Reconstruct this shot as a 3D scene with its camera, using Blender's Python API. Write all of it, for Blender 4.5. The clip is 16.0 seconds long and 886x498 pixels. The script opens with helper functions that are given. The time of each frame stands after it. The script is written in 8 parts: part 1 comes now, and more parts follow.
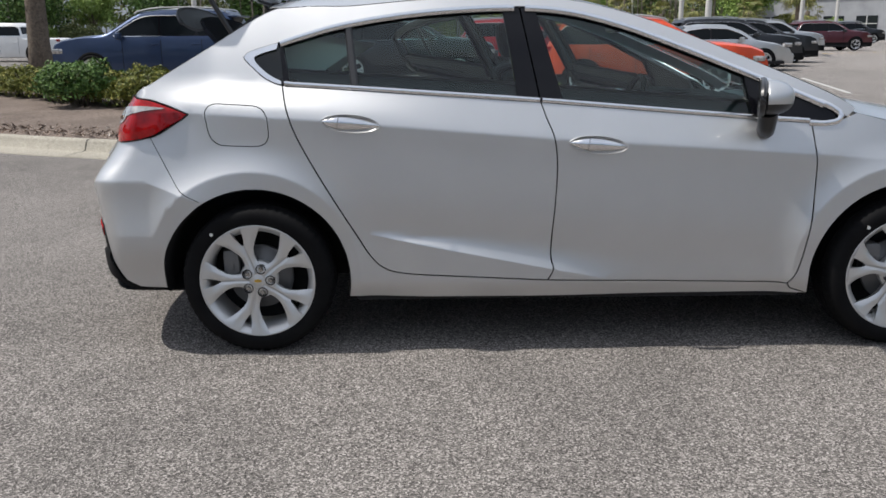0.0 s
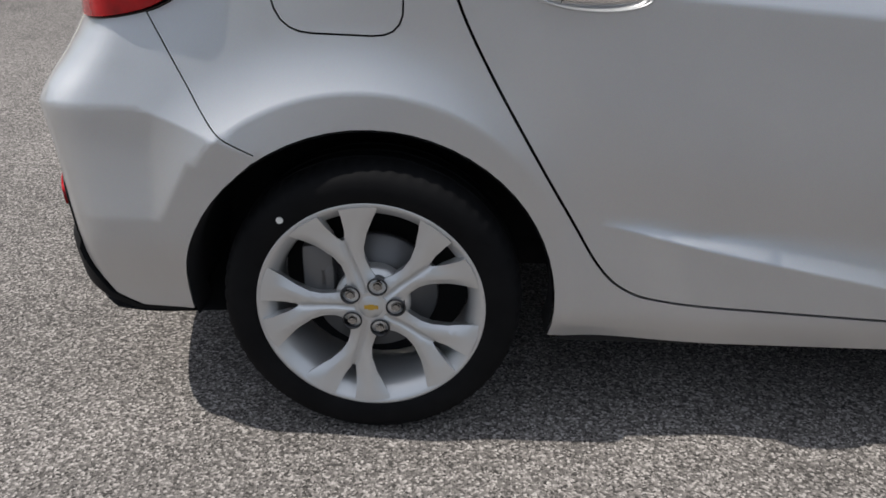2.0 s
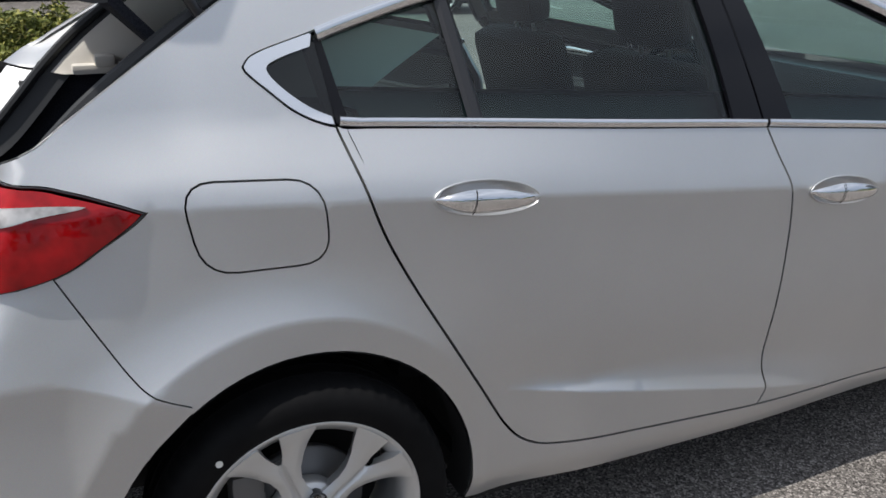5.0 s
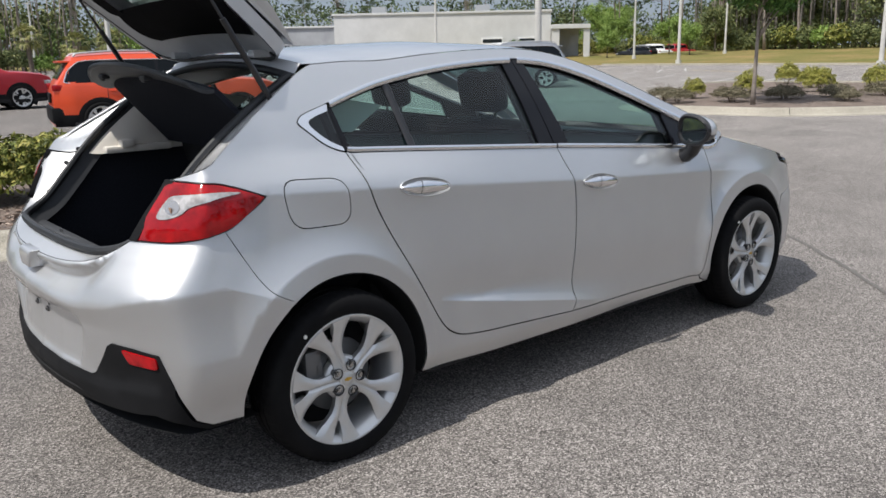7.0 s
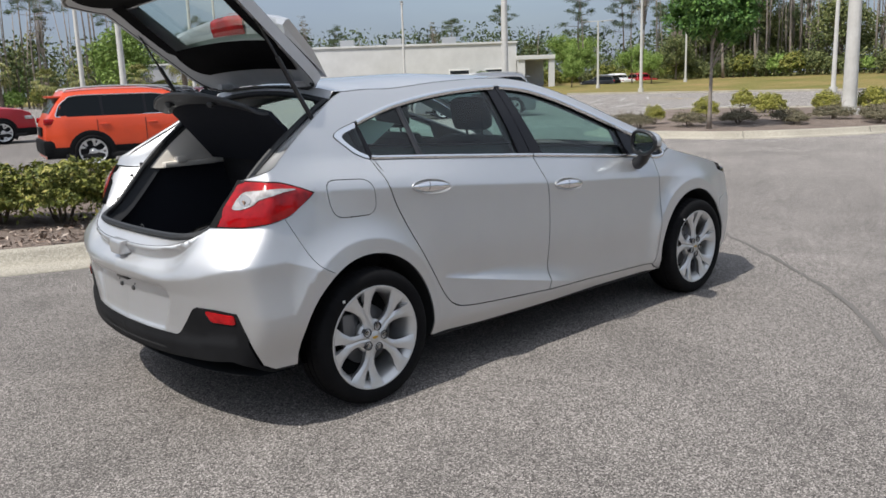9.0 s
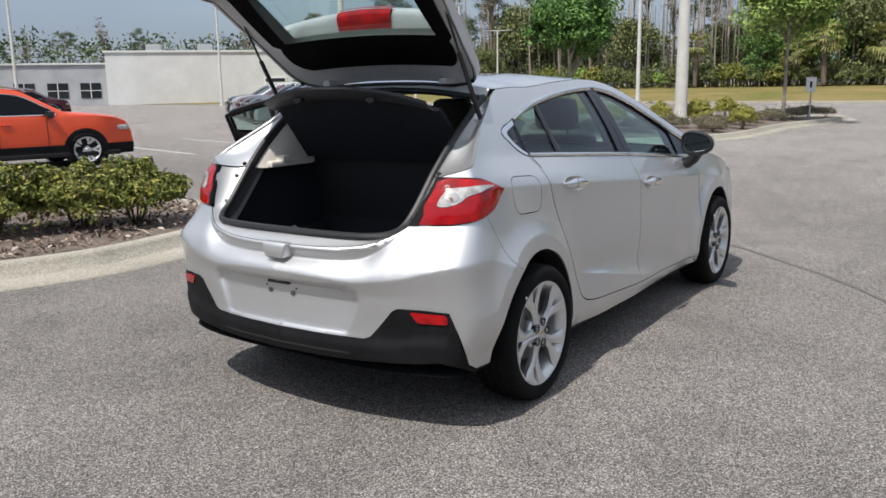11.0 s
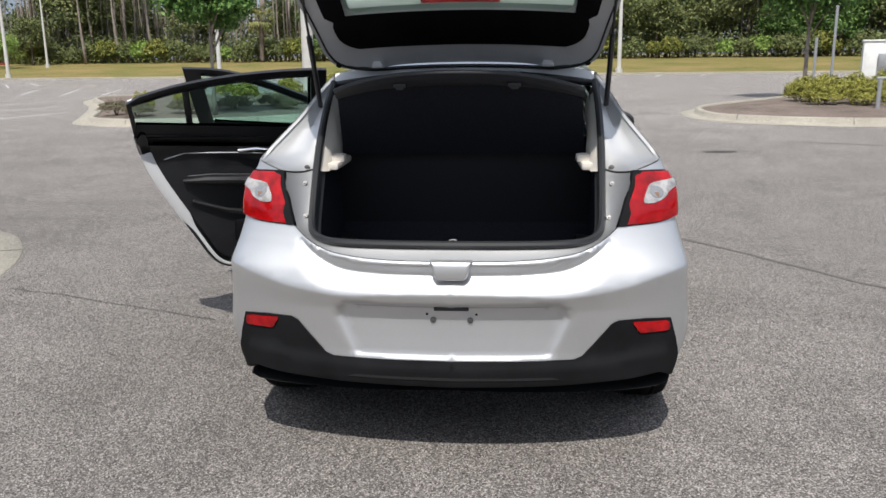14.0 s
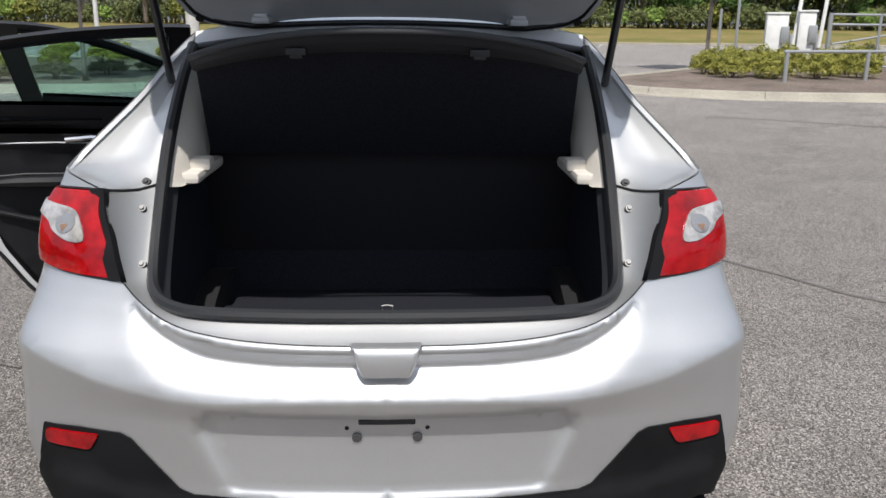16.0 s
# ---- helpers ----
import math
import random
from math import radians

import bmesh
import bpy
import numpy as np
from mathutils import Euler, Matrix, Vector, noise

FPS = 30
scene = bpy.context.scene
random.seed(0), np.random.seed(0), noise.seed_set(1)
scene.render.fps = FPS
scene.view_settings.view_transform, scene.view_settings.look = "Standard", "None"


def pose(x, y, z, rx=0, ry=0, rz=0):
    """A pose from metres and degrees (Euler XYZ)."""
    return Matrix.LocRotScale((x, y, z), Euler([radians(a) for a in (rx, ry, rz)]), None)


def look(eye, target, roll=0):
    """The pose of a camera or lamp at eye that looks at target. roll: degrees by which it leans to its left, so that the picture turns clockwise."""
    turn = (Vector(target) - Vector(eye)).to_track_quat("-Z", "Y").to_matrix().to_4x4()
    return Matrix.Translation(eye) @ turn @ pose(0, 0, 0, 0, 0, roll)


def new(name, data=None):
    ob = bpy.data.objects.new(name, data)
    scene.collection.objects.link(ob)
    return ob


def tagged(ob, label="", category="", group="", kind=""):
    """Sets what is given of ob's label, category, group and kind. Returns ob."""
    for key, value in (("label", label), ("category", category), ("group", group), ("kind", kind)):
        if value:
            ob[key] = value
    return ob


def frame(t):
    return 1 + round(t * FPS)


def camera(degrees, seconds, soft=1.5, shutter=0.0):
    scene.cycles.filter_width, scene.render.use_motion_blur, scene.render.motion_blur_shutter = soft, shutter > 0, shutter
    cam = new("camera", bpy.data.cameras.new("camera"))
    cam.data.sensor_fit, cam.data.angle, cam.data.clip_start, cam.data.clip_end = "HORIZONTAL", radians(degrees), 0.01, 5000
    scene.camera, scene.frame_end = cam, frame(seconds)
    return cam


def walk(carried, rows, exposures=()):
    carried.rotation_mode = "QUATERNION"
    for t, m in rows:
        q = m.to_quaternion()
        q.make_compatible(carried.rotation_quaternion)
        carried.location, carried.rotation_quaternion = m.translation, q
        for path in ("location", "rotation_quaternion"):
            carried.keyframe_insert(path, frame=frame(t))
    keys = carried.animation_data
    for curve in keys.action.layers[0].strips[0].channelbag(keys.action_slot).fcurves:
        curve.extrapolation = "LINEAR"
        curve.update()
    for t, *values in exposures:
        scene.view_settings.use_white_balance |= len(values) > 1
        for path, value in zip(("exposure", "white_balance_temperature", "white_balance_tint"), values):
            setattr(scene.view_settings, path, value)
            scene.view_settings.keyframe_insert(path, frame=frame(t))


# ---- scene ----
cam = camera(56.2, 16.0, soft=1.6)
PATH = [
    (0, (0.744, -4.191, 1.32), (0.761, -2.256, 0.811), -0.5),
    (0.5, (0.574, -3.693, 1.309), (0.533, -1.776, 0.741), -0.3),
    (1, (0.458, -3.197, 1.277), (0.441, -1.3, 0.643), 0.1),
    (1.5, (0.333, -2.76, 1.241), (0.251, -0.903, 0.504), 0.5),
    (2, (0.208, -2.373, 1.197), (0.139, -0.579, 0.315), 0.4),
    (2.5, (0.133, -2.057, 1.129), (0.071, -0.341, 0.104), 0.3),
    (3, (0.108, -1.934, 1.115), (0.044, -0.251, 0.037), 0.2),
    (3.5, (0.096, -1.918, 1.118), (0.067, -0.262, -0.003), 0.0),
    (4, (0.032, -1.976, 1.217), (0.119, -0.287, 0.15), -1.7),
    (4.5, (-0.191, -2.12, 1.359), (0.358, -0.39, 0.519), 0.4),
    (5, (-0.344, -2.25, 1.46), (0.436, -0.552, 0.747), 0.8),
    (5.2, (-0.468, -2.32, 1.497), (0.426, -0.667, 0.811), 1.3),
    (7.3, (-1.674, -3.375, 1.447), (-0.41, -1.88, 1.039), -1.7),
    (7.5, (-1.778, -3.461, 1.452), (-0.501, -1.97, 1.071), -1.9),
    (8, (-1.994, -3.67, 1.443), (-0.695, -2.202, 1.046), -2.1),
    (8.5, (-2.119, -3.777, 1.44), (-0.81, -2.319, 1.038), -2.2),
    (9, (-2.185, -3.781, 1.442), (-0.874, -2.322, 1.049), -1.9),
    (9.5, (-2.383, -3.634, 1.431), (-1.047, -2.198, 1.042), -1.3),
    (9.7, (-2.516, -3.531, 1.432), (-1.169, -2.105, 1.045), -1.4),
    (11.8, (-3.508, -1.912, 1.426), (-1.72, -1.1, 1.043), -0.9),
    (12, (-3.549, -1.747, 1.439), (-1.733, -1.001, 1.054), -1.1),
    (12.5, (-3.712, -1.271, 1.462), (-1.861, -0.63, 1.06), -1.4),
    (13, (-3.704, -0.846, 1.448), (-1.802, -0.395, 1.026), -1.2),
    (13.5, (-3.643, -0.494, 1.459), (-1.716, -0.188, 1.019), -0.8),
    (14, (-3.606, -0.201, 1.494), (-1.665, -0.044, 1.039), -0.6),
    (14.5, (-3.534, -0.118, 1.49), (-1.591, -0.096, 1.017), -0.1),
    (15, (-3.357, -0.08, 1.465), (-1.418, -0.146, 0.98), 0.5),
    (15.5, (-2.883, -0.095, 1.463), (-0.951, -0.225, 0.962), 1.2),
    (16, (-2.431, -0.043, 1.454), (-0.504, -0.131, 0.925), 0.6),
]
EXPOSURES = [(0, -0.06), (1.5, -0.1), (2.3, 0.0), (3.0, 0.36), (3.7, 0.45), (4.1, 0.36), (4.5, 0.22), (5.0, -0.06), (7.3, 0.08), (9.7, 0.08), (12, 0.08), (15, 0.12), (16, 0.06)]
walk(cam, [(t, look(e, g, r)) for t, e, g, r in PATH], EXPOSURES)

# ---- world, sun and exposure ----
TO_SUN = Vector((-0.62, 0.015, 1.0)).normalized()
world = bpy.data.worlds.new("world")
scene.world = world
world.use_nodes = True
wn, wl = world.node_tree.nodes, world.node_tree.links
sky = wn.new("ShaderNodeTexSky")
sky.sky_type = "NISHITA"
sky.sun_disc = False
sky.sun_elevation = math.asin(TO_SUN.z)
sky.sun_rotation = math.atan2(TO_SUN.x, TO_SUN.y)
sky.dust_density = 1.6
sky.air_density = 1.0
# thin high cloud, broken up by noise
tc = wn.new("ShaderNodeTexCoord")
cmap = wn.new("ShaderNodeMapping")
cmap.inputs["Scale"].default_value = (1.0, 1.0, 3.2)
cn = wn.new("ShaderNodeTexNoise")
cn.inputs["Scale"].default_value = 2.3
cn.inputs["Detail"].default_value = 7
cr = wn.new("ShaderNodeValToRGB")
cr.color_ramp.elements[0].position, cr.color_ramp.elements[1].position = 0.36, 0.7
cr.color_ramp.elements[0].color, cr.color_ramp.elements[1].color = (0.5, 0.5, 0.5, 1), (0.92, 0.92, 0.92, 1)
cmix = wn.new("ShaderNodeMix")
cmix.data_type = "RGBA"
# blue-grey haze low down, paler cloud overhead
sepz = wn.new("ShaderNodeSeparateXYZ")
haze = wn.new("ShaderNodeValToRGB")
haze.color_ramp.elements[0].position, haze.color_ramp.elements[1].position = 0.06, 0.55
haze.color_ramp.elements[0].color, haze.color_ramp.elements[1].color = (2.0, 2.45, 3.4, 1), (6.6, 7.1, 8.0, 1)
wl.new(tc.outputs["Generated"], sepz.inputs[0])
wl.new(sepz.outputs["Z"], haze.inputs["Fac"])
wl.new(haze.outputs["Color"], cmix.inputs[7])
wl.new(tc.outputs["Generated"], cmap.inputs["Vector"])
wl.new(cmap.outputs["Vector"], cn.inputs["Vector"])
wl.new(cn.outputs["Fac"], cr.inputs["Fac"])
wl.new(cr.outputs["Color"], cmix.inputs[0])
wl.new(sky.outputs["Color"], cmix.inputs[6])
wl.new(cmix.outputs[2], wn["Background"].inputs["Color"])
wn["Background"].inputs["Strength"].default_value = 0.125
sun = new("sun", bpy.data.lights.new("sun", "SUN"))
sun.data.energy, sun.data.angle, sun.data.color = 4.5, radians(0.6), (1.0, 0.958, 0.90)
sun.matrix_world = look((0, 0, 30), Vector((0, 0, 30)) - TO_SUN)
scene.view_settings.exposure = 0.0


# ---- materials ----
def mat(name, color, rough=0.5, metal=0.0, spec=0.5, coat=0.0, coat_rough=0.03):
    m = bpy.data.materials.new(name)
    m.use_nodes = True
    b = m.node_tree.nodes["Principled BSDF"]
    b.inputs["Base Color"].default_value = (*color, 1)
    b.inputs["Roughness"].default_value = rough
    b.inputs["Metallic"].default_value = metal
    b.inputs["Specular IOR Level"].default_value = spec
    b.inputs["Coat Weight"].default_value = coat
    b.inputs["Coat Roughness"].default_value = coat_rough
    return m


def bsdf(m):
    return m.node_tree.nodes["Principled BSDF"]


def coords(m, kind="Object"):
    return m.node_tree.nodes.new("ShaderNodeTexCoord").outputs[kind]


def ramp(m, fac, stops):
    r = m.node_tree.nodes.new("ShaderNodeValToRGB")
    el = r.color_ramp.elements
    while len(el) < len(stops):
        el.new(0.5)
    for e, (p, c) in zip(el, stops):
        e.position, e.color = p, (*c, 1)
    m.node_tree.links.new(fac, r.inputs["Fac"])
    return r.outputs["Color"]


def noise_tex(m, scale, detail=4, rough=0.6, vec=None, dist=0.0):
    n = m.node_tree.nodes.new("ShaderNodeTexNoise")
    n.inputs["Scale"].default_value, n.inputs["Detail"].default_value = scale, detail
    n.inputs["Roughness"].default_value, n.inputs["Distortion"].default_value = rough, dist
    m.node_tree.links.new(vec if vec else coords(m), n.inputs["Vector"])
    return n.outputs["Fac"]


def voronoi(m, scale, out="Color", vec=None, feature="F1"):
    n = m.node_tree.nodes.new("ShaderNodeTexVoronoi")
    n.feature = feature
    n.inputs["Scale"].default_value = scale
    m.node_tree.links.new(vec if vec else coords(m), n.inputs["Vector"])
    return n.outputs[out]


def mixc(m, a, b, fac, blend="MIX"):
    n = m.node_tree.nodes.new("ShaderNodeMix")
    n.data_type, n.blend_type = "RGBA", blend
    for s, i in ((fac, 0), (a, 6), (b, 7)):
        if isinstance(s, bpy.types.NodeSocket):
            m.node_tree.links.new(s, n.inputs[i])
        else:
            n.inputs[i].default_value = s if i == 0 else (*s, 1)
    return n.outputs[2]


def paint(m, color=None, rough=None, height=None, strength=0.3, dist=0.01):
    b = bsdf(m)
    if color is not None:
        m.node_tree.links.new(color, b.inputs["Base Color"])
    if rough is not None:
        m.node_tree.links.new(rough, b.inputs["Roughness"])
    if height is not None:
        n = m.node_tree.nodes.new("ShaderNodeBump")
        n.inputs["Strength"].default_value, n.inputs["Distance"].default_value = strength, dist
        m.node_tree.links.new(height, n.inputs["Height"])
        m.node_tree.links.new(n.outputs["Normal"], b.inputs["Normal"])
    return m


def rnd(m):
    return m.node_tree.nodes.new("ShaderNodeObjectInfo").outputs["Random"]


def island(m):
    return m.node_tree.nodes.new("ShaderNodeNewGeometry").outputs["Random Per Island"]


def speckled(name, stops, spread, scale, stain, bump=0.5, rough=0.9, worn_glare=0):
    """Aggregate: stones told apart by cell, with wide stains over them."""
    m = mat(name, stops[1][1], rough, spec=0.3)
    cell = voronoi(m, scale)
    sep = m.node_tree.nodes.new("ShaderNodeSeparateColor")
    m.node_tree.links.new(cell, sep.inputs[0])
    base = ramp(m, sep.outputs[0], stops)
    fine = noise_tex(m, scale * 2.2, 3)
    base = mixc(m, base, ramp(m, fine, [(0.3, (0.45,) * 3), (0.7, (1.5,) * 3)]), 0.35, "MULTIPLY")
    if worn_glare:
        # paler towards +x: far asphalt's grazing-view brightening put into the colour
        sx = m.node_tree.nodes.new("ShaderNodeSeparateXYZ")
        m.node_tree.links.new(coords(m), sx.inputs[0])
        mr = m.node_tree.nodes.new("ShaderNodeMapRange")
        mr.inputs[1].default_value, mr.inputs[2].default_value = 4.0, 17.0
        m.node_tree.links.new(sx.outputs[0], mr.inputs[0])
        base = mixc(m, base, ramp(m, mr.outputs[0], [(0.0, (1.0,) * 3), (1.0, (worn_glare,) * 3)]), 1.0, "MULTIPLY")
        # patchy wear over it
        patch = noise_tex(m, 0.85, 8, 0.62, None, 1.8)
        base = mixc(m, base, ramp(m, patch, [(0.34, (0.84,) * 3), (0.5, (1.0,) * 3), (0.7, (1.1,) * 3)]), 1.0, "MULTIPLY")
    wide = noise_tex(m, stain, 6, 0.65)
    base = mixc(m, base, ramp(m, wide, [(0.3, (1 - spread,) * 3), (0.72, (1 + spread,) * 3)]), 1.0, "MULTIPLY")
    return paint(m, base, None, voronoi(m, scale, "Distance"), bump, 0.004)


M_ASPHALT = speckled("asphalt", [(0.0, (0.034, 0.031, 0.028)), (0.35, (0.114, 0.104, 0.096)), (0.72, (0.193, 0.176, 0.163)), (1.0, (0.415, 0.383, 0.357))], 0.15, 185, 0.33, worn_glare=1.4)
M_CRACK = paint(mat("crack", (0.04, 0.037, 0.035), 0.9), None)
M_CONCRETE = speckled("concrete", [(0.0, (0.26, 0.24, 0.20)), (0.4, (0.33, 0.305, 0.25)), (0.75, (0.36, 0.335, 0.28)), (1.0, (0.42, 0.395, 0.34))], 0.16, 90, 0.9, 0.2)
M_SEAM = mat("worn_seam", (0.115, 0.107, 0.10), 0.9)
M_LINE = paint(mat("line_paint", (0.45, 0.445, 0.42), 0.8), None)
M_LINE_Y = mat("yellow_line_paint", (0.62, 0.42, 0.1), 0.8)
M_MULCH = mat("mulch", (0.13, 0.09, 0.07), 0.95, spec=0.2)
paint(M_MULCH, mixc(M_MULCH, ramp(M_MULCH, noise_tex(M_MULCH, 38, 5, 0.75, None, 1.5), [(0.3, (0.05, 0.038, 0.032)), (0.55, (0.20, 0.16, 0.135)), (0.75, (0.44, 0.37, 0.32))]),
      ramp(M_MULCH, noise_tex(M_MULCH, 1.1, 4), [(0.3, (0.75,) * 3), (0.7, (1.25,) * 3)]), 1.0, "MULTIPLY"), None, noise_tex(M_MULCH, 40, 4), 0.8, 0.03)
M_CHIP = mat("mulch_chip", (0.2, 0.14, 0.11), 0.95, spec=0.2)
paint(M_CHIP, ramp(M_CHIP, island(M_CHIP), [(0.0, (0.06, 0.042, 0.034)), (0.5, (0.21, 0.155, 0.125)), (0.85, (0.40, 0.32, 0.265)), (1.0, (0.58, 0.5, 0.43))]))
M_GRASS = mat("grass", (0.16, 0.16, 0.05), 0.95, spec=0.15)
paint(M_GRASS, mixc(M_GRASS, ramp(M_GRASS, noise_tex(M_GRASS, 0.16, 6, 0.7), [(0.32, (0.11, 0.125, 0.03)), (0.52, (0.2, 0.165, 0.06)), (0.7, (0.27, 0.19, 0.085))]),
      ramp(M_GRASS, noise_tex(M_GRASS, 5, 6, 0.8), [(0.25, (0.6,) * 3), (0.75, (1.35,) * 3)]), 1.0, "MULTIPLY"), None, noise_tex(M_GRASS, 9, 5), 0.5, 0.1)


def leaf_mat(name, stops):
    m = mat(name, stops[0][1], 0.55, spec=0.3)
    paint(m, ramp(m, island(m), stops))
    b = bsdf(m)
    b.inputs["Transmission Weight"].default_value = 0.0
    return m


M_LEAF_HEDGE = leaf_mat("hedge_leaf", [(0.0, (0.045, 0.06, 0.012)), (0.45, (0.125, 0.15, 0.026)), (0.8, (0.24, 0.245, 0.05)), (1.0, (0.42, 0.37, 0.11))])
M_LEAF_DARK = leaf_mat("bush_leaf", [(0.0, (0.022, 0.053, 0.012)), (0.5, (0.075, 0.150, 0.030)), (1.0, (0.180, 0.285, 0.075))])
M_LEAF_YEL = leaf_mat("golden_shrub_leaf", [(0.0, (0.1, 0.12, 0.02)), (0.5, (0.27, 0.27, 0.05)), (1.0, (0.5, 0.46, 0.12))])
M_LEAF_TREE = leaf_mat("tree_leaf", [(0.0, (0.033, 0.083, 0.017)), (0.5, (0.077, 0.171, 0.033)), (1.0, (0.165, 0.286, 0.066))])
M_LEAF_OLIVE = leaf_mat("olive_leaf", [(0.0, (0.045, 0.066, 0.022)), (0.5, (0.115, 0.142, 0.048)), (1.0, (0.24, 0.25, 0.095))])
M_LEAF_PINE = leaf_mat("pine_needles", [(0.0, (0.028, 0.049, 0.022)), (0.5, (0.070, 0.105, 0.045)), (1.0, (0.140, 0.175, 0.077))])
M_LEAF_HEATH = leaf_mat("groundcover_leaf", [(0.0, (0.06, 0.058, 0.032)), (0.5, (0.15, 0.135, 0.08)), (1.0, (0.27, 0.235, 0.16))])
M_LEAF_SPRING = leaf_mat("spring_leaf", [(0.0, (0.072, 0.132, 0.024)), (0.5, (0.180, 0.276, 0.054)), (1.0, (0.336, 0.432, 0.120))])
M_LEAF_PALM = leaf_mat("palm_leaf", [(0.0, (0.07, 0.085, 0.02)), (0.5, (0.17, 0.18, 0.05)), (1.0, (0.34, 0.31, 0.11))])
M_BARK = mat("bark", (0.16, 0.125, 0.1), 0.95, spec=0.2)
paint(M_BARK, ramp(M_BARK, noise_tex(M_BARK, 14, 6, 0.75, None, 1.0), [(0.3, (0.07, 0.055, 0.045)), (0.6, (0.19, 0.155, 0.125)), (0.8, (0.3, 0.26, 0.22))]), None, noise_tex(M_BARK, 18, 5), 0.8, 0.03)
M_BARK_PALE = mat("pale_bark", (0.3, 0.26, 0.22), 0.95, spec=0.2)
paint(M_BARK_PALE, ramp(M_BARK_PALE, noise_tex(M_BARK_PALE, 3, 6, 0.75), [(0.3, (0.16, 0.13, 0.11)), (0.7, (0.36, 0.32, 0.28))]))
M_POLE = mat("pole_concrete", (0.5, 0.49, 0.46), 0.8)
paint(M_POLE, ramp(M_POLE, noise_tex(M_POLE, 1.6, 6, 0.7), [(0.3, (0.45, 0.44, 0.41)), (0.7, (0.6, 0.59, 0.56))]))
M_WHITE = mat("white_stucco", (0.6, 0.6, 0.59), 0.85)
paint(M_WHITE, ramp(M_WHITE, noise_tex(M_WHITE, 0.35, 6, 0.7), [(0.3, (0.52, 0.52, 0.51)), (0.7, (0.64, 0.64, 0.63))]))
M_GREYWALL = mat("grey_cladding", (0.36, 0.37, 0.39), 0.7)
paint(M_GREYWALL, ramp(M_GREYWALL, noise_tex(M_GREYWALL, 0.5, 5), [(0.3, (0.3, 0.31, 0.33)), (0.7, (0.42, 0.43, 0.45))]))
M_DARKGLASS = mat("dark_window", (0.02, 0.024, 0.028), 0.06, spec=0.7)
M_GREYMETAL = mat("grey_metal", (0.42, 0.43, 0.44), 0.45, 0.6)
M_WHITEPAINT = mat("white_paint", (0.75, 0.75, 0.73), 0.5)
paint(M_WHITEPAINT, ramp(M_WHITEPAINT, noise_tex(M_WHITEPAINT, 4, 5), [(0.3, (0.68, 0.68, 0.66)), (0.7, (0.8, 0.8, 0.78))]))
M_REDPAINT = mat("red_paint", (0.55, 0.03, 0.03), 0.5)


# ---- building helpers ----
def mesh_of(name, verts, faces, material, smooth=False):
    me = bpy.data.meshes.new(name)
    me.from_pydata([tuple(v) for v in verts], [], [tuple(f) for f in faces])
    for m in (material if isinstance(material, (list, tuple)) else [material]):
        me.materials.append(m)
    if smooth:
        me.polygons.foreach_set("use_smooth", [True] * len(me.polygons))
    me.update()
    return me


def thing(name, label, category, at=(0, 0, 0), turn=0, group="", kind=""):
    e = new(name)
    e.matrix_world = pose(*at, 0, 0, turn)
    e.empty_display_size = 0.2
    return tagged(e, label, category, group, kind)


def part(name, data, material=None, parent=None, label="", smooth=True):
    """Links a bmesh or mesh as one object under a thing or a part."""
    if isinstance(data, bmesh.types.BMesh):
        me = bpy.data.meshes.new(name)
        bmesh.ops.recalc_face_normals(data, faces=data.faces)
        data.to_mesh(me)
        data.free()
        me.materials.append(material)
        if smooth:
            me.polygons.foreach_set("use_smooth", [True] * len(me.polygons))
            me.set_sharp_from_angle(angle=radians(38))
    else:
        me = data
        if material and not me.materials:
            me.materials.append(material)
    ob = new(name, me)
    if parent:
        ob.parent = parent
    if label:
        ob["label"] = label
    return ob


def box(bm, cx, cy, cz, sx, sy, sz, bevel=0.0, m=None):
    r = bmesh.ops.create_cube(bm, size=1, matrix=(m or Matrix()) @ Matrix.Translation((cx, cy, cz)) @ Matrix.Diagonal((sx, sy, sz, 1)))
    if bevel:
        es = list({e for v in r["verts"] for e in v.link_edges})
        bmesh.ops.bevel(bm, geom=es, offset=bevel, segments=2, affect="EDGES", profile=0.6)
    return bm


def cyl(bm, p, q, r0, r1=None, seg=12, caps=True):
    p, q = Vector(p), Vector(q)
    m = Matrix.Translation((p + q) / 2) @ (q - p).to_track_quat("Z", "Y").to_matrix().to_4x4()
    bmesh.ops.create_cone(bm, cap_ends=caps, segments=seg, radius1=r0, radius2=r0 if r1 is None else r1, depth=(q - p).length, matrix=m)
    return bm


def spline(pts, n=8, closed=False):
    """Catmull-Rom through the given points, any dimension."""
    P = [np.array(p, float) for p in pts]
    k = len(P)
    out = []
    for i in range(k if closed else k - 1):
        a, b, c, d = (P[(i + j) % k] if closed else P[min(max(i + j, 0), k - 1)] for j in (-1, 0, 1, 2))
        for s in range(n):
            t = s / n
            out.append(0.5 * (2 * b + (c - a) * t + (2 * a - 5 * b + 4 * c - d) * t * t + (3 * b - a - 3 * c + d) * t ** 3))
    if not closed:
        out.append(P[-1])
    return out


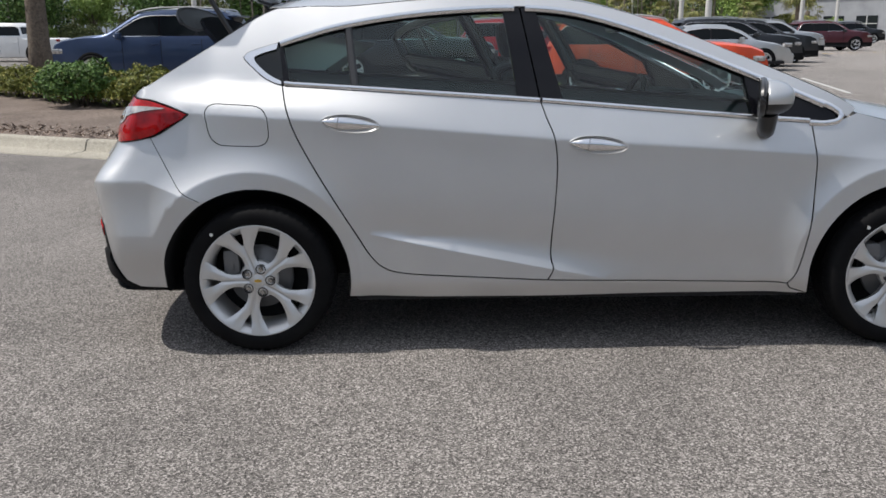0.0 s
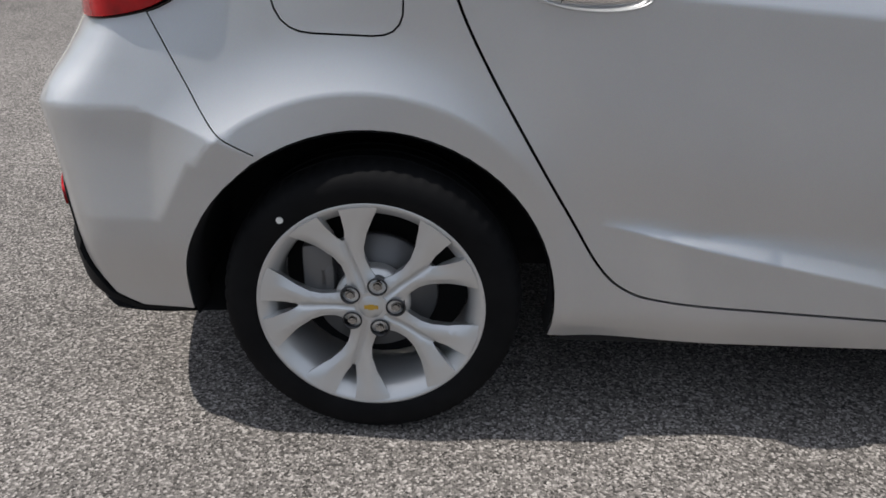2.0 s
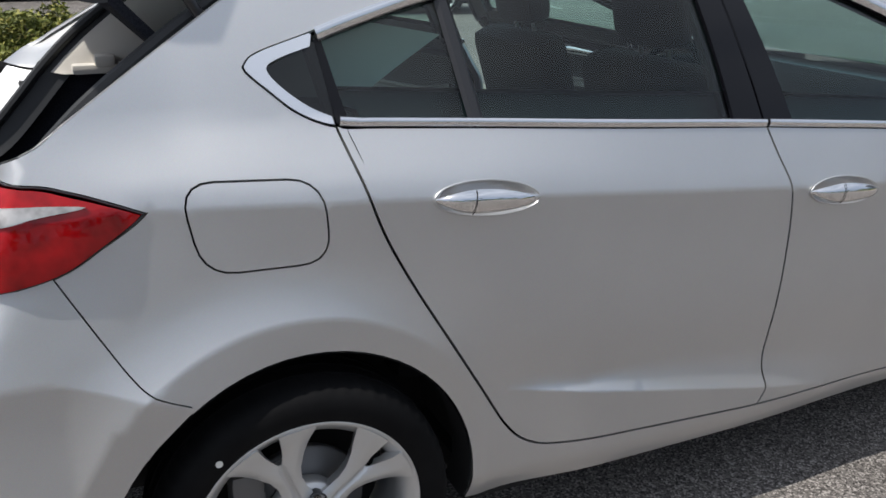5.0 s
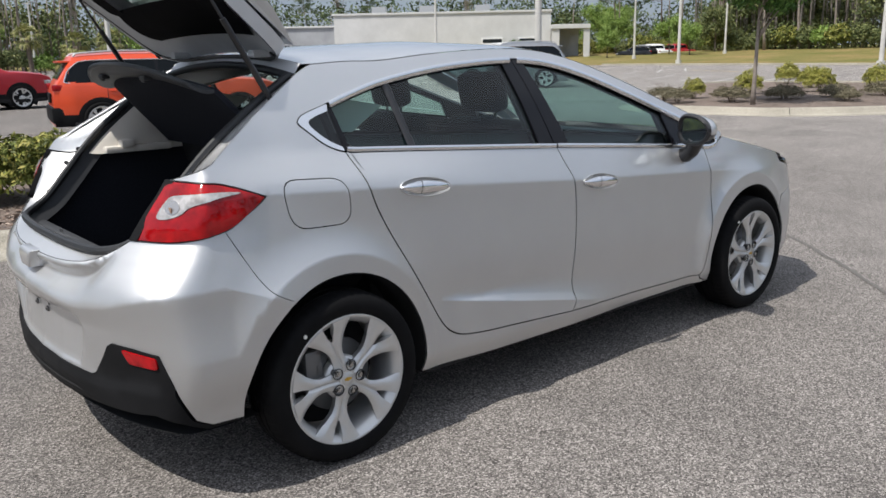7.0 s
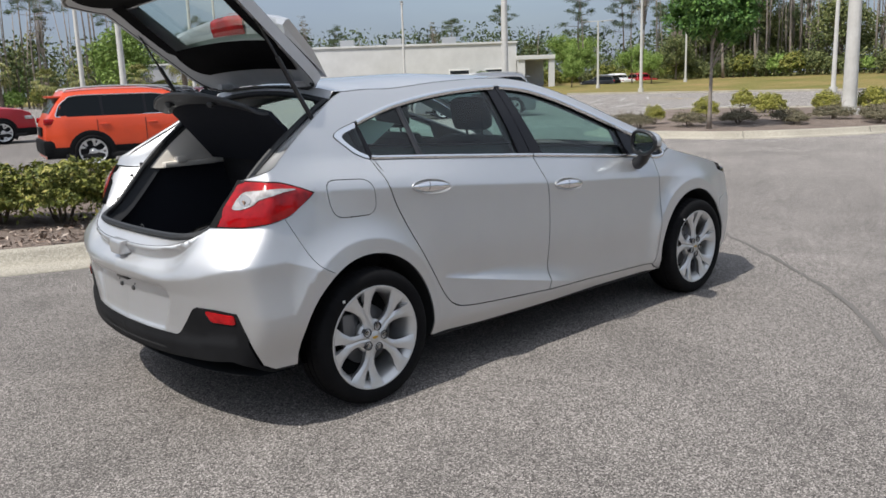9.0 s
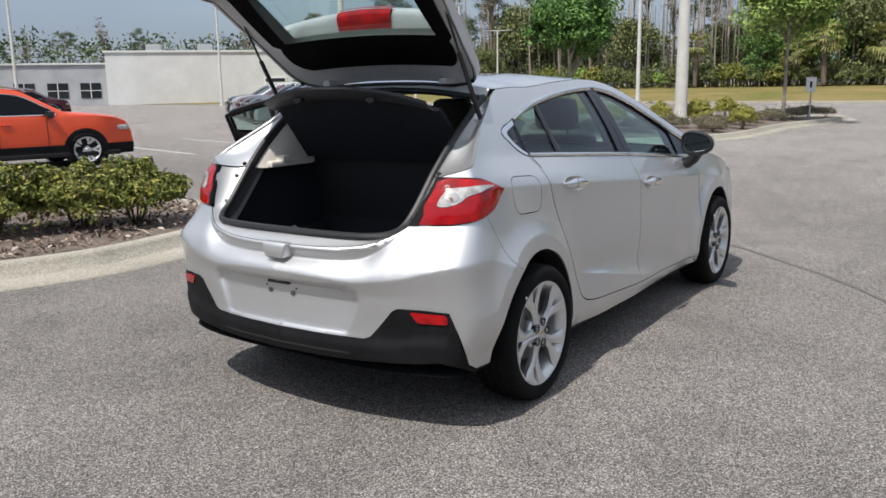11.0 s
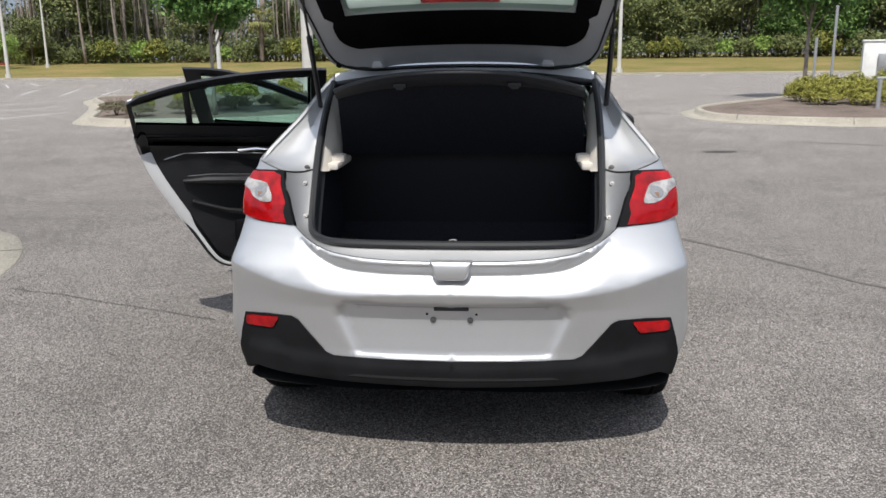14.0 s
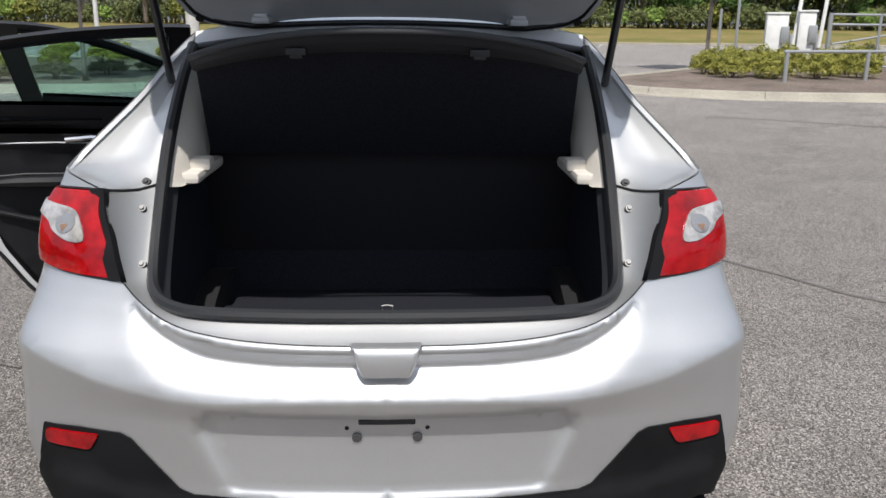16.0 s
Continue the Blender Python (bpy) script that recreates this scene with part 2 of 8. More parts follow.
def sweep(pts, r, seg=6, closed=False, flat=1.0, up=(0, 0, 1)):
    """Verts and faces of a tube along a polyline; flat squeezes it along its second axis."""
    P = [Vector(p) for p in pts]
    V, Fc = [], []
    n = len(P)
    for i, p in enumerate(P):
        d = (P[(i + 1) % n] - P[i - 1]) if closed else (P[min(i + 1, n - 1)] - P[max(i - 1, 0)])
        d.normalize()
        a = d.cross(Vector(up))
        if a.length < 1e-4:
            a = d.cross(Vector((1, 0, 0)))
        a.normalize()
        b = a.cross(d)
        rr = r[i] if isinstance(r, (list, tuple)) else r
        for j in range(seg):
            w = 2 * math.pi * j / seg
            V.append(p + a * (rr * math.cos(w)) + b * (rr * flat * math.sin(w)))
    for i in range(n if closed else n - 1):
        for j in range(seg):
            q, s = (i + 1) % n, (j + 1) % seg
            Fc.append((i * seg + j, i * seg + s, q * seg + s, q * seg + j))
    if not closed:
        Fc += [tuple(range(seg))[::-1], tuple((n - 1) * seg + j for j in range(seg))]
    return V, Fc


def ribbon(pts, w, z):
    V, Fc = [], []
    for i, p in enumerate(pts):
        d = np.array(pts[min(i + 1, len(pts) - 1)]) - np.array(pts[max(i - 1, 0)])
        nrm = np.array((-d[1], d[0])) / (np.linalg.norm(d) + 1e-9)
        ww = w * (0.6 + 0.8 * noise.noise((p[0] * 3, p[1] * 3, 1.7)) ** 2 + 0.2)
        V += [(p[0] + nrm[0] * ww, p[1] + nrm[1] * ww, z), (p[0] - nrm[0] * ww, p[1] - nrm[1] * ww, z)]
        if i:
            Fc.append((2 * i - 2, 2 * i - 1, 2 * i + 1, 2 * i))
    return V, Fc


def leaves(rng, centers, normals, size, aspect=0.5, jitter=0.9):
    """Small folded leaves at the given centres, two triangles each."""
    n = len(centers)
    c = np.asarray(centers, float)
    nr = np.asarray(normals, float) + rng.normal(0, jitter, (n, 3))
    nr /= np.linalg.norm(nr, axis=1)[:, None] + 1e-9
    t = np.cross(nr, rng.normal(0, 1, (n, 3)))
    t /= np.linalg.norm(t, axis=1)[:, None] + 1e-9
    b = np.cross(nr, t)
    s = (size * rng.uniform(0.6, 1.35, n))[:, None]
    v = np.stack([c - t * s, c + b * s * aspect + nr * s * 0.18, c + t * s, c - b * s * aspect + nr * s * 0.18], 1).reshape(-1, 3)
    f = np.arange(4 * n).reshape(-1, 4)
    return v, f


def leaf_mesh(name, v, f, material):
    return mesh_of(name, v.tolist(), f.tolist(), material)


# ---- the ground and its islands ----
def sheet(name, xs, ys, fz, material):
    V = [(x, y, fz(x, y)) for x in xs for y in ys]
    n = len(ys)
    Fc = [(i * n + j, (i + 1) * n + j, (i + 1) * n + j + 1, i * n + j + 1) for i in range(len(xs) - 1) for j in range(n - 1)]
    return mesh_of(name, V, Fc, material, True)


edges = [-1500, -600, -200, -60, -20, 0, 20, 60, 120, 300, 700, 1500]
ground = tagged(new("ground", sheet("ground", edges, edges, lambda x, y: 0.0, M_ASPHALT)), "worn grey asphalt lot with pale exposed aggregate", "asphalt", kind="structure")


def bank(x, y):
    d = min(1, max(0, (x - 57.6) / 36))
    return 0.03 + 0.95 * d * d * (3 - 2 * d)


grass = tagged(new("grass", sheet("grass", np.linspace(57.6, 300, 40), np.linspace(-160, 330, 40), bank, M_GRASS)), "mown half-dry grass verge rising to the woods", "grass", kind="stuff")
lawn = tagged(new("grass", sheet("grass", np.linspace(-160, 57.4, 30), np.linspace(118, 330, 20), lambda x, y: 0.03, M_GRASS)), "far green grass strip behind the car lot", "grass", kind="stuff")


def offset_poly(P, d):
    """Moves a closed outline inward by d (outline counter-clockwise)."""
    P = np.array(P, float)
    a = P - np.roll(P, 1, 0)
    b = np.roll(P, -1, 0) - P
    na = np.stack([-a[:, 1], a[:, 0]], 1) / (np.linalg.norm(a, axis=1)[:, None] + 1e-9)
    nb = np.stack([-b[:, 1], b[:, 0]], 1) / (np.linalg.norm(b, axis=1)[:, None] + 1e-9)
    m = na + nb
    m /= np.maximum((m * nb).sum(1), 0.5)[:, None]
    return P + m * d


def kerb_island(name, ctrl, label, crown=0.06):
    """A gutter pan, a rounded kerb with joints and a mulch bed inside, along one closed outline."""
    line = spline(ctrl, 10, True)
    prof = [(0.0, 0.0), (0.004, 0.012), (0.30, 0.022), (0.335, 0.03), (0.365, 0.12), (0.385, 0.142), (0.42, 0.15), (0.47, 0.15), (0.50, 0.142), (0.51, 0.09)]
    rings = [offset_poly(line, d) for d, _ in prof]
    n = len(line)
    run = np.cumsum(np.linalg.norm(np.roll(rings[6], -1, 0) - rings[6], axis=1))
    V, Fc = [], []
    for r, (_, z) in zip(rings, prof):
        V += [(p[0], p[1], z) for p in r]
    for k in range(len(prof) - 1):
        for i in range(n):
            j = (i + 1) % n
            Fc.append((k * n + i, k * n + j, (k + 1) * n + j, (k + 1) * n + i))
    k = tagged(new("kerb", mesh_of("kerb", V, Fc, M_CONCRETE, True)), label, "kerb", kind="structure")
    # joints every three metres
    last = -1
    for i in range(n):
        if int(run[i] / 3.0) != last:
            last = int(run[i] / 3.0)
            a, b = rings[0][i], rings[-2][i]
            d = (b - a) / np.linalg.norm(b - a)
            s = np.array((-d[1], d[0])) * 0.006
            VV, FF = [], []
            for (dd, z) in prof[1:-1]:
                q = a + d * dd
                o = 0.0025
                VV += [(*(q + s - d * o), z + o), (*(q - s - d * o), z + o)]
            FF = [(2 * t, 2 * t + 1, 2 * t + 3, 2 * t + 2) for t in range(len(prof) - 3)]
            part("kerb_joint", mesh_of("kerb_joint", VV, FF, M_CRACK), None, k)
    inner = rings[-1]
    c = inner.mean(0)
    V = [(p[0], p[1], 0.10) for p in inner]
    for f, z in ((0.9, 0.13), (0.6, 0.15 + crown), (0.3, 0.16 + crown)):
        V += [(*(c + (p - c) * f), z) for p in inner]
    V.append((*c, 0.16 + crown))
    Fc = []
    for q in range(3):
        for i in range(n):
            j = (i + 1) % n
            Fc.append((q * n + i, q * n + j, (q + 1) * n + j, (q + 1) * n + i))
    Fc += [(3 * n + i, 3 * n + (i + 1) % n, 4 * n) for i in range(n)]
    tagged(new("mulch_bed", mesh_of("mulch_bed", V, Fc, M_MULCH, True)), "brown bark mulch bed inside the concrete kerb", "mulch bed", kind="structure")
    return k, line


ISLE_A = [(-14, 10.6), (-9, 7.7), (-4.3, 5.4), (-2.75, 4.75), (-0.6, 3.65), (0.4, 3.3), (1.15, 3.28), (2.2, 3.5), (3.05, 4.0), (3.42, 4.6), (3.6, 5.4), (3.5, 6.5), (2.6, 7.6), (0, 9.3), (-4, 12.0), (-9, 15.4), (-15, 17.6), (-19, 16.5), (-18.5, 13.4)]
kerb_island("kerb", ISLE_A, "pale concrete kerb with gutter pan round the hedge island")
ISLE_B = [(14.5, 8.6), (14.6, 7.3), (15.0, 5.7), (16.3, 4.4), (18.0, 3.45), (20.0, 3.1), (24.5, 3.15), (28.5, 2.6), (31.3, 2.4), (32.2, 3.2), (31.4, 5.5), (29.2, 11.0), (28.4, 14.2), (26.0, 15.2), (21.5, 12.8), (17.5, 11.0), (15.3, 10.0)]
kerb_island("kerb", ISLE_B, "pale concrete kerb round the island with golden shrubs")
ISLE_C = [(13.9, -7.2), (13.7, -9.2), (13.8, -13), (15.5, -19), (22, -23), (28, -19), (29, -14.5), (25.5, -10), (21.5, -6.6), (19.2, -4.9), (17.2, -4.4), (15.6, -4.6), (14.5, -5.7)]
kerb_island("kerb", ISLE_C, "pale concrete kerb round the gate island")
far_kerb = new("kerb", part("kerb", box(box(bmesh.new(), 57.45, -10, 0.075, 0.3, 110, 0.15, 0.03), 57.1, -10, 0.01, 0.5, 110, 0.025, 0.008), M_CONCRETE).data)
bpy.data.objects.remove([o for o in scene.objects if o.data == far_kerb.data and o != far_kerb][0])
tagged(far_kerb, "long pale concrete kerb along the grass verge", "kerb", kind="structure")

# loose bark chips on the near part of the hedge island
rng = np.random.default_rng(5)
chips = []
while len(chips) < 7000:
    x, y = rng.uniform(-9, 3.1), rng.uniform(3.8, 12)
    edge = np.interp(x, [-9, -4.3, -2.75, -0.6, 0.4, 1.15, 2.2, 3.05], [7.7, 5.4, 4.75, 3.65, 3.3, 3.28, 3.5, 4.0]) + 0.55
    if edge < y < edge + 4.0 and (x < 1.5 or y < 6.5):
        chips.append((x, y, 0.15 + 0.03 * rng.random()))
v, f = leaves(rng, chips, np.tile((0, 0, 1.0), (len(chips), 1)), 0.042, 0.35, 0.5)
tagged(new("bark_chips", leaf_mesh("bark_chips", v, f, M_CHIP)), "loose brown bark chips scattered on the mulch", "bark chips", kind="stuff")


# cracks, seams and stains in the asphalt
def crack(pts, w, label="dark crack line in the asphalt", m=None):
    V, Fc = ribbon([tuple(p) for p in spline(pts, 14)], w, 0.004)
    for i in range(len(V)):
        x, y, z = V[i]
        V[i] = (x + 0.03 * noise.noise((x * 4, y * 4, 2)), y + 0.03 * noise.noise((x * 4, y * 4, 7)), z)
    tagged(new("asphalt_crack", mesh_of("asphalt_crack", V, Fc, m or M_CRACK)), label, "crack", kind="structure")


crack([(1.3, -2.95), (2.0, -2.45), (2.41, -2.19), (3.16, -1.64), (4.0, -0.8), (4.63, -0.08), (5.0, 0.3)], 0.02, "faint worn seam in the asphalt", M_SEAM)
crack([(0.9, 1.5), (1.25, 2.4), (1.5, 3.1)], 0.004)
crack([(10.9, -4.9), (10.7, -5.5), (9.46, -7.46), (8.9, -9)], 0.03)
bm = bmesh.new()
bmesh.ops.create_circle(bm, cap_ends=True, segments=20, radius=1)
for q in bm.verts:
    q.co = Vector((q.co.x * 0.13 * (1 + 0.6 * noise.noise(q.co * 2)), q.co.y * 0.28 * (1 + 0.5 * noise.noise(q.co * 3)), 0.004))
stain = part("oil_stain", bm, M_CRACK)
stain.matrix_world = pose(9.45, -3.42, 0, 0, 0, 8)
tagged(stain, "small dark tar patch on the asphalt", "stain", kind="structure")


def line_mark(x0, y0, x1, y1, w=0.1, m=None):
    d = Vector((x1 - x0, y1 - y0, 0)).normalized()
    s = Vector((-d.y, d.x, 0)) * w / 2
    a, b = Vector((x0, y0, 0.005)), Vector((x1, y1, 0.005))
    n = 6
    V, Fc = [], []
    for i in range(n + 1):
        p = a.lerp(b, i / n)
        V += [p + s, p - s]
        if i:
            Fc.append((2 * i - 2, 2 * i - 1, 2 * i + 1, 2 * i))
    me = mesh_of("parking_line", V, Fc, m or M_LINE)
    return tagged(new("parking_line", me), "worn white parking line on the asphalt" if m is None else "worn yellow line on the asphalt", "parking line", "parking lines", "structure")


for i in range(9):
    line_mark(20.5 + i * 2.8, 27.5 - i * 0.1, 26.5 + i * 2.8, 30 + i * 0.1)
for i in range(8):
    line_mark(51.5, 2 - i * 2.9 + 6, 57, 0.5 - i * 2.9 + 6)
for i in range(7):
    line_mark(30 + i * 0.2, 13.0 + i * 1.9, 37, 14.6 + i * 2.2)
for i in range(7):
    line_mark(1.2 + i * 2.7, 13.0, 2.6 + i * 2.7, 18.6)
for a, b in (((26.5, 20.5), (30.0, 17.5)), ((21.0, 17.9), (26.0, 15.9)), ((18.0, 15.6), (22.5, 14.2)), ((16.0, 13.2), (19.5, 12.4))):
    line_mark(*a, *b, 0.11)
line_mark(45.8, 28.6, 42.8, 23.2, 0.12, M_LINE_Y)
line_mark(21, 40, 34, 44, 0.12, M_LINE_Y)


# ---- plants ----
def shrub_mesh(name, seed, w, d, h, count, size, material, sprays=0):
    r = np.random.default_rng(seed)
    u = r.normal(0, 1, (count, 3))
    u[:, 2] = np.abs(u[:, 2]) - 0.25
    u /= np.linalg.norm(u, axis=1)[:, None]
    lump = np.array([0.78 + 0.34 * noise.noise((p[0] * 2.3 + seed, p[1] * 2.3, p[2] * 2.3)) + 0.16 * noise.noise((p[0] * 6, p[1] * 6 + seed, p[2] * 6)) for p in u])
    rad = lump * (1 - 0.35 * r.random(count) ** 2.2)
    c = u * rad[:, None] * np.array((w / 2, d / 2, h * 0.62)) + np.array((0, 0, h * 0.42))
    keep = c[:, 2] > 0.03
    v, f = leaves(r, c[keep], u[keep] + (0, 0, 0.5), size, 0.42, 0.8)
    return leaf_mesh(name, v, f, material)


def stems_mesh(seed, w, h, n=9):
    r = np.random.default_rng(seed)
    V, Fc = [], []
    for i in range(n):
        a = r.uniform(0, 6.28)
        e = Vector((math.cos(a) * w * 0.34, math.sin(a) * w * 0.34, h * 0.75))
        vv, ff = sweep([(0.04 * math.cos(a), 0.04 * math.sin(a), -0.05), e * 0.5 + Vector((0, 0, 0.04)), e], [0.012, 0.009, 0.004], 5)
        Fc += [tuple(k + len(V) for k in q) for q in ff]
        V += vv
    return mesh_of("stem", V, Fc, M_BARK, True)


def shrub(name, label, at, leaf, stem, turn=0, scale=1.0, group=""):
    e = thing(name, label, "shrub", at, turn, group)
    e.scale = (scale, scale, scale)
    tagged(part("stem", stem, None, e), kind="stuff")
    part("foliage", leaf, None, e)
    return e


HEDGE = [shrub_mesh("foliage", 11 + i, 1.15, 1.05, 0.66, 8500, 0.027, M_LEAF_HEDGE) for i in range(3)]
HSTEM = stems_mesh(3, 1.0, 0.7)
hedge_line = spline([(1.85, 4.72), (1.1, 4.9), (0.2, 5.35), (-1.2, 6.4), (-3.2, 8.3), (-5.0, 9.8), (-7.2, 11.7), (-9.6, 13.3)], 12)
run, k = 0.0, 0
for a, b in zip(hedge_line, hedge_line[1:]):
    run += float(np.linalg.norm(b - a))
    if run > 0.62 or a is hedge_line[0]:
        run = 0.0
        shrub("hedge_bush", "clipped green hedge bush growing in the mulch bed", (a[0] + rng.uniform(-0.08, 0.08), a[1] + rng.uniform(-0.08, 0.08), 0.15),
              HEDGE[k % 3], HSTEM, rng.uniform(0, 360), rng.uniform(0.92, 1.12), "hedge")
        k += 1
DARKB = shrub_mesh("foliage", 31, 1.5, 1.4, 0.85, 5200, 0.036, M_LEAF_DARK)
shrub("round_bush", "round dark green bush in front of the hedge", (-4.75, 9.0, 0.16), DARKB, HSTEM, 40, 1.0)
GOLD = [shrub_mesh("foliage", 51 + i, 1.5, 1.4, 1.15, 7000, 0.034, M_LEAF_YEL) for i in range(2)]
HEATH = [shrub_mesh("foliage", 61 + i, 1.6, 1.3, 0.55, 5000, 0.026, M_LEAF_HEATH) for i in range(2)]
GSTEM = stems_mesh(7, 1.1, 0.9)
for i, (x, y, s) in enumerate([(17.2, 9.1, 0.7), (18.9, 8.6, 0.9), (20.6, 7.5, 0.95), (22.0, 6.6, 1.0), (22.6, 5.6, 1.05), (21.2, 3.9, 0.9), (22.6, 8.8, 0.9), (24.5, 10.5, 1.0), (25.4, 6.6, 1.0), (27.6, 6.2, 1.05)]):
    shrub("golden_shrub", "yellow-green shrub on the kerbed island", (x, y, 0.17), GOLD[i % 2], GSTEM, 50 * i, s * 0.66, "golden shrubs")
for i, (x, y, s) in enumerate([(15.9, 8.7, 0.9), (16.6, 7.7, 1.0), (17.6, 6.9, 1.0), (18.8, 6.2, 1.0), (19.8, 5.5, 1.1), (20.4, 4.6, 1.1), (19.4, 4.2, 0.9), (16.5, 9.5, 0.9), (18.0, 5.6, 0.8), (21.4, 4.7, 1.0), (23.0, 4.4, 1.1), (24.6, 4.6, 1.1), (26.2, 4.3, 1.1), (27.7, 3.9, 1.1), (29.9, 3.9, 1.1), (30.6, 3.4, 0.9)]):
    shrub("low_shrub", "low greyish-brown ground shrub on the island", (x, y, 0.15), HEATH[i % 2], GSTEM, 70 * i, s * 0.72, "low shrubs")
for i, (x, y, s) in enumerate([(17.8, -7.9, 0.74), (18.2, -8.8, 0.78), (17.4, -8.8, 0.68), (18.7, -9.7, 0.8), (17.5, -9.9, 0.72), (19.3, -11.6, 0.82), (17.9, -11.2, 0.74), (19.0, -7.9, 0.7), (19.6, -8.6, 0.74), (20.6, -12.8, 0.8), (19.0, -13.1, 0.8), (18.0, -12.7, 0.74), (18.6, -14.4, 0.8), (20.0, -8.0, 0.62), (18.6, -10.7, 0.74), (20.2, -14.6, 0.8), (19.2, -15.8, 0.8)]):
    shrub("golden_shrub", "yellow-green shrub massed beside the gate", (x, y, 0.10), GOLD[i % 2], GSTEM, 50 * i, s, "golden shrubs by the gate")


def tree_parts(seed, h, crown_r, crown_z, trunk_r, leaf_n, leaf_size, leaf_m, bark, clumps=26, squash=0.8, lean=0.02, limbs=9):
    """Meshes of one tree: a tapered trunk with limbs, and a crown of leaf clumps with gaps."""
    r = np.random.default_rng(seed)
    top = crown_z + crown_r * 0.35
    sway = lambda z: (lean * z * math.sin(seed), lean * z * math.cos(seed * 1.7))
    V, Fc = [], []

    def add(pts, rad, seg=7):
        vv, ff = sweep(pts, rad, seg)
        Fc.extend(tuple(k + len(V) for k in q) for q in ff)
        V.extend(vv)

    zs = np.linspace(-0.1, top, 8)
    add([(*sway(z), z) for z in zs], [trunk_r * (1.25 if z < 0 else 1 - 0.75 * z / top) for z in zs], 9)
    cc = []
    for i in range(clumps):
        a, e = r.uniform(0, 6.28), math.asin(r.uniform(-0.75, 1))
        q = crown_r * r.uniform(0.35, 0.95)
        p = np.array((math.cos(a) * math.cos(e) * q, math.sin(a) * math.cos(e) * q, math.sin(e) * q * squash + crown_z))
        cc.append((p, crown_r * r.uniform(0.22, 0.42)))
        if i < limbs:
            z0 = min(p[2] - 0.1 * crown_r, top) * r.uniform(0.6, 0.85)
            s = np.array((*sway(z0), z0))
            mid = (s + p) / 2 + (0, 0, 0.08 * crown_r)
            add([s, mid, p], [trunk_r * 0.38, trunk_r * 0.24, trunk_r * 0.06], 5)
    trunk = mesh_of("trunk", V, Fc, bark, True)
    C, N = [], []
    for p, q in cc:
        m = max(4, int(leaf_n / clumps))
        u = r.normal(0, 1, (m, 3))
        u /= np.linalg.norm(u, axis=1)[:, None]
        C.append(p + u * (q * r.uniform(0.35, 1.1, m))[:, None] * (1, 1, 0.75))
        N.append(u + (0, 0, 0.4))
    v, f = leaves(r, np.concatenate(C), np.concatenate(N), leaf_size, 0.5, 0.8)
    return trunk, leaf_mesh("crown", v, f, leaf_m)


def tree(label, at, parts, turn=0, scale=1.0, name="tree", group=""):
    e = thing(name, label, "tree", at, turn, group)
    e.scale = (scale, scale, scale)
    part("trunk", parts[0], None, e)
    part("crown", parts[1], None, e)
    return e


T_ROUND = tree_parts(3, 6.2, 1.45, 3.45, 0.075, 15000, 0.075, M_LEAF_TREE, M_BARK_PALE, 60, 1.0)
T_YOUNG = tree_parts(5, 4.6, 1.05, 2.72, 0.055, 17000, 0.055, M_LEAF_TREE, M_BARK_PALE, 60, 1.05)
tree("young round-crowned green street tree on the island", (16.2, 6.9, 0.18), T_YOUNG, 20, 1.0)
tree("young green tree at the tip of the golden-shrub island", (26.3, 3.95, 0.18), tree_parts(4, 6.4, 1.75, 3.9, 0.07, 15000, 0.075, M_LEAF_SPRING, M_BARK_PALE, 60, 1.0), 80, 1.0)
tree("young green tree above the gate shrubs", (24.3, -9.6, 0.15), T_ROUND, 140, 1.02)
T_OAK = tree_parts(8, 9, 3.2, 6.2, 0.24, 7000, 0.11, M_LEAF_TREE, M_BARK, 40, 0.7)
tree("mature tree with a thick grey trunk in the hedge island", (-7.5, 13.7, 0.15), T_OAK, 0, 1.0)

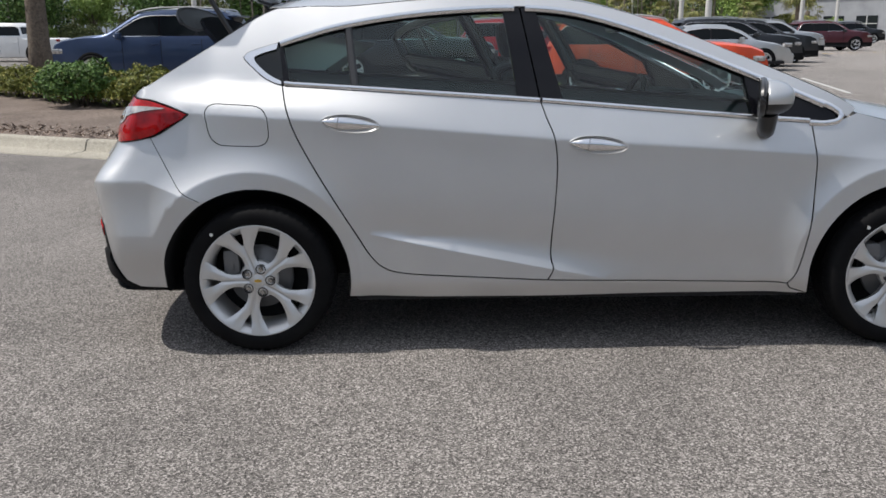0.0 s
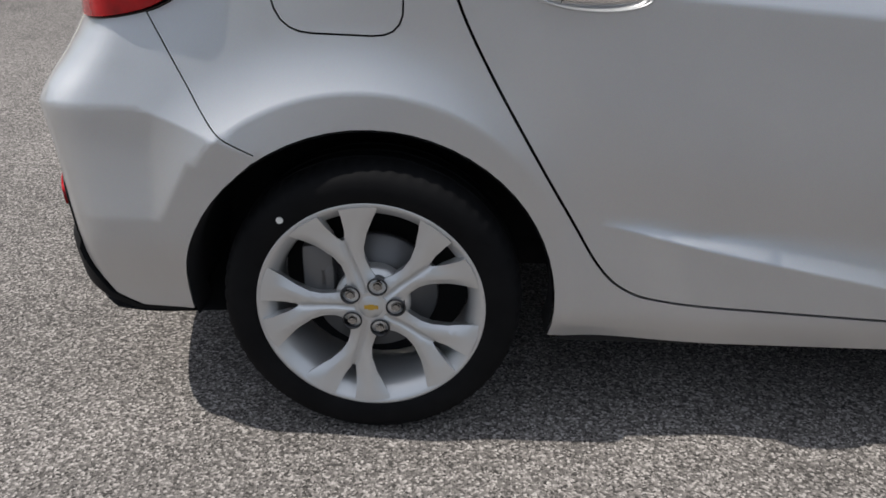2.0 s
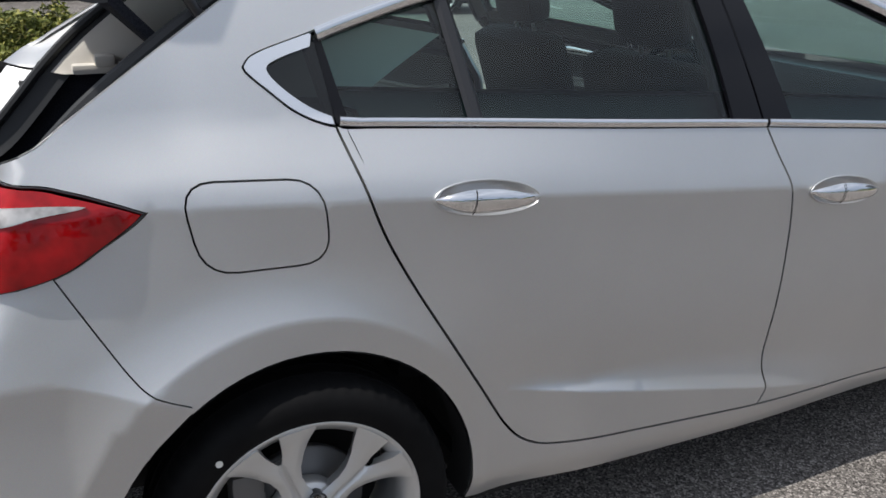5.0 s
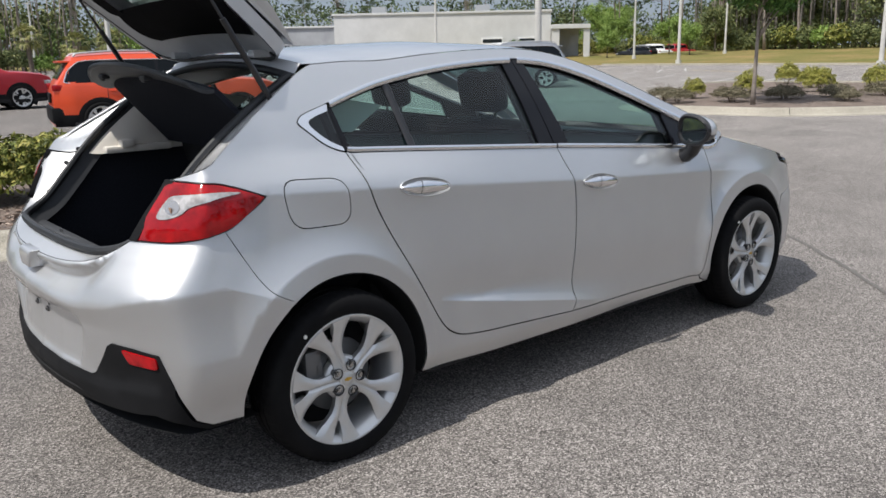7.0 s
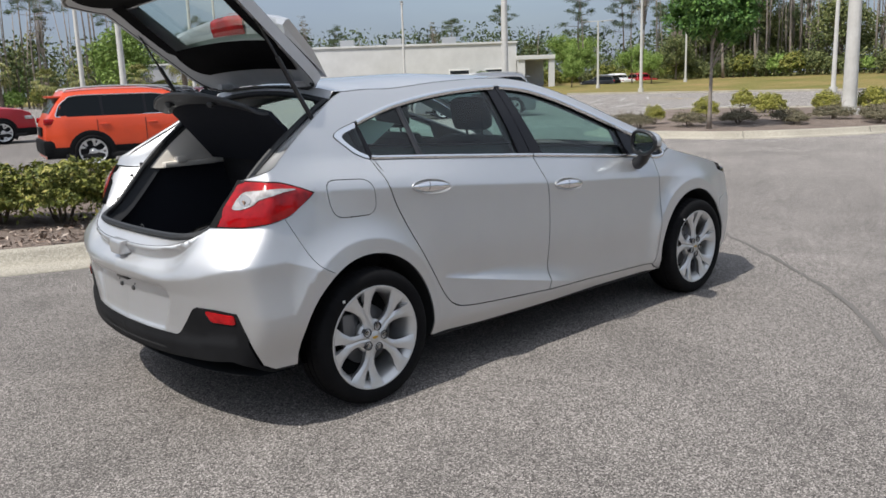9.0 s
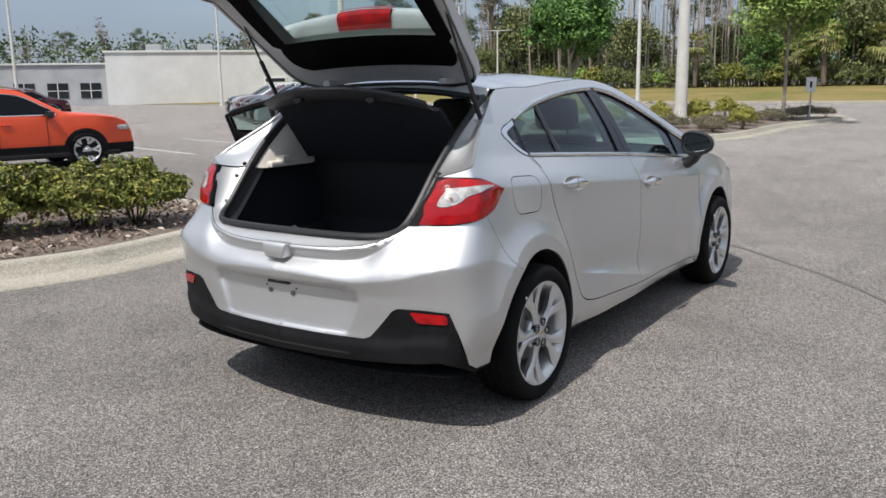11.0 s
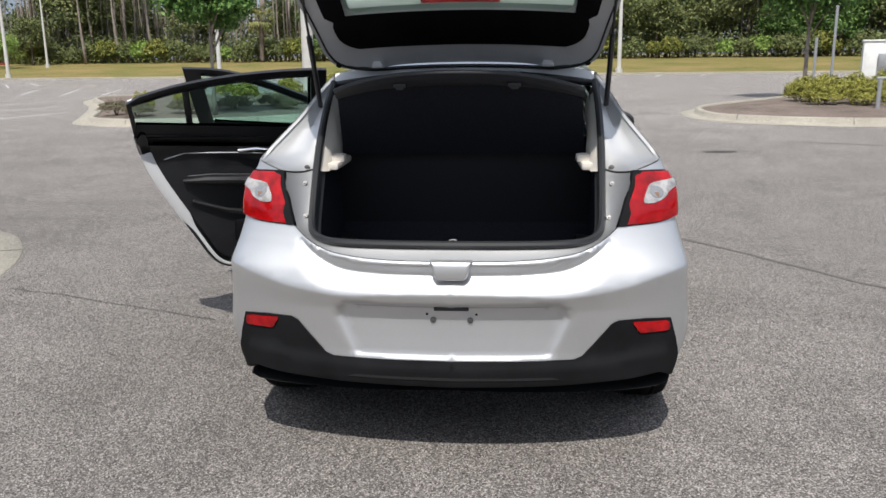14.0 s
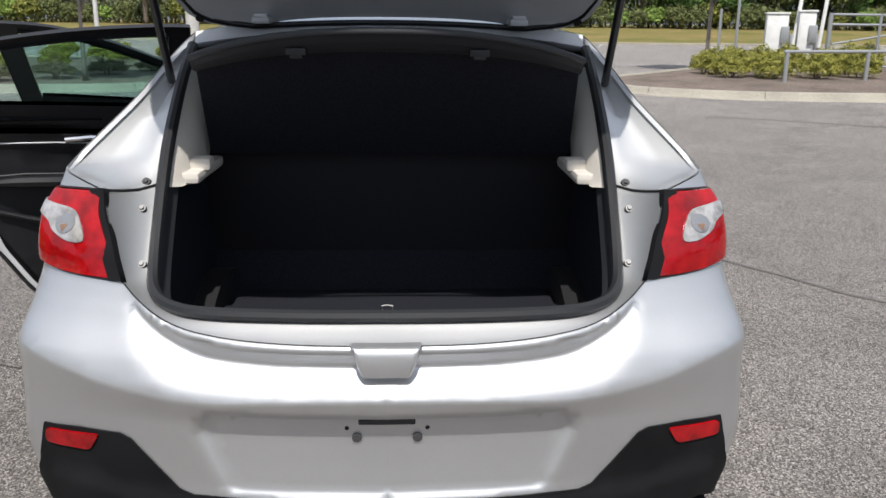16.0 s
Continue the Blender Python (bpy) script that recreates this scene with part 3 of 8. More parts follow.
def pine_parts(seed, h, spread, from_z, trunk_r, limbs, leaf_n, leaf_m, bark, flat=0.5):
    """A pine: a long bare trunk, uneven limbs near the top, needles in flat tufts at their ends."""
    r = np.random.default_rng(seed)
    bend = lambda z: (0.25 * math.sin(z * 0.35 + seed), 0.25 * math.sin(z * 0.28 + 2 * seed))
    V, Fc, tufts = [], [], []

    def add(pts, rad, seg=5):
        vv, ff = sweep(pts, rad, seg)
        Fc.extend(tuple(k + len(V) for k in q) for q in ff)
        V.extend(vv)

    zs = np.linspace(-0.1, h, 10)
    add([(*bend(z), z) for z in zs], [trunk_r * (1.2 if z < 0 else 1 - 0.8 * z / h) for z in zs], 8)
    for i in range(limbs):
        t = (i + r.uniform(0, 0.8)) / limbs
        z0 = h * (from_z + (1 - from_z) * t)
        a = i * 2.4 + r.uniform(-0.5, 0.5)
        reach = spread * (1.0 - 0.55 * t) * r.uniform(0.45, 1.1)
        s0 = np.array((*bend(z0), z0))
        tip = s0 + (math.cos(a) * reach, math.sin(a) * reach, reach * r.uniform(0.15, 0.6))
        add([s0, (s0 + tip) / 2 + (0, 0, -0.05 * reach), tip], [trunk_r * 0.3, trunk_r * 0.2, trunk_r * 0.05])
        for k in range(3):
            tufts.append((s0 + (tip - s0) * r.uniform(0.6, 1.08) + r.normal(0, 0.22, 3), spread * r.uniform(0.16, 0.32)))
    tufts.append((np.array((*bend(h), h)), spread * 0.25))
    trunk = mesh_of("trunk", V, Fc, bark, True)
    C, N = [], []
    for p, q in tufts:
        m = max(6, leaf_n // len(tufts))
        u = r.normal(0, 1, (m, 3))
        u /= np.linalg.norm(u, axis=1)[:, None]
        C.append(p + u * (q * r.uniform(0.2, 1.15, m))[:, None] * (1, 1, flat))
        N.append(u * 0.4 + (0, 0, 0.8))
    v, f = leaves(r, np.concatenate(C), np.concatenate(N), 0.115, 0.3, 0.9)
    return trunk, leaf_mesh("crown", v, f, leaf_m)


def palm_parts(seed, h):
    """A cabbage palm: a stout trunk and a round head of folded fans."""
    r = np.random.default_rng(seed)
    zs = np.linspace(-0.1, h, 9)
    trunk = mesh_of("trunk", *sweep([(0.04 * math.sin(z + seed), 0.04 * math.cos(z), z) for z in zs], [0.17 + 0.03 * (k % 2) for k in range(9)], 9), M_BARK, True)
    V, Fc = [], []
    for i in range(34):
        a, e = i * 2.4, radians(r.uniform(-55, 80))
        d = Vector((math.cos(a) * math.cos(e), math.sin(a) * math.cos(e), math.sin(e)))
        side = d.cross(Vector((0, 0, 1))).normalized()
        c = Vector((0, 0, h)) + d * 0.75
        for k in range(9):
            w = radians(-75 + 150 * k / 8)
            ray = (d * math.cos(w) + side * math.sin(w)).normalized()
            tip = c + ray * r.uniform(0.55, 0.8) + Vector((0, 0, -0.28))
            mid = c + ray * 0.4
            q = side.cross(ray).normalized().cross(ray) * 0.05
            b = len(V)
            V += [c, mid + q, tip, mid - q]
            Fc.append((b, b + 1, b + 2, b + 3))
        b = len(V)
        V += [Vector((0, 0, h - 0.1)), Vector((0, 0, h - 0.1)) + side * 0.03, c + side * 0.015, c]
        Fc.append((b, b + 1, b + 2, b + 3))
    return trunk, mesh_of("crown", V, Fc, M_LEAF_PALM)


# the woods beyond the lot: pines, bare cypress, leafy oaks
WOOD = [
    ("tall dark pine at the edge of the woods", pine_parts(21, 15.5, 3.4, 0.45, 0.17, 20, 7000, M_LEAF_PINE, M_BARK), 1.0),
    ("slender pine with a high sparse crown", pine_parts(22, 14.5, 3.9, 0.74, 0.14, 12, 4600, M_LEAF_PINE, M_BARK_PALE, 0.4), 1.0),
    ("leafy olive-green oak at the edge of the woods", tree_parts(23, 10, 3.9, 5.4, 0.2, 8000, 0.17, M_LEAF_OLIVE, M_BARK, 44, 0.95, 0.02), 1.0),
    ("bright spring-green tree at the edge of the woods", tree_parts(24, 9, 3.4, 4.8, 0.16, 8500, 0.15, M_LEAF_SPRING, M_BARK, 44, 1.0, 0.02), 1.0),
    ("dark evergreen oak in the woods", tree_parts(25, 9, 3.8, 4.4, 0.2, 8000, 0.17, M_LEAF_DARK, M_BARK, 46, 1.05, 0.02), 1.0),
    ("bare grey-trunked cypress with thin twigs", tree_parts(26, 15, 1.5, 10.5, 0.13, 420, 0.14, M_LEAF_HEATH, M_BARK_PALE, 34, 2.4, 0.03, 34), 1.0),
]
rng = np.random.default_rng(12)


def plant(x, y, kind, s):
    z = bank(x, y) if x > 57.6 else 0.0
    tree(WOOD[kind][0], (x, y, z - 0.05), WOOD[kind][1], rng.uniform(0, 360), s, group="woods")


# straight behind the car, seen over the verge
for i in range(74):
    y = -62 + i * 1.72 + rng.uniform(-0.9, 0.9)
    row = i % 3
    x = 93 + row * 6 + rng.uniform(-1.5, 2.5)
    if y > 22:
        kind = rng.choice([1, 5, 5, 5, 0, 2]) if row else rng.choice([5, 5, 2, 1])
    else:
        kind = rng.choice([2, 3, 4, 4, 0]) if row == 0 else rng.choice([4, 4, 2, 0, 1])
    plant(x, y, int(kind), rng.uniform(0.85, 1.3))
# towards and past the white building
for i in range(40):
    a = radians(26 + i * 2.05 + rng.uniform(-0.8, 0.8))
    d = 128 + rng.uniform(-8, 26)
    kind = int(rng.choice([0, 1, 2, 4, 5, 3]))
    plant(d * math.cos(a) - 2, d * math.sin(a) - 4, kind, rng.uniform(0.6, 0.95))
for x, y, kind, s in [(83, 64, 3, 0.62), (80, 54, 3, 0.55), (86, 52, 2, 0.6), (78, 50, 3, 0.45), (74, 58, 3, 0.4), (67, 76, 4, 0.3), (70.5, 69, 4, 0.3), (63, 80, 5, 0.24), (93, 72, 0, 0.85), (97, 66, 1, 0.9), (92, 71, 1, 1.0), (95, 57, 0, 1.1), (88, 47, 1, 1.15), (90, 44, 1, 1.2), (58.5, 83.5, 4, 0.28)]:
    plant(x, y, kind, s)
# behind the rows of cars to the north
for i in range(26):
    x = -52 + i * 3.6 + rng.uniform(-1.2, 1.2)
    plant(x, 92 + rng.uniform(-6, 14), int(rng.choice([2, 4, 5, 5, 1, 3])), rng.uniform(0.7, 1.15))

PALMS = [palm_parts(1, 3.3), palm_parts(2, 2.7)]
for i, (x, y, q) in enumerate([(27.8, 59.5, 1.15), (24.7, 60.9, 0.95), (20.8, 62.4, 0.85), (18.6, 63.2, 0.9), (16, 66, 0.95), (12, 68, 0.9), (8, 70, 0.95), (30, 63, 0.95), (3, 74, 1.0), (-2, 76, 1.0), (14, 71, 1.1), (6, 75, 1.1), (88, 14, 1.5), (89.5, 17, 1.3), (88.5, 27, 1.4), (90, 9, 1.6)]):
    tree("cabbage palm with a round head of fan leaves", (x, y, bank(x, y) if x > 57.6 else 0.0), PALMS[i % 2], 77 * i, q, "palm_tree", "palms")

# the far sides of the lot, behind where one stands and out of view
for i in range(34):
    plant(-75 + i * 4.2 + rng.uniform(-1.5, 1.5), -62 + rng.uniform(-8, 3), int(rng.choice([2, 4, 3, 2, 0])), rng.uniform(0.9, 1.3))
# unseen row, added so that bumper and paint reflect a darker horizon
for i in range(26):
    plant(-78 + rng.uniform(-8, 3), -50 + i * 4.5 + rng.uniform(-1.5, 1.5), int(rng.choice([2, 4, 3, 2, 0])), rng.uniform(0.9, 1.3))

# the depth of the woods: leaves and bare trunks too many to count
def deep_woods(label, seed, spots, size, leaf_m, trunks):
    r = np.random.default_rng(seed)
    C = np.array(spots)
    v, f = leaves(r, C, r.normal(0, 1, C.shape) + (0, 0, 0.5), size, 0.5, 0.6)
    e = tagged(new("woods", leaf_mesh("woods", v, f, leaf_m)), label, "woods", kind="stuff")
    V, Fc = [], []
    for x, y, h, q in trunks:
        vv, ff = sweep([(x, y, -0.1), (x + r.normal(0, 0.1), y + r.normal(0, 0.1), h * 0.5), (x + r.normal(0, 0.3), y + r.normal(0, 0.3), h)], [q, q * 0.75, q * 0.3], 5)
        Fc += [tuple(k + len(V) for k in w) for w in ff]
        V += vv
    tagged(new("bare_trunks", mesh_of("bare_trunks", V, Fc, M_BARK_PALE, True)), "thin pale bare trunks standing in the woods", "woods", kind="stuff")


def clumped(r, n, x0, x1, y0, y1, top, per=70):
    out = []
    for i in range(n // per):
        c = np.array((r.uniform(x0, x1), r.uniform(y0, y1), r.uniform(0.0, 1.0) ** 0.8 * top))
        out.append(c + r.normal(0, 1, (per, 3)) * (1.3, 1.3, 0.9))
    out = np.concatenate(out)
    out[:, 2] = np.abs(out[:, 2]) + 2.2
    return out.tolist()


rw = np.random.default_rng(77)
deep_woods("dense dark green woods behind the verge", 5, clumped(rw, 30000, 101, 110, -70, 20, 10.5), 0.30, M_LEAF_DARK, [(rw.uniform(92, 104), rw.uniform(-65, 20), rw.uniform(9, 16), rw.uniform(0.08, 0.16)) for i in range(90)])
deep_woods("thin grey-green woods of bare cypress behind the verge", 6, clumped(rw, 9000, 101, 112, 20, 66, 5.0), 0.26, M_LEAF_OLIVE, [(rw.uniform(92, 108), rw.uniform(18, 62), rw.uniform(10, 16), rw.uniform(0.06, 0.14)) for i in range(170)])
deep_woods("thin woods north of the lot", 7, clumped(rw, 14000, -60, 44, 100, 108, 5.0), 0.30, M_LEAF_OLIVE, [(rw.uniform(-60, 40), rw.uniform(94, 106), rw.uniform(10, 19), rw.uniform(0.07, 0.15)) for i in range(110)])

def thicket_fill(r, n, y0, y1, top):
    """Leaves of the closed undergrowth, from the ground up."""
    out = []
    for i in range(n // 60):
        x, y = r.uniform(91, 99), r.uniform(y0, y1)
        c = np.array((x, y, bank(x, y) + r.uniform(0.0, top)))
        out.append(c + r.normal(0, 1, (60, 3)) * (0.9, 0.9, 0.55))
    return np.concatenate(out).tolist()


deep_woods("closed dark undergrowth at the foot of the woods", 8, thicket_fill(rw, 42000, -74, 70, 2.6), 0.17, M_LEAF_OLIVE, [(rw.uniform(96, 110), rw.uniform(-70, 66), rw.uniform(6, 13), rw.uniform(0.05, 0.12)) for i in range(120)])
line_spots = []
for i in range(560):
    a, d = radians(rw.uniform(24, 96)), rw.uniform(134, 150)
    top = 8.6 + 3.0 * noise.noise((a * 9, 3.1, 0)) + 1.6 * noise.noise((a * 31, 1.1, 0))
    line_spots.append(np.array((d * math.cos(a), d * math.sin(a) - 4, rw.uniform(0.2, 1.0) * top)) + rw.normal(0, 1, (45, 3)) * (1.6, 1.6, 0.8))
deep_woods("far dark treeline beyond the white building", 9, np.concatenate(line_spots).tolist(), 0.34, M_LEAF_PINE, [(132 * math.cos(radians(w)), 132 * math.sin(radians(w)) - 4, rw.uniform(5, 9), 0.1) for w in range(26, 94, 2)])

# undergrowth along the foot of the woods
UNDER = [shrub_mesh("foliage", 81, 3.4, 3.0, 2.5, 2300, 0.14, M_LEAF_OLIVE), shrub_mesh("foliage", 82, 3.2, 3.0, 2.3, 2300, 0.14, M_LEAF_SPRING), shrub_mesh("foliage", 83, 3.6, 3.0, 2.7, 2300, 0.14, M_LEAF_HEDGE)]
USTEM = stems_mesh(9, 2.6, 2.0, 6)
for i in range(62):
    y = -64 + i * 1.95 + rng.uniform(-0.5, 0.5)
    x = 89.5 + rng.uniform(-1.2, 1.5)
    shrub("thicket", "thick wild shrub at the foot of the woods", (x, y, bank(x, y) - 0.05), UNDER[int(rng.choice([0, 0, 1, 2]))], USTEM, rng.uniform(0, 360), rng.uniform(0.75, 1.15), "undergrowth")
for i in range(40):
    x = -55 + i * 2.5
    shrub("thicket", "thick wild shrub behind the car lot", (x, 86 + rng.uniform(-1, 2), 0), UNDER[int(rng.choice([0, 1, 2]))], USTEM, rng.uniform(0, 360), rng.uniform(0.8, 1.2), "undergrowth")
for i in range(22):
    a = radians(28 + i * 1.2)
    shrub("thicket", "thick wild shrub beyond the lot", (112 * math.cos(a), 112 * math.sin(a) - 4, 0), UNDER[int(rng.choice([0, 1, 2]))], USTEM, rng.uniform(0, 360), rng.uniform(0.9, 1.3), "undergrowth")


# ---- lamp posts ----
def lamp_post(at, h, turn, r=0.13, heads=2):
    e = thing("lamp_post", "tall pale grey parking-lot lamp post", "lamp post", at, turn, "lamp posts")
    part("base", cyl(bmesh.new(), (0, 0, -0.05), (0, 0, 0.35), r * 1.7, r * 1.7, 16), M_POLE, e)
    part("pole", cyl(bmesh.new(), (0, 0, 0.3), (0, 0, h), r, r * 0.62, 14), M_POLE, e)
    part("hand_hole_cover", box(bmesh.new(), r * 0.95, 0, 0.75, 0.03, 0.1, 0.22, 0.008), M_GREYMETAL, e)
    for s in ((-1, 1) if heads == 2 else (1,)):
        a = part("arm", box(bmesh.new(), 0, s * 0.5, h - 0.06, 0.07, 1.0, 0.07, 0.01), M_POLE, e)
        part("lamp_head", box(bmesh.new(), 0, s * 1.25, h - 0.04, 0.34, 0.75, 0.1, 0.03), M_GREYMETAL, a)
    return e


for x, y, h, t, r in [(26.8, 23.7, 9.4, 40, 0.17), (60, 39, 8.4, -50, 0.14), (21.8, 5.9, 9.5, 20, 0.19), (53.1, 19.6, 9.0, 60, 0.15), (61.2, -8.4, 9.0, 90, 0.16), (51.5, 60.8, 9.2, -40, 0.14),
                      (13.6, 36, 9.4, -20, 0.16), (22, 88, 7, 0, 0.12), (71, 52, 7, 30, 0.12), (80, 47, 7, 30, 0.12), (15.2, 46, 9.2, 0, 0.15), (24, 50, 9.2, 0, 0.15), (30, 58, 9.2, 0, 0.14), (-12, 42, 9.2, 0, 0.15), (-24, 30, 9.2, 0, 0.15)]:
    lamp_post((x, y, 0.02 if x < 57.5 else bank(x, y)), h, t, r)


# ---- the white building ----
def building():
    e = thing("building", "low white flat-roofed dealership building", "building", (74.5, 67, 0), math.degrees(math.atan2(17, -19.5)))
    # local x runs along the facade away from its near corner, local y to the side that faces the lot
    L = 26.0
    part("wall", box(bmesh.new(), L / 2, -7, 2.95, L, 14, 5.9), M_WHITE, e, smooth=False)
    part("parapet", box(bmesh.new(), L / 2, -7, 6.0, L + 0.3, 14.3, 0.25, 0.03), M_WHITE, e, smooth=False)
    part("wing", box(bmesh.new(), L + 11, -6.4, 2.3, 22, 12, 4.6), M_GREYWALL, e, "lower grey wing", smooth=False)
    part("wing_roof", box(bmesh.new(), L + 11, -6.4, 4.68, 22.4, 12.4, 0.2, 0.03), M_WHITE, e, smooth=False)
    for x in (2.6, 7.0):
        d = part("garage_door", box(bmesh.new(), x, 0.04, 1.5, 2.6, 0.1, 3.0, 0.02), M_WHITEPAINT, e, smooth=False)
        for i in range(4):
            part("pane", box(bmesh.new(), x, 0.1, 0.75 + i * 0.62, 2.3, 0.04, 0.42), M_DARKGLASS, d, smooth=False)
    for i in range(6):
        x = L + 1.8 + i * 3.5
        w = part("window", box(bmesh.new(), x, -0.37, 1.7, 2.2, 0.08, 1.7, 0.02), M_DARKGLASS, e, smooth=False)
        part("window_frame", box(box(bmesh.new(), x, -0.3, 1.7, 0.07, 0.08, 1.7), x, -0.31, 1.7, 2.2, 0.06, 0.07), M_WHITEPAINT, w, smooth=False)
    part("canopy", box(bmesh.new(), -2.3, -1.5, 4.1, 4.6, 5, 0.5, 0.04), M_WHITE, e, "white drive-through canopy", smooth=False)
    # added grey wall: the bay's dark inside is put into its colour
    part("bay_wall", box(bmesh.new(), -1.9, -3.6, 1.92, 3.8, 0.3, 3.85), M_GREYWALL, e, "shaded back of the drive-through bay", smooth=False)
    for x, w in ((-4.2, 0.7), (-0.5, 0.9)):
        part("column", box(bmesh.new(), x, 0.6, 1.92, w, 0.45, 3.85, 0.02), M_WHITE, e, smooth=False)
    for x in (8, 15, 21):
        part("roof_unit", box(bmesh.new(), x, -6, 6.6, 1.8, 1.6, 1.0, 0.05), M_GREYMETAL, e, smooth=False)


building()


# ---- entrance gate on the far island ----
def gate():
    for x, y, w, h in ((20.62, -10.15, 0.56, 1.62), (20.32, -10.83, 0.42, 1.68)):
        e = thing("gate_cabinet", "white metal gate-operator cabinet among shrubs", "cabinet", (x, y, 0.12), -18, "gate cabinets")
        part("body", box(bmesh.new(), 0, 0, h / 2, 0.5, w, h, 0.03), M_WHITEPAINT, e)
        part("lid", box(bmesh.new(), 0, 0, h + 0.02, 0.56, w + 0.06, 0.05, 0.02), M_WHITEPAINT, e)
        part("door", box(bmesh.new(), -0.255, 0, h * 0.5, 0.02, w * 0.8, h * 0.7, 0.008), M_WHITEPAINT, e)
        part("junction_box", box(bmesh.new(), -0.3, -w * 0.36, h * 0.66, 0.12, 0.2, 0.46, 0.015), M_GREYMETAL, e, "grey junction box")
    for x, y, a in ((20.45, -10.52, 5.5), (20.2, -11.12, 4.5)):
        e = thing("barrier_arm", "raised white barrier arm with red bands", "barrier", (x, y, 0.12), 0, "barrier arms")
        d = Vector((0.02, -math.sin(radians(a)), math.cos(radians(a))))
        part("hub", box(bmesh.new(), 0, 0, 0.55, 0.2, 0.14, 1.1, 0.02), M_GREYMETAL, e)
        for i in range(9):
            p = Vector((-0.12, 0, 0.75)) + d * (i * 0.5)
            part("arm_section", cyl(bmesh.new(), p, p + d * 0.5, 0.05, 0.05, 8), M_REDPAINT if i in (3, 4, 7, 8) else M_WHITEPAINT, e, "red band" if i in (3, 4, 7, 8) else "")
    e = thing("metal_gate", "galvanised tubular steel gate standing open", "gate", (20.1, -11.38, 0.12), -82)
    for x in (0, 1.5, 3.2, 4.8):
        part("post", cyl(bmesh.new(), (x, 0, -0.05), (x, 0, 1.66), 0.06 if x == 0 else 0.045, 0.06 if x == 0 else 0.045, 10), M_GREYMETAL, e)
    for z in (0.25, 1.36, 1.62):
        part("rail", cyl(bmesh.new(), (0, 0, z), (4.8, 0, z), 0.034, 0.034, 8), M_GREYMETAL, e)
    part("brace", cyl(bmesh.new(), (0.1, 0, 0.85), (3.2, 0, 1.3), 0.028, 0.028, 8), M_GREYMETAL, e)
    e = thing("guard_rail", "low galvanised pipe rail before the golden shrubs", "guard rail", (16.3, -8.58, 0.1), -75)
    for x in (0, 2.26, 4.5, 6.7):
        part("post", cyl(bmesh.new(), (x, 0, -0.05), (x, 0, 0.76), 0.05, 0.05, 10), M_GREYMETAL, e)
    part("rail", cyl(bmesh.new(), (-0.1, 0, 0.78), (6.9, 0, 0.78), 0.036, 0.036, 8), M_GREYMETAL, e)
    for x, y, h in ((21.14, -8.78, 1.75), (20.99, -9.21, 2.6)):
        e = thing("sign_post", "thin grey steel sign post", "post", (x, y, 0.12), 0, "sign posts")
        part("post", cyl(bmesh.new(), (0, 0, -0.05), (0, 0, h), 0.04, 0.04, 8), M_GREYMETAL, e)
    e = thing("traffic_sign", "small white traffic sign on a post", "sign", (29.0, 3.65, 0.12), -85)
    part("post", cyl(bmesh.new(), (0, 0, -0.05), (0, 0, 1.5), 0.03, 0.03, 8), M_GREYMETAL, e)
    part("panel", box(bmesh.new(), 0, -0.04, 1.2, 0.34, 0.015, 0.5, 0.004), M_WHITEPAINT, e)
    part("bars", box(bmesh.new(), 0, -0.052, 1.2, 0.08, 0.008, 0.22), M_DARKGLASS, e)


gate()


# ---- the silver hatchback: shape of its skin ----
# x runs forward from the rear axle, y to the car's left, z up.
def sstep(a, b, v):
    t = min(1.0, max(0.0, (v - a) / (b - a)))
    return t * t * (3 - 2 * t)


def crease_z(x):
    return float(np.interp(x, [-0.5, -0.24, 0.3, 1.29, 1.9, 2.5, 3.2], [1.012, 1.003, 0.968, 0.885, 0.845, 0.80, 0.74]))


def side_wing(x):
    """Height of the bumper's crease where it runs out on the side."""
    return float(np.interp(x, [-0.6, -0.42, -0.21, 0.2], [0.738, 0.733, 0.655, 0.60]))


def streak_z(x):
    """Lower edge of the pressed streak in the doors."""
    return 0.51 - 0.2 * (x - 0.44)


def half_width(x, z):
    """Half the body's width at station x and height z."""
    w = 0.847 - 0.03 * ((x - 1.5) / 1.75) ** 2
    zc = crease_z(x)
    h = z - zc
    if h > 0:
        fade = sstep(2.9, 2.0, x)
        w -= (0.42 * fade + 0.12 * (1 - fade)) * (h - 0.006 * (1 - math.exp(-h / 0.006)))
        w -= 0.045 * sstep(0.03, 0.15, h) * sstep(0.9, 0.1, x) * sstep(-0.45, -0.15, x)
        w -= 0.06 * h * h + 0.35 * max(0.0, h - 0.2) ** 2
    else:
        d = -h
        back = sstep(0.15, -0.35, x)
        zw = side_wing(x)
        q = d / (zc - zw)
        w += 0.060 * back * (q ** 1.25 if q < 1 else 1 - 0.30 * min(1.0, (zw - z) / 0.40))
        w += (1 - back) * (0.006 * sstep(0.05, 0.3, d) - 0.010 * sstep(0.3, 0.5, d))
        zl, wb = streak_z(x), 0.015 + 0.085 * sstep(0.4, 1.2, x)
        w += (0.024 * sstep(0.40, 0.75, x) * sstep(1.75, 1.15, x)) * min(1.0, max(0.0, (zl + wb - z) / wb)) ** 1.6
        w -= 0.04 * sstep(0.31, 0.17, z) + 0.045 * back * sstep(0.48, 0.28, z)
    for hx in (0.0, 2.70):
        r = math.hypot(x - hx + 0.018, (z - 0.330))
        t = min(1.0, max(0.0, (0.565 - r) / 0.123))
        w += 0.026 * (1 - 0.5 * sstep(0.0, 0.35, x - hx)) * t * t * (1 if z < 0.95 else 0)
    return w


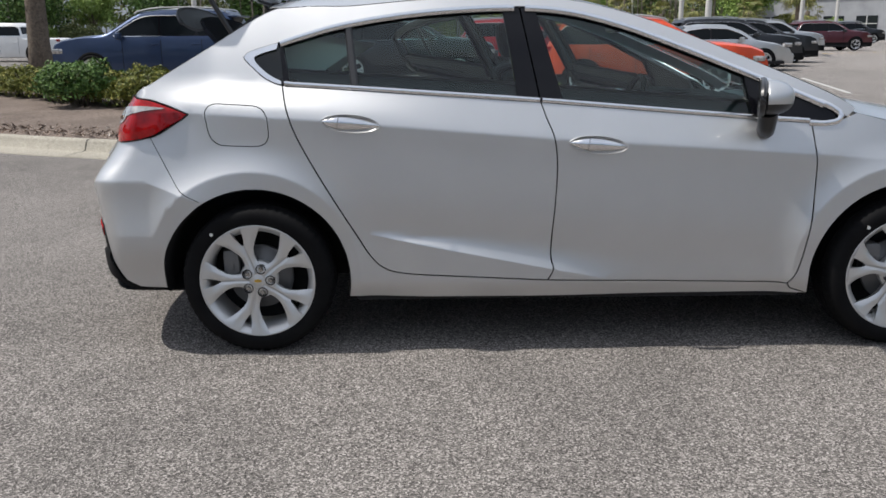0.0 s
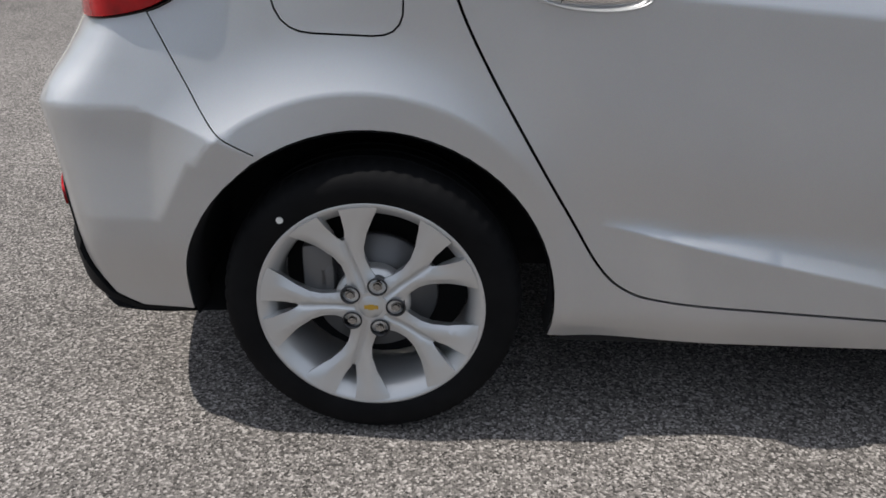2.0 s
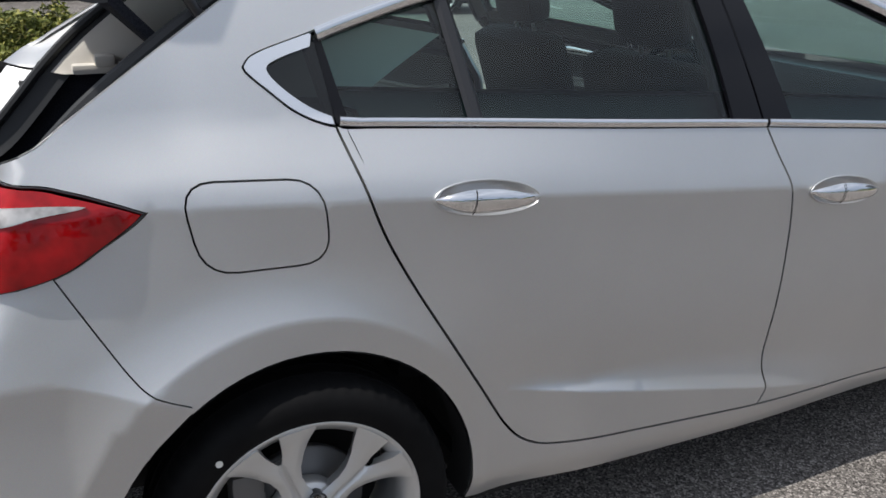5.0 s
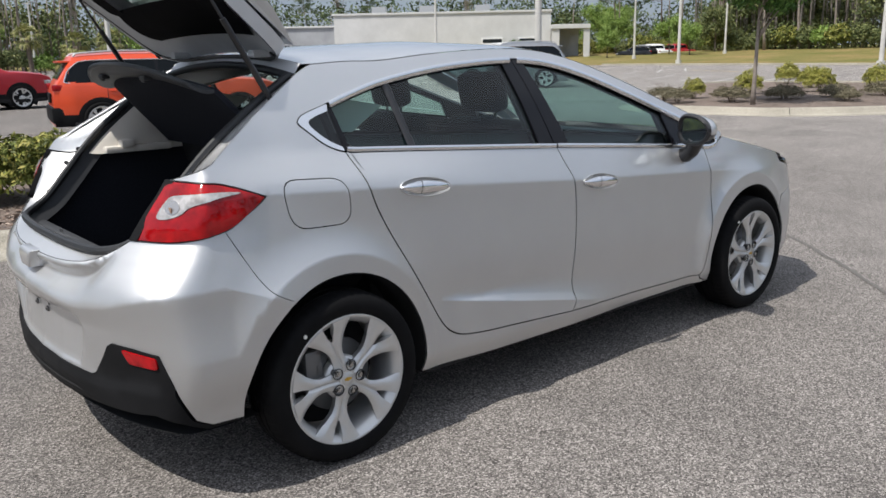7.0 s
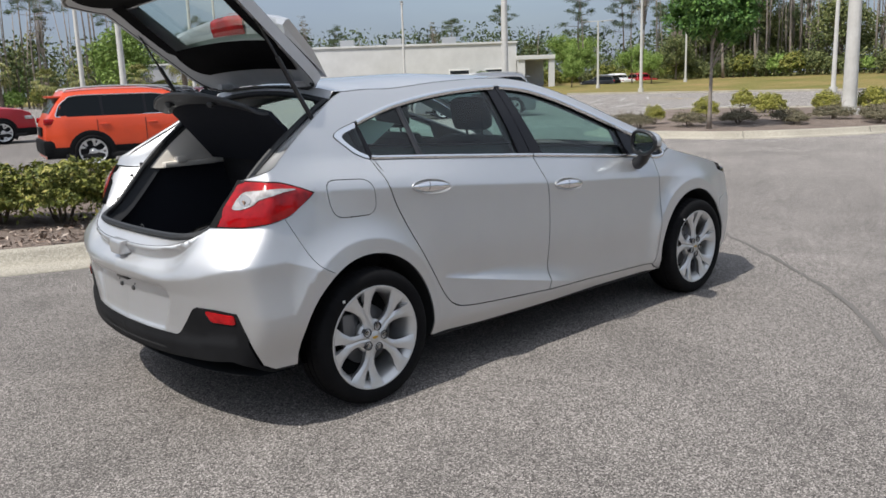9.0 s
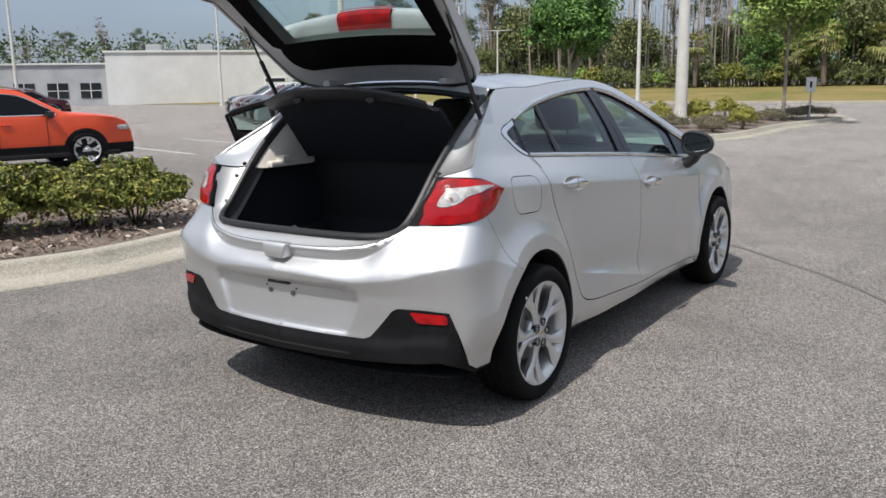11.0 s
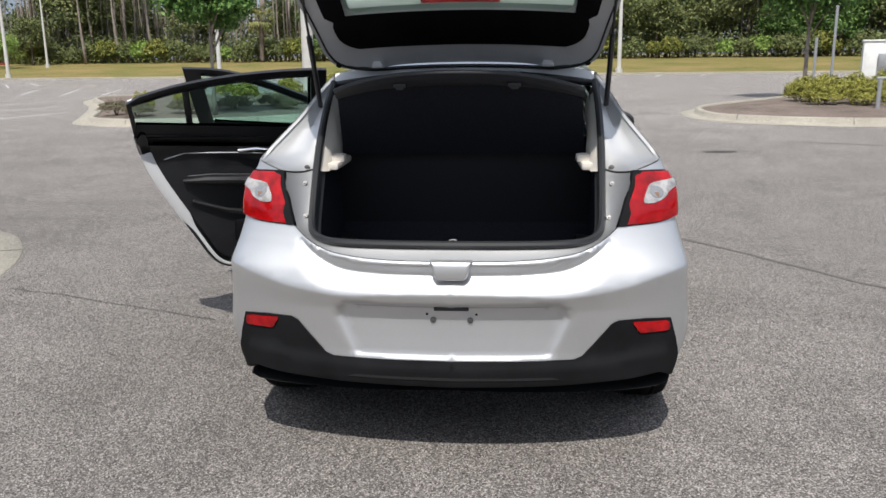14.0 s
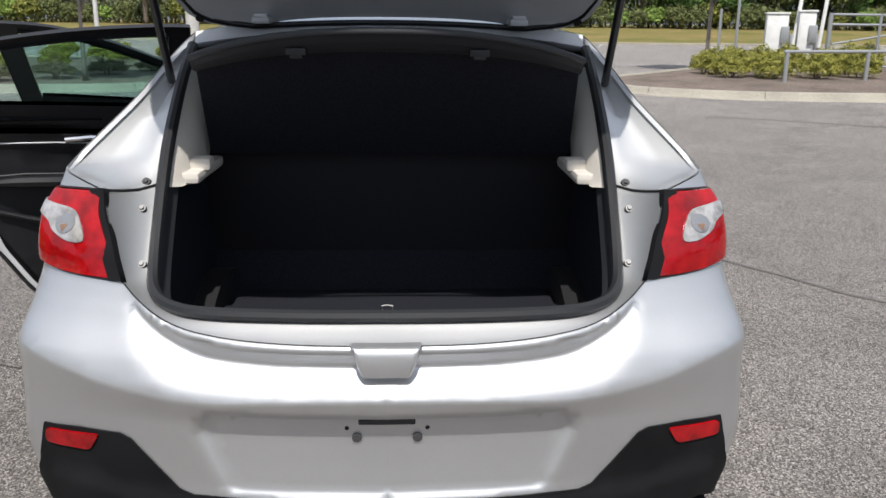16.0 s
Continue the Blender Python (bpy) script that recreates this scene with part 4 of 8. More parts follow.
REAR_Z = [0.14, 0.21, 0.26, 0.33, 0.40, 0.44, 0.50, 0.60]
REAR_X = [-0.635, -0.717, -0.761, -0.782, -0.786, -0.784, -0.788, -0.798]
HIGH_Z = [0.84, 0.88, 0.93, 1.02, 1.07, 1.15, 1.25, 1.4]
HIGH_X = [-0.757, -0.725, -0.706, -0.66, -0.63, -0.60, -0.57, -0.55]
CORNER = -0.42
CURVES = {}
Y_FINE = np.linspace(0, 0.95, 200)


def glide(knots):
    """A smooth curve over the half width through the given (y, z) knots."""
    P = np.array(spline(knots, 12))
    return np.interp(Y_FINE, P[:, 0], P[:, 1])


WING = glide([(-0.2, 0.672), (0.0, 0.670), (0.22, 0.665), (0.42, 0.656), (0.60, 0.680), (0.72, 0.71), (0.84, 0.738), (0.95, 0.745)])
SILL = glide([(-0.2, 0.783), (0.0, 0.783), (0.15, 0.783), (0.30, 0.787), (0.42, 0.799), (0.50, 0.821), (0.56, 0.852), (0.60, 0.882), (0.70, 0.95), (0.95, 1.1)])


def wing_z(y):
    return np.interp(y, Y_FINE, WING)


def sill_z(y):
    return np.interp(y, Y_FINE, SILL)


def ledge_z(y):
    return sill_z(y) - 0.056 * (1 - np.clip((y - 0.36) / 0.24, 0, 1) ** 2)


def rear_x(y, z):
    """How far back the bumper stands at height z: a wing crease, a crown over it, an upright ledge below the sill."""
    zc, zt, zb = wing_z(y), sill_z(y), ledge_z(y)
    low = np.interp(z, REAR_Z, REAR_X)
    u = np.clip((z - 0.60) / (zc - 0.60), 0, 1)
    low = low + (-0.818 + 0.798) * u ** 1.15 * (z > 0.60)
    v = np.clip((z - zc) / (0.88 - zc), 0, 1)
    high = np.where(z < 0.88, -0.818 + 0.093 * v ** 1.12, np.interp(z, HIGH_Z, HIGH_X))
    base = np.where(z < zc, low, high)
    vt = np.clip((np.minimum(zt, 0.88) - zc) / (0.88 - zc), 0, 1)
    xt = -0.818 + 0.093 * vt ** 1.12 - 0.018
    w = np.clip((z - zc) / (zb - zc), 0, 1)
    crown = np.where(z < zb, -0.818 + (xt + 0.032 + 0.818) * w ** 1.5, xt + 0.032 - 0.036 * np.clip((z - zb) / (zt - zb + 1e-6), 0, 1))
    f = np.clip((0.60 - y) / 0.15, 0, 1)
    f = f * f * (3 - 2 * f)
    return np.where((z > zc) & (z < zt), base * (1 - f) + crown * f, base)


def rear_line(z):
    """The plan outline of the rear corner at height z, from the side to the middle, by even length."""
    key = round(z, 3)
    if key not in CURVES:
        k, n, b = 0.21 + 0.07 * sstep(0.72, 0.90, z), 7.0 - 2.0 * sstep(0.70, 0.85, z), half_width(CORNER, z)
        x0 = CORNER - k * b * b
        th = np.linspace(0, math.pi / 2, 240)
        y = b * np.cos(th) ** (2 / n)
        xr = sum(rear_x(y, z + e) for e in (-0.006, -0.002, 0.002, 0.006)) / 4
        x = x0 - (x0 - xr) * np.sin(th) ** (2 / n) + k * y * y
        s = np.concatenate([[0], np.cumsum(np.hypot(np.diff(x), np.diff(y)))])
        CURVES[key] = (x, y, s / s[-1])
    return CURVES[key]


NOSE_Z = [0.15, 0.25, 0.4, 0.55, 0.65, 0.72, 0.78, 0.84, 0.9]
NOSE_X = [3.44, 3.56, 3.60, 3.60, 3.58, 3.55, 3.50, 3.42, 3.30]
FRONT = 3.05
NOSES = {}


def nose_line(z):
    key = round(z, 3)
    if key not in NOSES:
        k, n, b = -0.36, 3.2, half_width(FRONT, z)
        x0 = FRONT - k * b * b
        th = np.linspace(0, math.pi / 2, 200)
        y = b * np.cos(th) ** (2 / n)
        xf = max(float(np.interp(z, NOSE_Z, NOSE_X)), x0 + 0.02)
        x = x0 + (xf - x0) * np.sin(th) ** (2 / n) + k * y * y
        s = np.concatenate([[0], np.cumsum(np.hypot(np.diff(x), np.diff(y)))])
        NOSES[key] = (x, y, s / s[-1])
    return NOSES[key]


def plate_recess(y, z):
    a = abs(y)
    side = 0.352 + 0.42 * (z - 0.43) - 0.9 * max(0.0, z - 0.575)
    return 0.028 * min(1.0, max(0.0, (side + 0.022 - a) / 0.036)) * min(1.0, max(0.0, (0.626 - z) / 0.012)) * min(1.0, max(0.0, (z - 0.418) / 0.016)) * (0.3 + 0.7 * min(1.0, max(0.0, (z - 0.43) / 0.13)))


def skin(s, z):
    """A point of the right-hand skin. Behind the corner s runs on round the bumper, one unit to the middle."""
    if s >= CORNER and s <= FRONT:
        return (s, -half_width(s, z), z)
    if s < CORNER:
        x, y, q = rear_line(z)
        p = min(1.0, CORNER - s)
        xx, yy = float(np.interp(p, q, x)), float(np.interp(p, q, y))
        return (xx + plate_recess(yy, z), -yy, z)
    x, y, q = nose_line(z)
    p = min(1.0, s - FRONT)
    return (float(np.interp(p, q, x)), -float(np.interp(p, q, y)), z)


def at_rear(y, z):
    """The s of a rear point given by its distance from the middle."""
    _, yy, q = rear_line(z)
    return (CORNER - float(np.interp(-abs(y), -yy, q)), z)


def at_corner(x, z):
    """The s of a point on the rear corner given by its x."""
    xx, _, q = rear_line(z)
    return (CORNER - float(np.interp(-x, -xx, q)), z)


def at_nose(y, z):
    _, yy, q = nose_line(z)
    return (FRONT + float(np.interp(-abs(y), -yy, q)), z)


# ---- panels cut out of a skin ----
def resample(P, step, closed=True):
    P = [np.array(p, float) for p in P]
    out = []
    m = len(P)
    for i in range(m if closed else m - 1):
        a, b = P[i], P[(i + 1) % m]
        n = max(1, int(math.ceil(np.linalg.norm(b - a) / step)))
        out += [a + (b - a) * j / n for j in range(n)]
    if not closed:
        out.append(P[-1])
    return out


def inside(P, Q):
    """Which of the points Q lie in the closed outline P."""
    P, Q = np.asarray(P), np.asarray(Q)
    x, y = Q[:, 0], Q[:, 1]
    c = np.zeros(len(Q), bool)
    j = len(P) - 1
    for i in range(len(P)):
        xi, yi, xj, yj = P[i, 0], P[i, 1], P[j, 0], P[j, 1]
        hit = ((yi > y) != (yj > y)) & (x < (xj - xi) * (y - yi) / (yj - yi + 1e-12) + xi)
        c ^= hit
        j = i
    return c


def away(P, Q, d):
    """Which of the points Q keep the distance d from the closed outline P."""
    P, Q = np.asarray(P), np.asarray(Q)
    ok = np.ones(len(Q), bool)
    for i in range(len(P)):
        a, b = P[i - 1], P[i]
        ab = b - a
        t = np.clip(((Q - a) @ ab) / (ab @ ab + 1e-12), 0, 1)
        ok &= np.linalg.norm(Q - (a + t[:, None] * ab), axis=1) > d
    return ok


def area2(P):
    P = np.asarray(P)
    return float((P[:, 0] * np.roll(P[:, 1], -1) - np.roll(P[:, 0], -1) * P[:, 1]).sum())


def panel(outline, fn, step=0.035, holes=(), gap=0.0029, depth=0.014, extra=(), lift=0.0, side=-1, lines=()):
    """A thin pressed panel: the outline in the skin's own coordinates, laid on fn, with its edge turned in.
    Returns verts, faces and vertex normals. side 1 is the mirrored left-hand copy."""
    from mathutils.geometry import delaunay_2d_cdt
    O = np.array(resample(outline, step))
    if area2(O) < 0:
        O = O[::-1]
    if gap:
        O = offset_poly(O, gap)
    H = []
    for h in holes:
        h = np.array(resample(h, step))
        h = h if area2(h) > 0 else h[::-1]
        H.append(offset_poly(h, -gap) if gap else h)
    lo, hi = O.min(0), O.max(0)
    G = np.array([(x + (step / 2 if r % 2 else 0), y) for r, y in enumerate(np.arange(lo[1], hi[1], step * 0.866)) for x in np.arange(lo[0], hi[0], step)])
    if len(extra):
        E = np.array(extra, float)
        near = np.array([np.min(np.linalg.norm(E - g, axis=1)) > step * 0.5 for g in G])
        G = np.concatenate([G[near], E])
    G = G[inside(O, G)]
    G = G[away(O, G, step * 0.3)]
    for h in H:
        G = G[~inside(h, G)]
        if len(G):
            G = G[away(h, G, step * 0.3)]
    pts, edges = [tuple(p) for p in O], [(i, (i + 1) % len(O)) for i in range(len(O))]
    for h in H:
        b = len(pts)
        pts += [tuple(p) for p in h]
        edges += [(b + i, b + (i + 1) % len(h)) for i in range(len(h))]
    for ln in lines:
        ln = np.array(resample(ln, step, False))
        ln = ln[inside(O, ln)]
        ln = ln[away(O, ln, step * 0.3)] if len(ln) else ln
        if len(ln) < 2:
            continue
        if len(G):
            G = G[np.array([np.min(np.linalg.norm(ln - g, axis=1)) > step * 0.55 for g in G])]
        b = len(pts)
        pts += [tuple(p) for p in ln]
        edges += [(b + i, b + i + 1) for i in range(len(ln) - 1) if np.linalg.norm(ln[i + 1] - ln[i]) < step * 1.6]
    nb = len(pts)
    pts += [tuple(p) for p in G]
    v2, _, f2 = delaunay_2d_cdt([Vector(p) for p in pts], edges, [], 0, 1e-6)[:3]
    v2 = np.array([(p.x, p.y) for p in v2])
    f2 = np.array([f for f in f2 if len(f) == 3])
    c = v2[f2].mean(1)
    keep = inside(O, c)
    for h in H:
        keep &= ~inside(h, c)
    f2 = f2[keep]
    e = 0.004
    V, N = [], []
    for p in v2:
        q = np.array(fn(*p))
        du = np.array(fn(p[0] + e, p[1])) - np.array(fn(p[0] - e, p[1]))
        dv = np.array(fn(p[0], p[1] + e)) - np.array(fn(p[0], p[1] - e))
        n = np.cross(du, dv)
        n /= np.linalg.norm(n) + 1e-12
        V.append(q + n * lift)
        N.append(n)
    F = [tuple(int(k) for k in f) for f in f2]
    # the turned edge, along every border
    count = {}
    for a, b, cc in F:
        for u, w in ((a, b), (b, cc), (cc, a)):
            count[(u, w)] = 1
    border = [(u, w) for (u, w) in count if (w, u) not in count]
    if depth:
        base = {}
        for u, w in border:
            for k in (u, w):
                if k not in base:
                    base[k] = len(V)
                    V += [V[k], V[k] - N[k] * depth]
                    N += [None, None]
            F.append((base[w], base[u], base[u] + 1, base[w] + 1))
        for u, w in border:
            t = np.array(V[w]) - np.array(V[u])
            o = np.cross(t, N[u])
            o /= np.linalg.norm(o) + 1e-12
            for k in (u, w):
                for q in (base[k], base[k] + 1):
                    N[q] = o if N[q] is None else N[q] + o
    V, N = np.array(V), np.array([n / (np.linalg.norm(n) + 1e-12) for n in N])
    if side > 0:
        V, N = V * (1, -1, 1), N * (1, -1, 1)
        F = [f[::-1] for f in F]
    return V, F, N


def skin_part(name, vfn, material, parent, label="", origin=None):
    V, F, N = vfn
    o = np.array(origin if origin is not None else (0, 0, 0))
    me = mesh_of(name, V - o, F, material, True)
    me.normals_split_custom_set_from_vertices([tuple(n) for n in N])
    return part(name, me, None, parent, label)


def both(name, vf, material, parent, label="", side=-1, origin=None, smooth=True):
    """Verts and faces given for the right-hand side, mirrored for side 1."""
    V, F = vf
    V = [Vector(v) for v in V]
    if side > 0:
        V, F = [Vector((v.x, -v.y, v.z)) for v in V], [tuple(f)[::-1] for f in F]
    o = Vector(origin) if origin is not None else Vector()
    me = mesh_of(name, [v - o for v in V], F, material, smooth)
    if smooth:
        me.set_sharp_from_angle(angle=radians(35))
    return part(name, me, None, parent, label)


def bm_vf(bm):
    bm.verts.ensure_lookup_table()
    V = [v.co.copy() for v in bm.verts]
    F = [tuple(v.index for v in f.verts) for f in bm.faces]
    bm.free()
    return V, F


def round_poly(P, r, n=5):
    """Rounds the corners of a closed outline."""
    out = []
    m = len(P)
    for i in range(m):
        a, b, c = (np.array(P[(i + j) % m], float) for j in (-1, 0, 1))
        rr = min(r, np.linalg.norm(a - b) * 0.45, np.linalg.norm(c - b) * 0.45)
        p, q = b + (a - b) / np.linalg.norm(a - b) * rr, b + (c - b) / np.linalg.norm(c - b) * rr
        for k in range(n + 1):
            t = k / n
            out.append((1 - t) ** 2 * p + 2 * t * (1 - t) * b + t * t * q)
    return out


# ---- car materials ----
M_SILVER = mat("silver_metallic_paint", (0.598, 0.603, 0.609), 0.48, 0.85, coat=1.0, coat_rough=0.03)
flake = voronoi(M_SILVER, 900)
paint(M_SILVER, mixc(M_SILVER, ramp(M_SILVER, noise_tex(M_SILVER, 3.0, 4), [(0.3, (0.583, 0.588, 0.594)), (0.7, (0.613, 0.618, 0.624))]), flake, 0.05))
M_JAMB = mat("silver_inner_paint", (0.56, 0.567, 0.58), 0.42, 0.12)
paint(M_JAMB, ramp(M_JAMB, noise_tex(M_JAMB, 6, 4), [(0.3, (0.53, 0.537, 0.55)), (0.7, (0.59, 0.597, 0.61))]))
M_CHROME = mat("chrome_trim", (0.84, 0.84, 0.85), 0.17, 1.0)
M_HANDLE = mat("polished_chrome", (0.80, 0.80, 0.81), 0.06, 1.0)
M_ALLOY = mat("painted_alloy", (0.62, 0.62, 0.615), 0.36, 0.55, coat=0.5)
M_ALLOY_IN = mat("alloy_barrel", (0.38, 0.385, 0.39), 0.45, 0.7)
M_BLACK = mat("black_trim_plastic", (0.012, 0.012, 0.014), 0.35, coat=0.3, coat_rough=0.15)
M_GLOSSB = mat("gloss_black", (0.005, 0.005, 0.007), 0.1, spec=0.25)
M_VALANCE = mat("grained_black_plastic", (0.009, 0.0095, 0.0105), 0.62, spec=0.1)
paint(M_VALANCE, ramp(M_VALANCE, noise_tex(M_VALANCE, 5, 5), [(0.3, (0.007, 0.0073, 0.008)), (0.7, (0.013, 0.0133, 0.0145))]), None, noise_tex(M_VALANCE, 900, 2), 0.15, 0.001)
M_RUBBER = mat("tyre_rubber", (0.007, 0.007, 0.0075), 0.75, spec=0.12)
paint(M_RUBBER, ramp(M_RUBBER, noise_tex(M_RUBBER, 9, 5), [(0.3, (0.004, 0.004, 0.0046)), (0.7, (0.0085, 0.0085, 0.009))]), None, noise_tex(M_RUBBER, 260, 3), 0.2, 0.002)
M_SEAL = mat("rubber_seal", (0.014, 0.015, 0.017), 0.5)
M_CARPET = mat("black_carpet", (0.006, 0.006, 0.0075), 0.97, spec=0.1)
paint(M_CARPET, ramp(M_CARPET, noise_tex(M_CARPET, 240, 3), [(0.3, (0.011, 0.012, 0.016)), (0.7, (0.028, 0.030, 0.038))]), None, noise_tex(M_CARPET, 300, 3), 0.4, 0.003)
M_SEAT = mat("dark_seat_cloth", (0.014, 0.014, 0.016), 0.8, spec=0.3)
M_INTERIOR = mat("dark_interior_plastic", (0.006, 0.006, 0.007), 0.7, spec=0.03)
paint(M_INTERIOR, ramp(M_INTERIOR, noise_tex(M_INTERIOR, 8, 4), [(0.3, (0.0045, 0.0045, 0.0055)), (0.7, (0.008, 0.008, 0.0095))]), None, noise_tex(M_INTERIOR, 500, 2), 0.12, 0.001)
M_SILLTRIM = mat("dark_grey_sill_plastic", (0.03, 0.032, 0.036), 0.6)
M_CARD = mat("door_card_plastic", (0.01, 0.0105, 0.0125), 0.42, spec=0.4)
paint(M_CARD, ramp(M_CARD, noise_tex(M_CARD, 8, 4), [(0.3, (0.008, 0.0085, 0.0105)), (0.7, (0.012, 0.0125, 0.0145))]), None, noise_tex(M_CARD, 500, 2), 0.12, 0.001)
M_BEIGE = mat("light_beige_trim", (0.62, 0.585, 0.53), 0.75)
M_LINER = mat("grey_headliner", (0.4, 0.39, 0.37), 0.9)
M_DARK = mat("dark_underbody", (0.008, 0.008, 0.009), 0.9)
M_METAL = mat("machined_steel", (0.17, 0.17, 0.17), 0.45, 0.9)
M_IRON = mat("brake_iron", (0.17, 0.17, 0.172), 0.5, 0.6)
M_NUT = mat("chrome_nut", (0.38, 0.38, 0.38), 0.25, 1.0)
M_GOLD = mat("gold_badge", (0.6, 0.38, 0.06), 0.3, 0.6)
M_RED = mat("red_lens", (0.5, 0.004, 0.008), 0.07, spec=0.5)
paint(M_RED, ramp(M_RED, noise_tex(M_RED, 16, 3), [(0.3, (0.17, 0.001, 0.003)), (0.7, (0.42, 0.003, 0.006))]), None, voronoi(M_RED, 60, "Distance"), 0.1, 0.004)
M_CLEAR = mat("clear_lens", (0.66, 0.65, 0.64), 0.1, 0.35, spec=0.6, coat=1.0)
paint(M_CLEAR, ramp(M_CLEAR, noise_tex(M_CLEAR, 22, 3), [(0.35, (0.26, 0.245, 0.235)), (0.6, (0.54, 0.52, 0.50))]))
M_BOWL = mat("lamp_reflector_bowl", (0.42, 0.41, 0.40), 0.18, 0.7, coat=1.0)
M_AMBER = mat("amber_bulb", (0.42, 0.27, 0.2), 0.2, 0.4)
M_STICKER = mat("white_sticker", (0.75, 0.74, 0.7), 0.6)


def glass_mat(name, tint, gloss=1.0):
    m = bpy.data.materials.new(name)
    m.use_nodes = True
    nt = m.node_tree
    nt.nodes.remove(nt.nodes["Principled BSDF"])
    tr, gl, lw, pw, ml, mx = (nt.nodes.new(k) for k in ("ShaderNodeBsdfTransparent", "ShaderNodeBsdfGlossy", "ShaderNodeLayerWeight", "ShaderNodeMath", "ShaderNodeMath", "ShaderNodeMixShader"))
    tr.inputs["Color"].default_value = (*tint, 1)
    gl.inputs["Roughness"].default_value = 0.015
    gl.inputs["Color"].default_value = (gloss, gloss, gloss, 1)
    # gloss rises towards grazing angles, the same from both faces
    lw.inputs["Blend"].default_value = 0.5
    pw.operation, ml.operation = "POWER", "MULTIPLY_ADD"
    pw.inputs[1].default_value = 4.5
    ml.inputs[1].default_value, ml.inputs[2].default_value = 0.8, 0.045
    nt.links.new(lw.outputs["Facing"], pw.inputs[0])
    nt.links.new(pw.outputs[0], ml.inputs[0])
    nt.links.new(ml.outputs[0], mx.inputs[0])
    nt.links.new(tr.outputs[0], mx.inputs[1])
    nt.links.new(gl.outputs[0], mx.inputs[2])
    nt.links.new(mx.outputs[0], nt.nodes["Material Output"].inputs["Surface"])
    return m


M_GLASS = glass_mat("green_tinted_glass", (0.58, 0.77, 0.74))
M_GLASS_REAR = glass_mat("rear_window_glass", (0.72, 0.82, 0.78))
M_PRIVACY = glass_mat("dark_quarter_glass", (0.16, 0.18, 0.18))

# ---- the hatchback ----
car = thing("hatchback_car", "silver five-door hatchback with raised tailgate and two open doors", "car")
Z_SILL = 0.228


def arc(cx, cz, r, a0, a1, n=26):
    return [(cx + r * math.cos(radians(a0 + (a1 - a0) * i / n)), cz + r * math.sin(radians(a0 + (a1 - a0) * i / n))) for i in range(n + 1)]


SEAM_R = spline([(0.122, 1.112), (0.144, 1.028), (0.182, 0.917), (0.239, 0.803), (0.317, 0.668), (0.402, 0.525), (0.472, 0.41), (0.530, 0.358), (0.61, 0.338), (0.81, 0.327), (1.211, 0.306)], 6)
SPLIT = spline([(1.176, 1.037), (1.199, 0.973), (1.229, 0.897), (1.242, 0.794), (1.239, 0.657), (1.226, 0.488), (1.224, 0.402), (1.234, 0.352), (1.211, 0.306)], 5)
SEAM_F = spline([(2.286, 0.942), (2.297, 0.85), (2.307, 0.759), (2.302, 0.62), (2.283, 0.453), (2.260, 0.335), (2.226, 0.277)], 5)
SILL_TOP = spline([(1.211, 0.306), (1.7, 0.291), (2.226, 0.277)], 6)
RING_TOP = spline([(-0.036, 1.222), (-0.02, 1.238), (0.016, 1.252), (0.097, 1.275), (0.19, 1.304), (0.377, 1.352), (0.681, 1.396), (1.032, 1.415), (1.29, 1.400), (1.523, 1.343), (1.754, 1.259), (1.984, 1.167), (2.21, 1.076), (2.354, 1.013), (2.398, 0.985)], 6)
RING_LOW = spline([(2.398, 0.985), (2.404, 0.967), (2.385, 0.950), (2.34, 0.942), (2.286, 0.944), (2.20, 0.950), (1.992, 0.966), (1.176, 1.036), (0.587, 1.078), (0.23, 1.101), (0.124, 1.109), (0.054, 1.137), (0.0, 1.182), (-0.03, 1.21), (-0.036, 1.222)], 6)
RING = list(RING_TOP[:-1]) + list(RING_LOW[:-1])
RAIL = spline([(0.10, 1.418), (0.25, 1.425), (0.40, 1.425), (0.68, 1.447), (1.03, 1.460), (1.30, 1.446), (1.55, 1.39), (1.80, 1.302), (2.02, 1.212), (2.25, 1.115), (2.40, 1.045), (2.47, 0.998)], 6)
HATCH_EDGE = spline([at_rear(0.66, 1.07), (-0.43, 1.110), (-0.36, 1.150), (-0.28, 1.200), (-0.147, 1.283), (-0.03, 1.356), (0.05, 1.400), (0.10, 1.418)], 6)
ARCH_R = arc(-0.005, 0.313, 0.388, 180 + 8, -12.6, 34)
ARCH_F = arc(2.70, 0.313, 0.388, 192.6, -6, 34)
TAIL_TOP = spline([(-0.247, 1.004), (-0.30, 1.026), (-0.36, 1.048), (-0.43, 1.064), at_rear(0.66, 1.07)], 5)
TAIL_LOW = spline([at_rear(0.60, 0.882), at_rear(0.70, 0.884), at_rear(0.78, 0.890), (-0.40, 0.914), (-0.32, 0.955), (-0.27, 0.985), (-0.247, 1.004)], 5)
BUMP_SEAM = spline([(-0.405, 0.912), (-0.346, 0.797), (-0.307, 0.728), (-0.272, 0.689), (-0.205, 0.652)], 5)
i_arch = min(range(len(ARCH_R)), key=lambda i: (ARCH_R[i][0] + 0.209) ** 2 + (ARCH_R[i][1] - 0.647) ** 2)
tail_i = min(range(len(TAIL_LOW)), key=lambda i: abs(TAIL_LOW[i][0] + 0.405))
crease_pts = [(x, crease_z(x) + d) for x in np.arange(-0.42, 2.9, 0.022) for d in (-0.012, -0.004, 0.003, 0.011)]
crease_pts += [(hx - 0.018 + q * math.cos(a), 0.330 + q * math.sin(a)) for hx in (0.0, 2.70) for q in (0.435, 0.449) for a in np.arange(-0.1, 3.3, 0.055)]
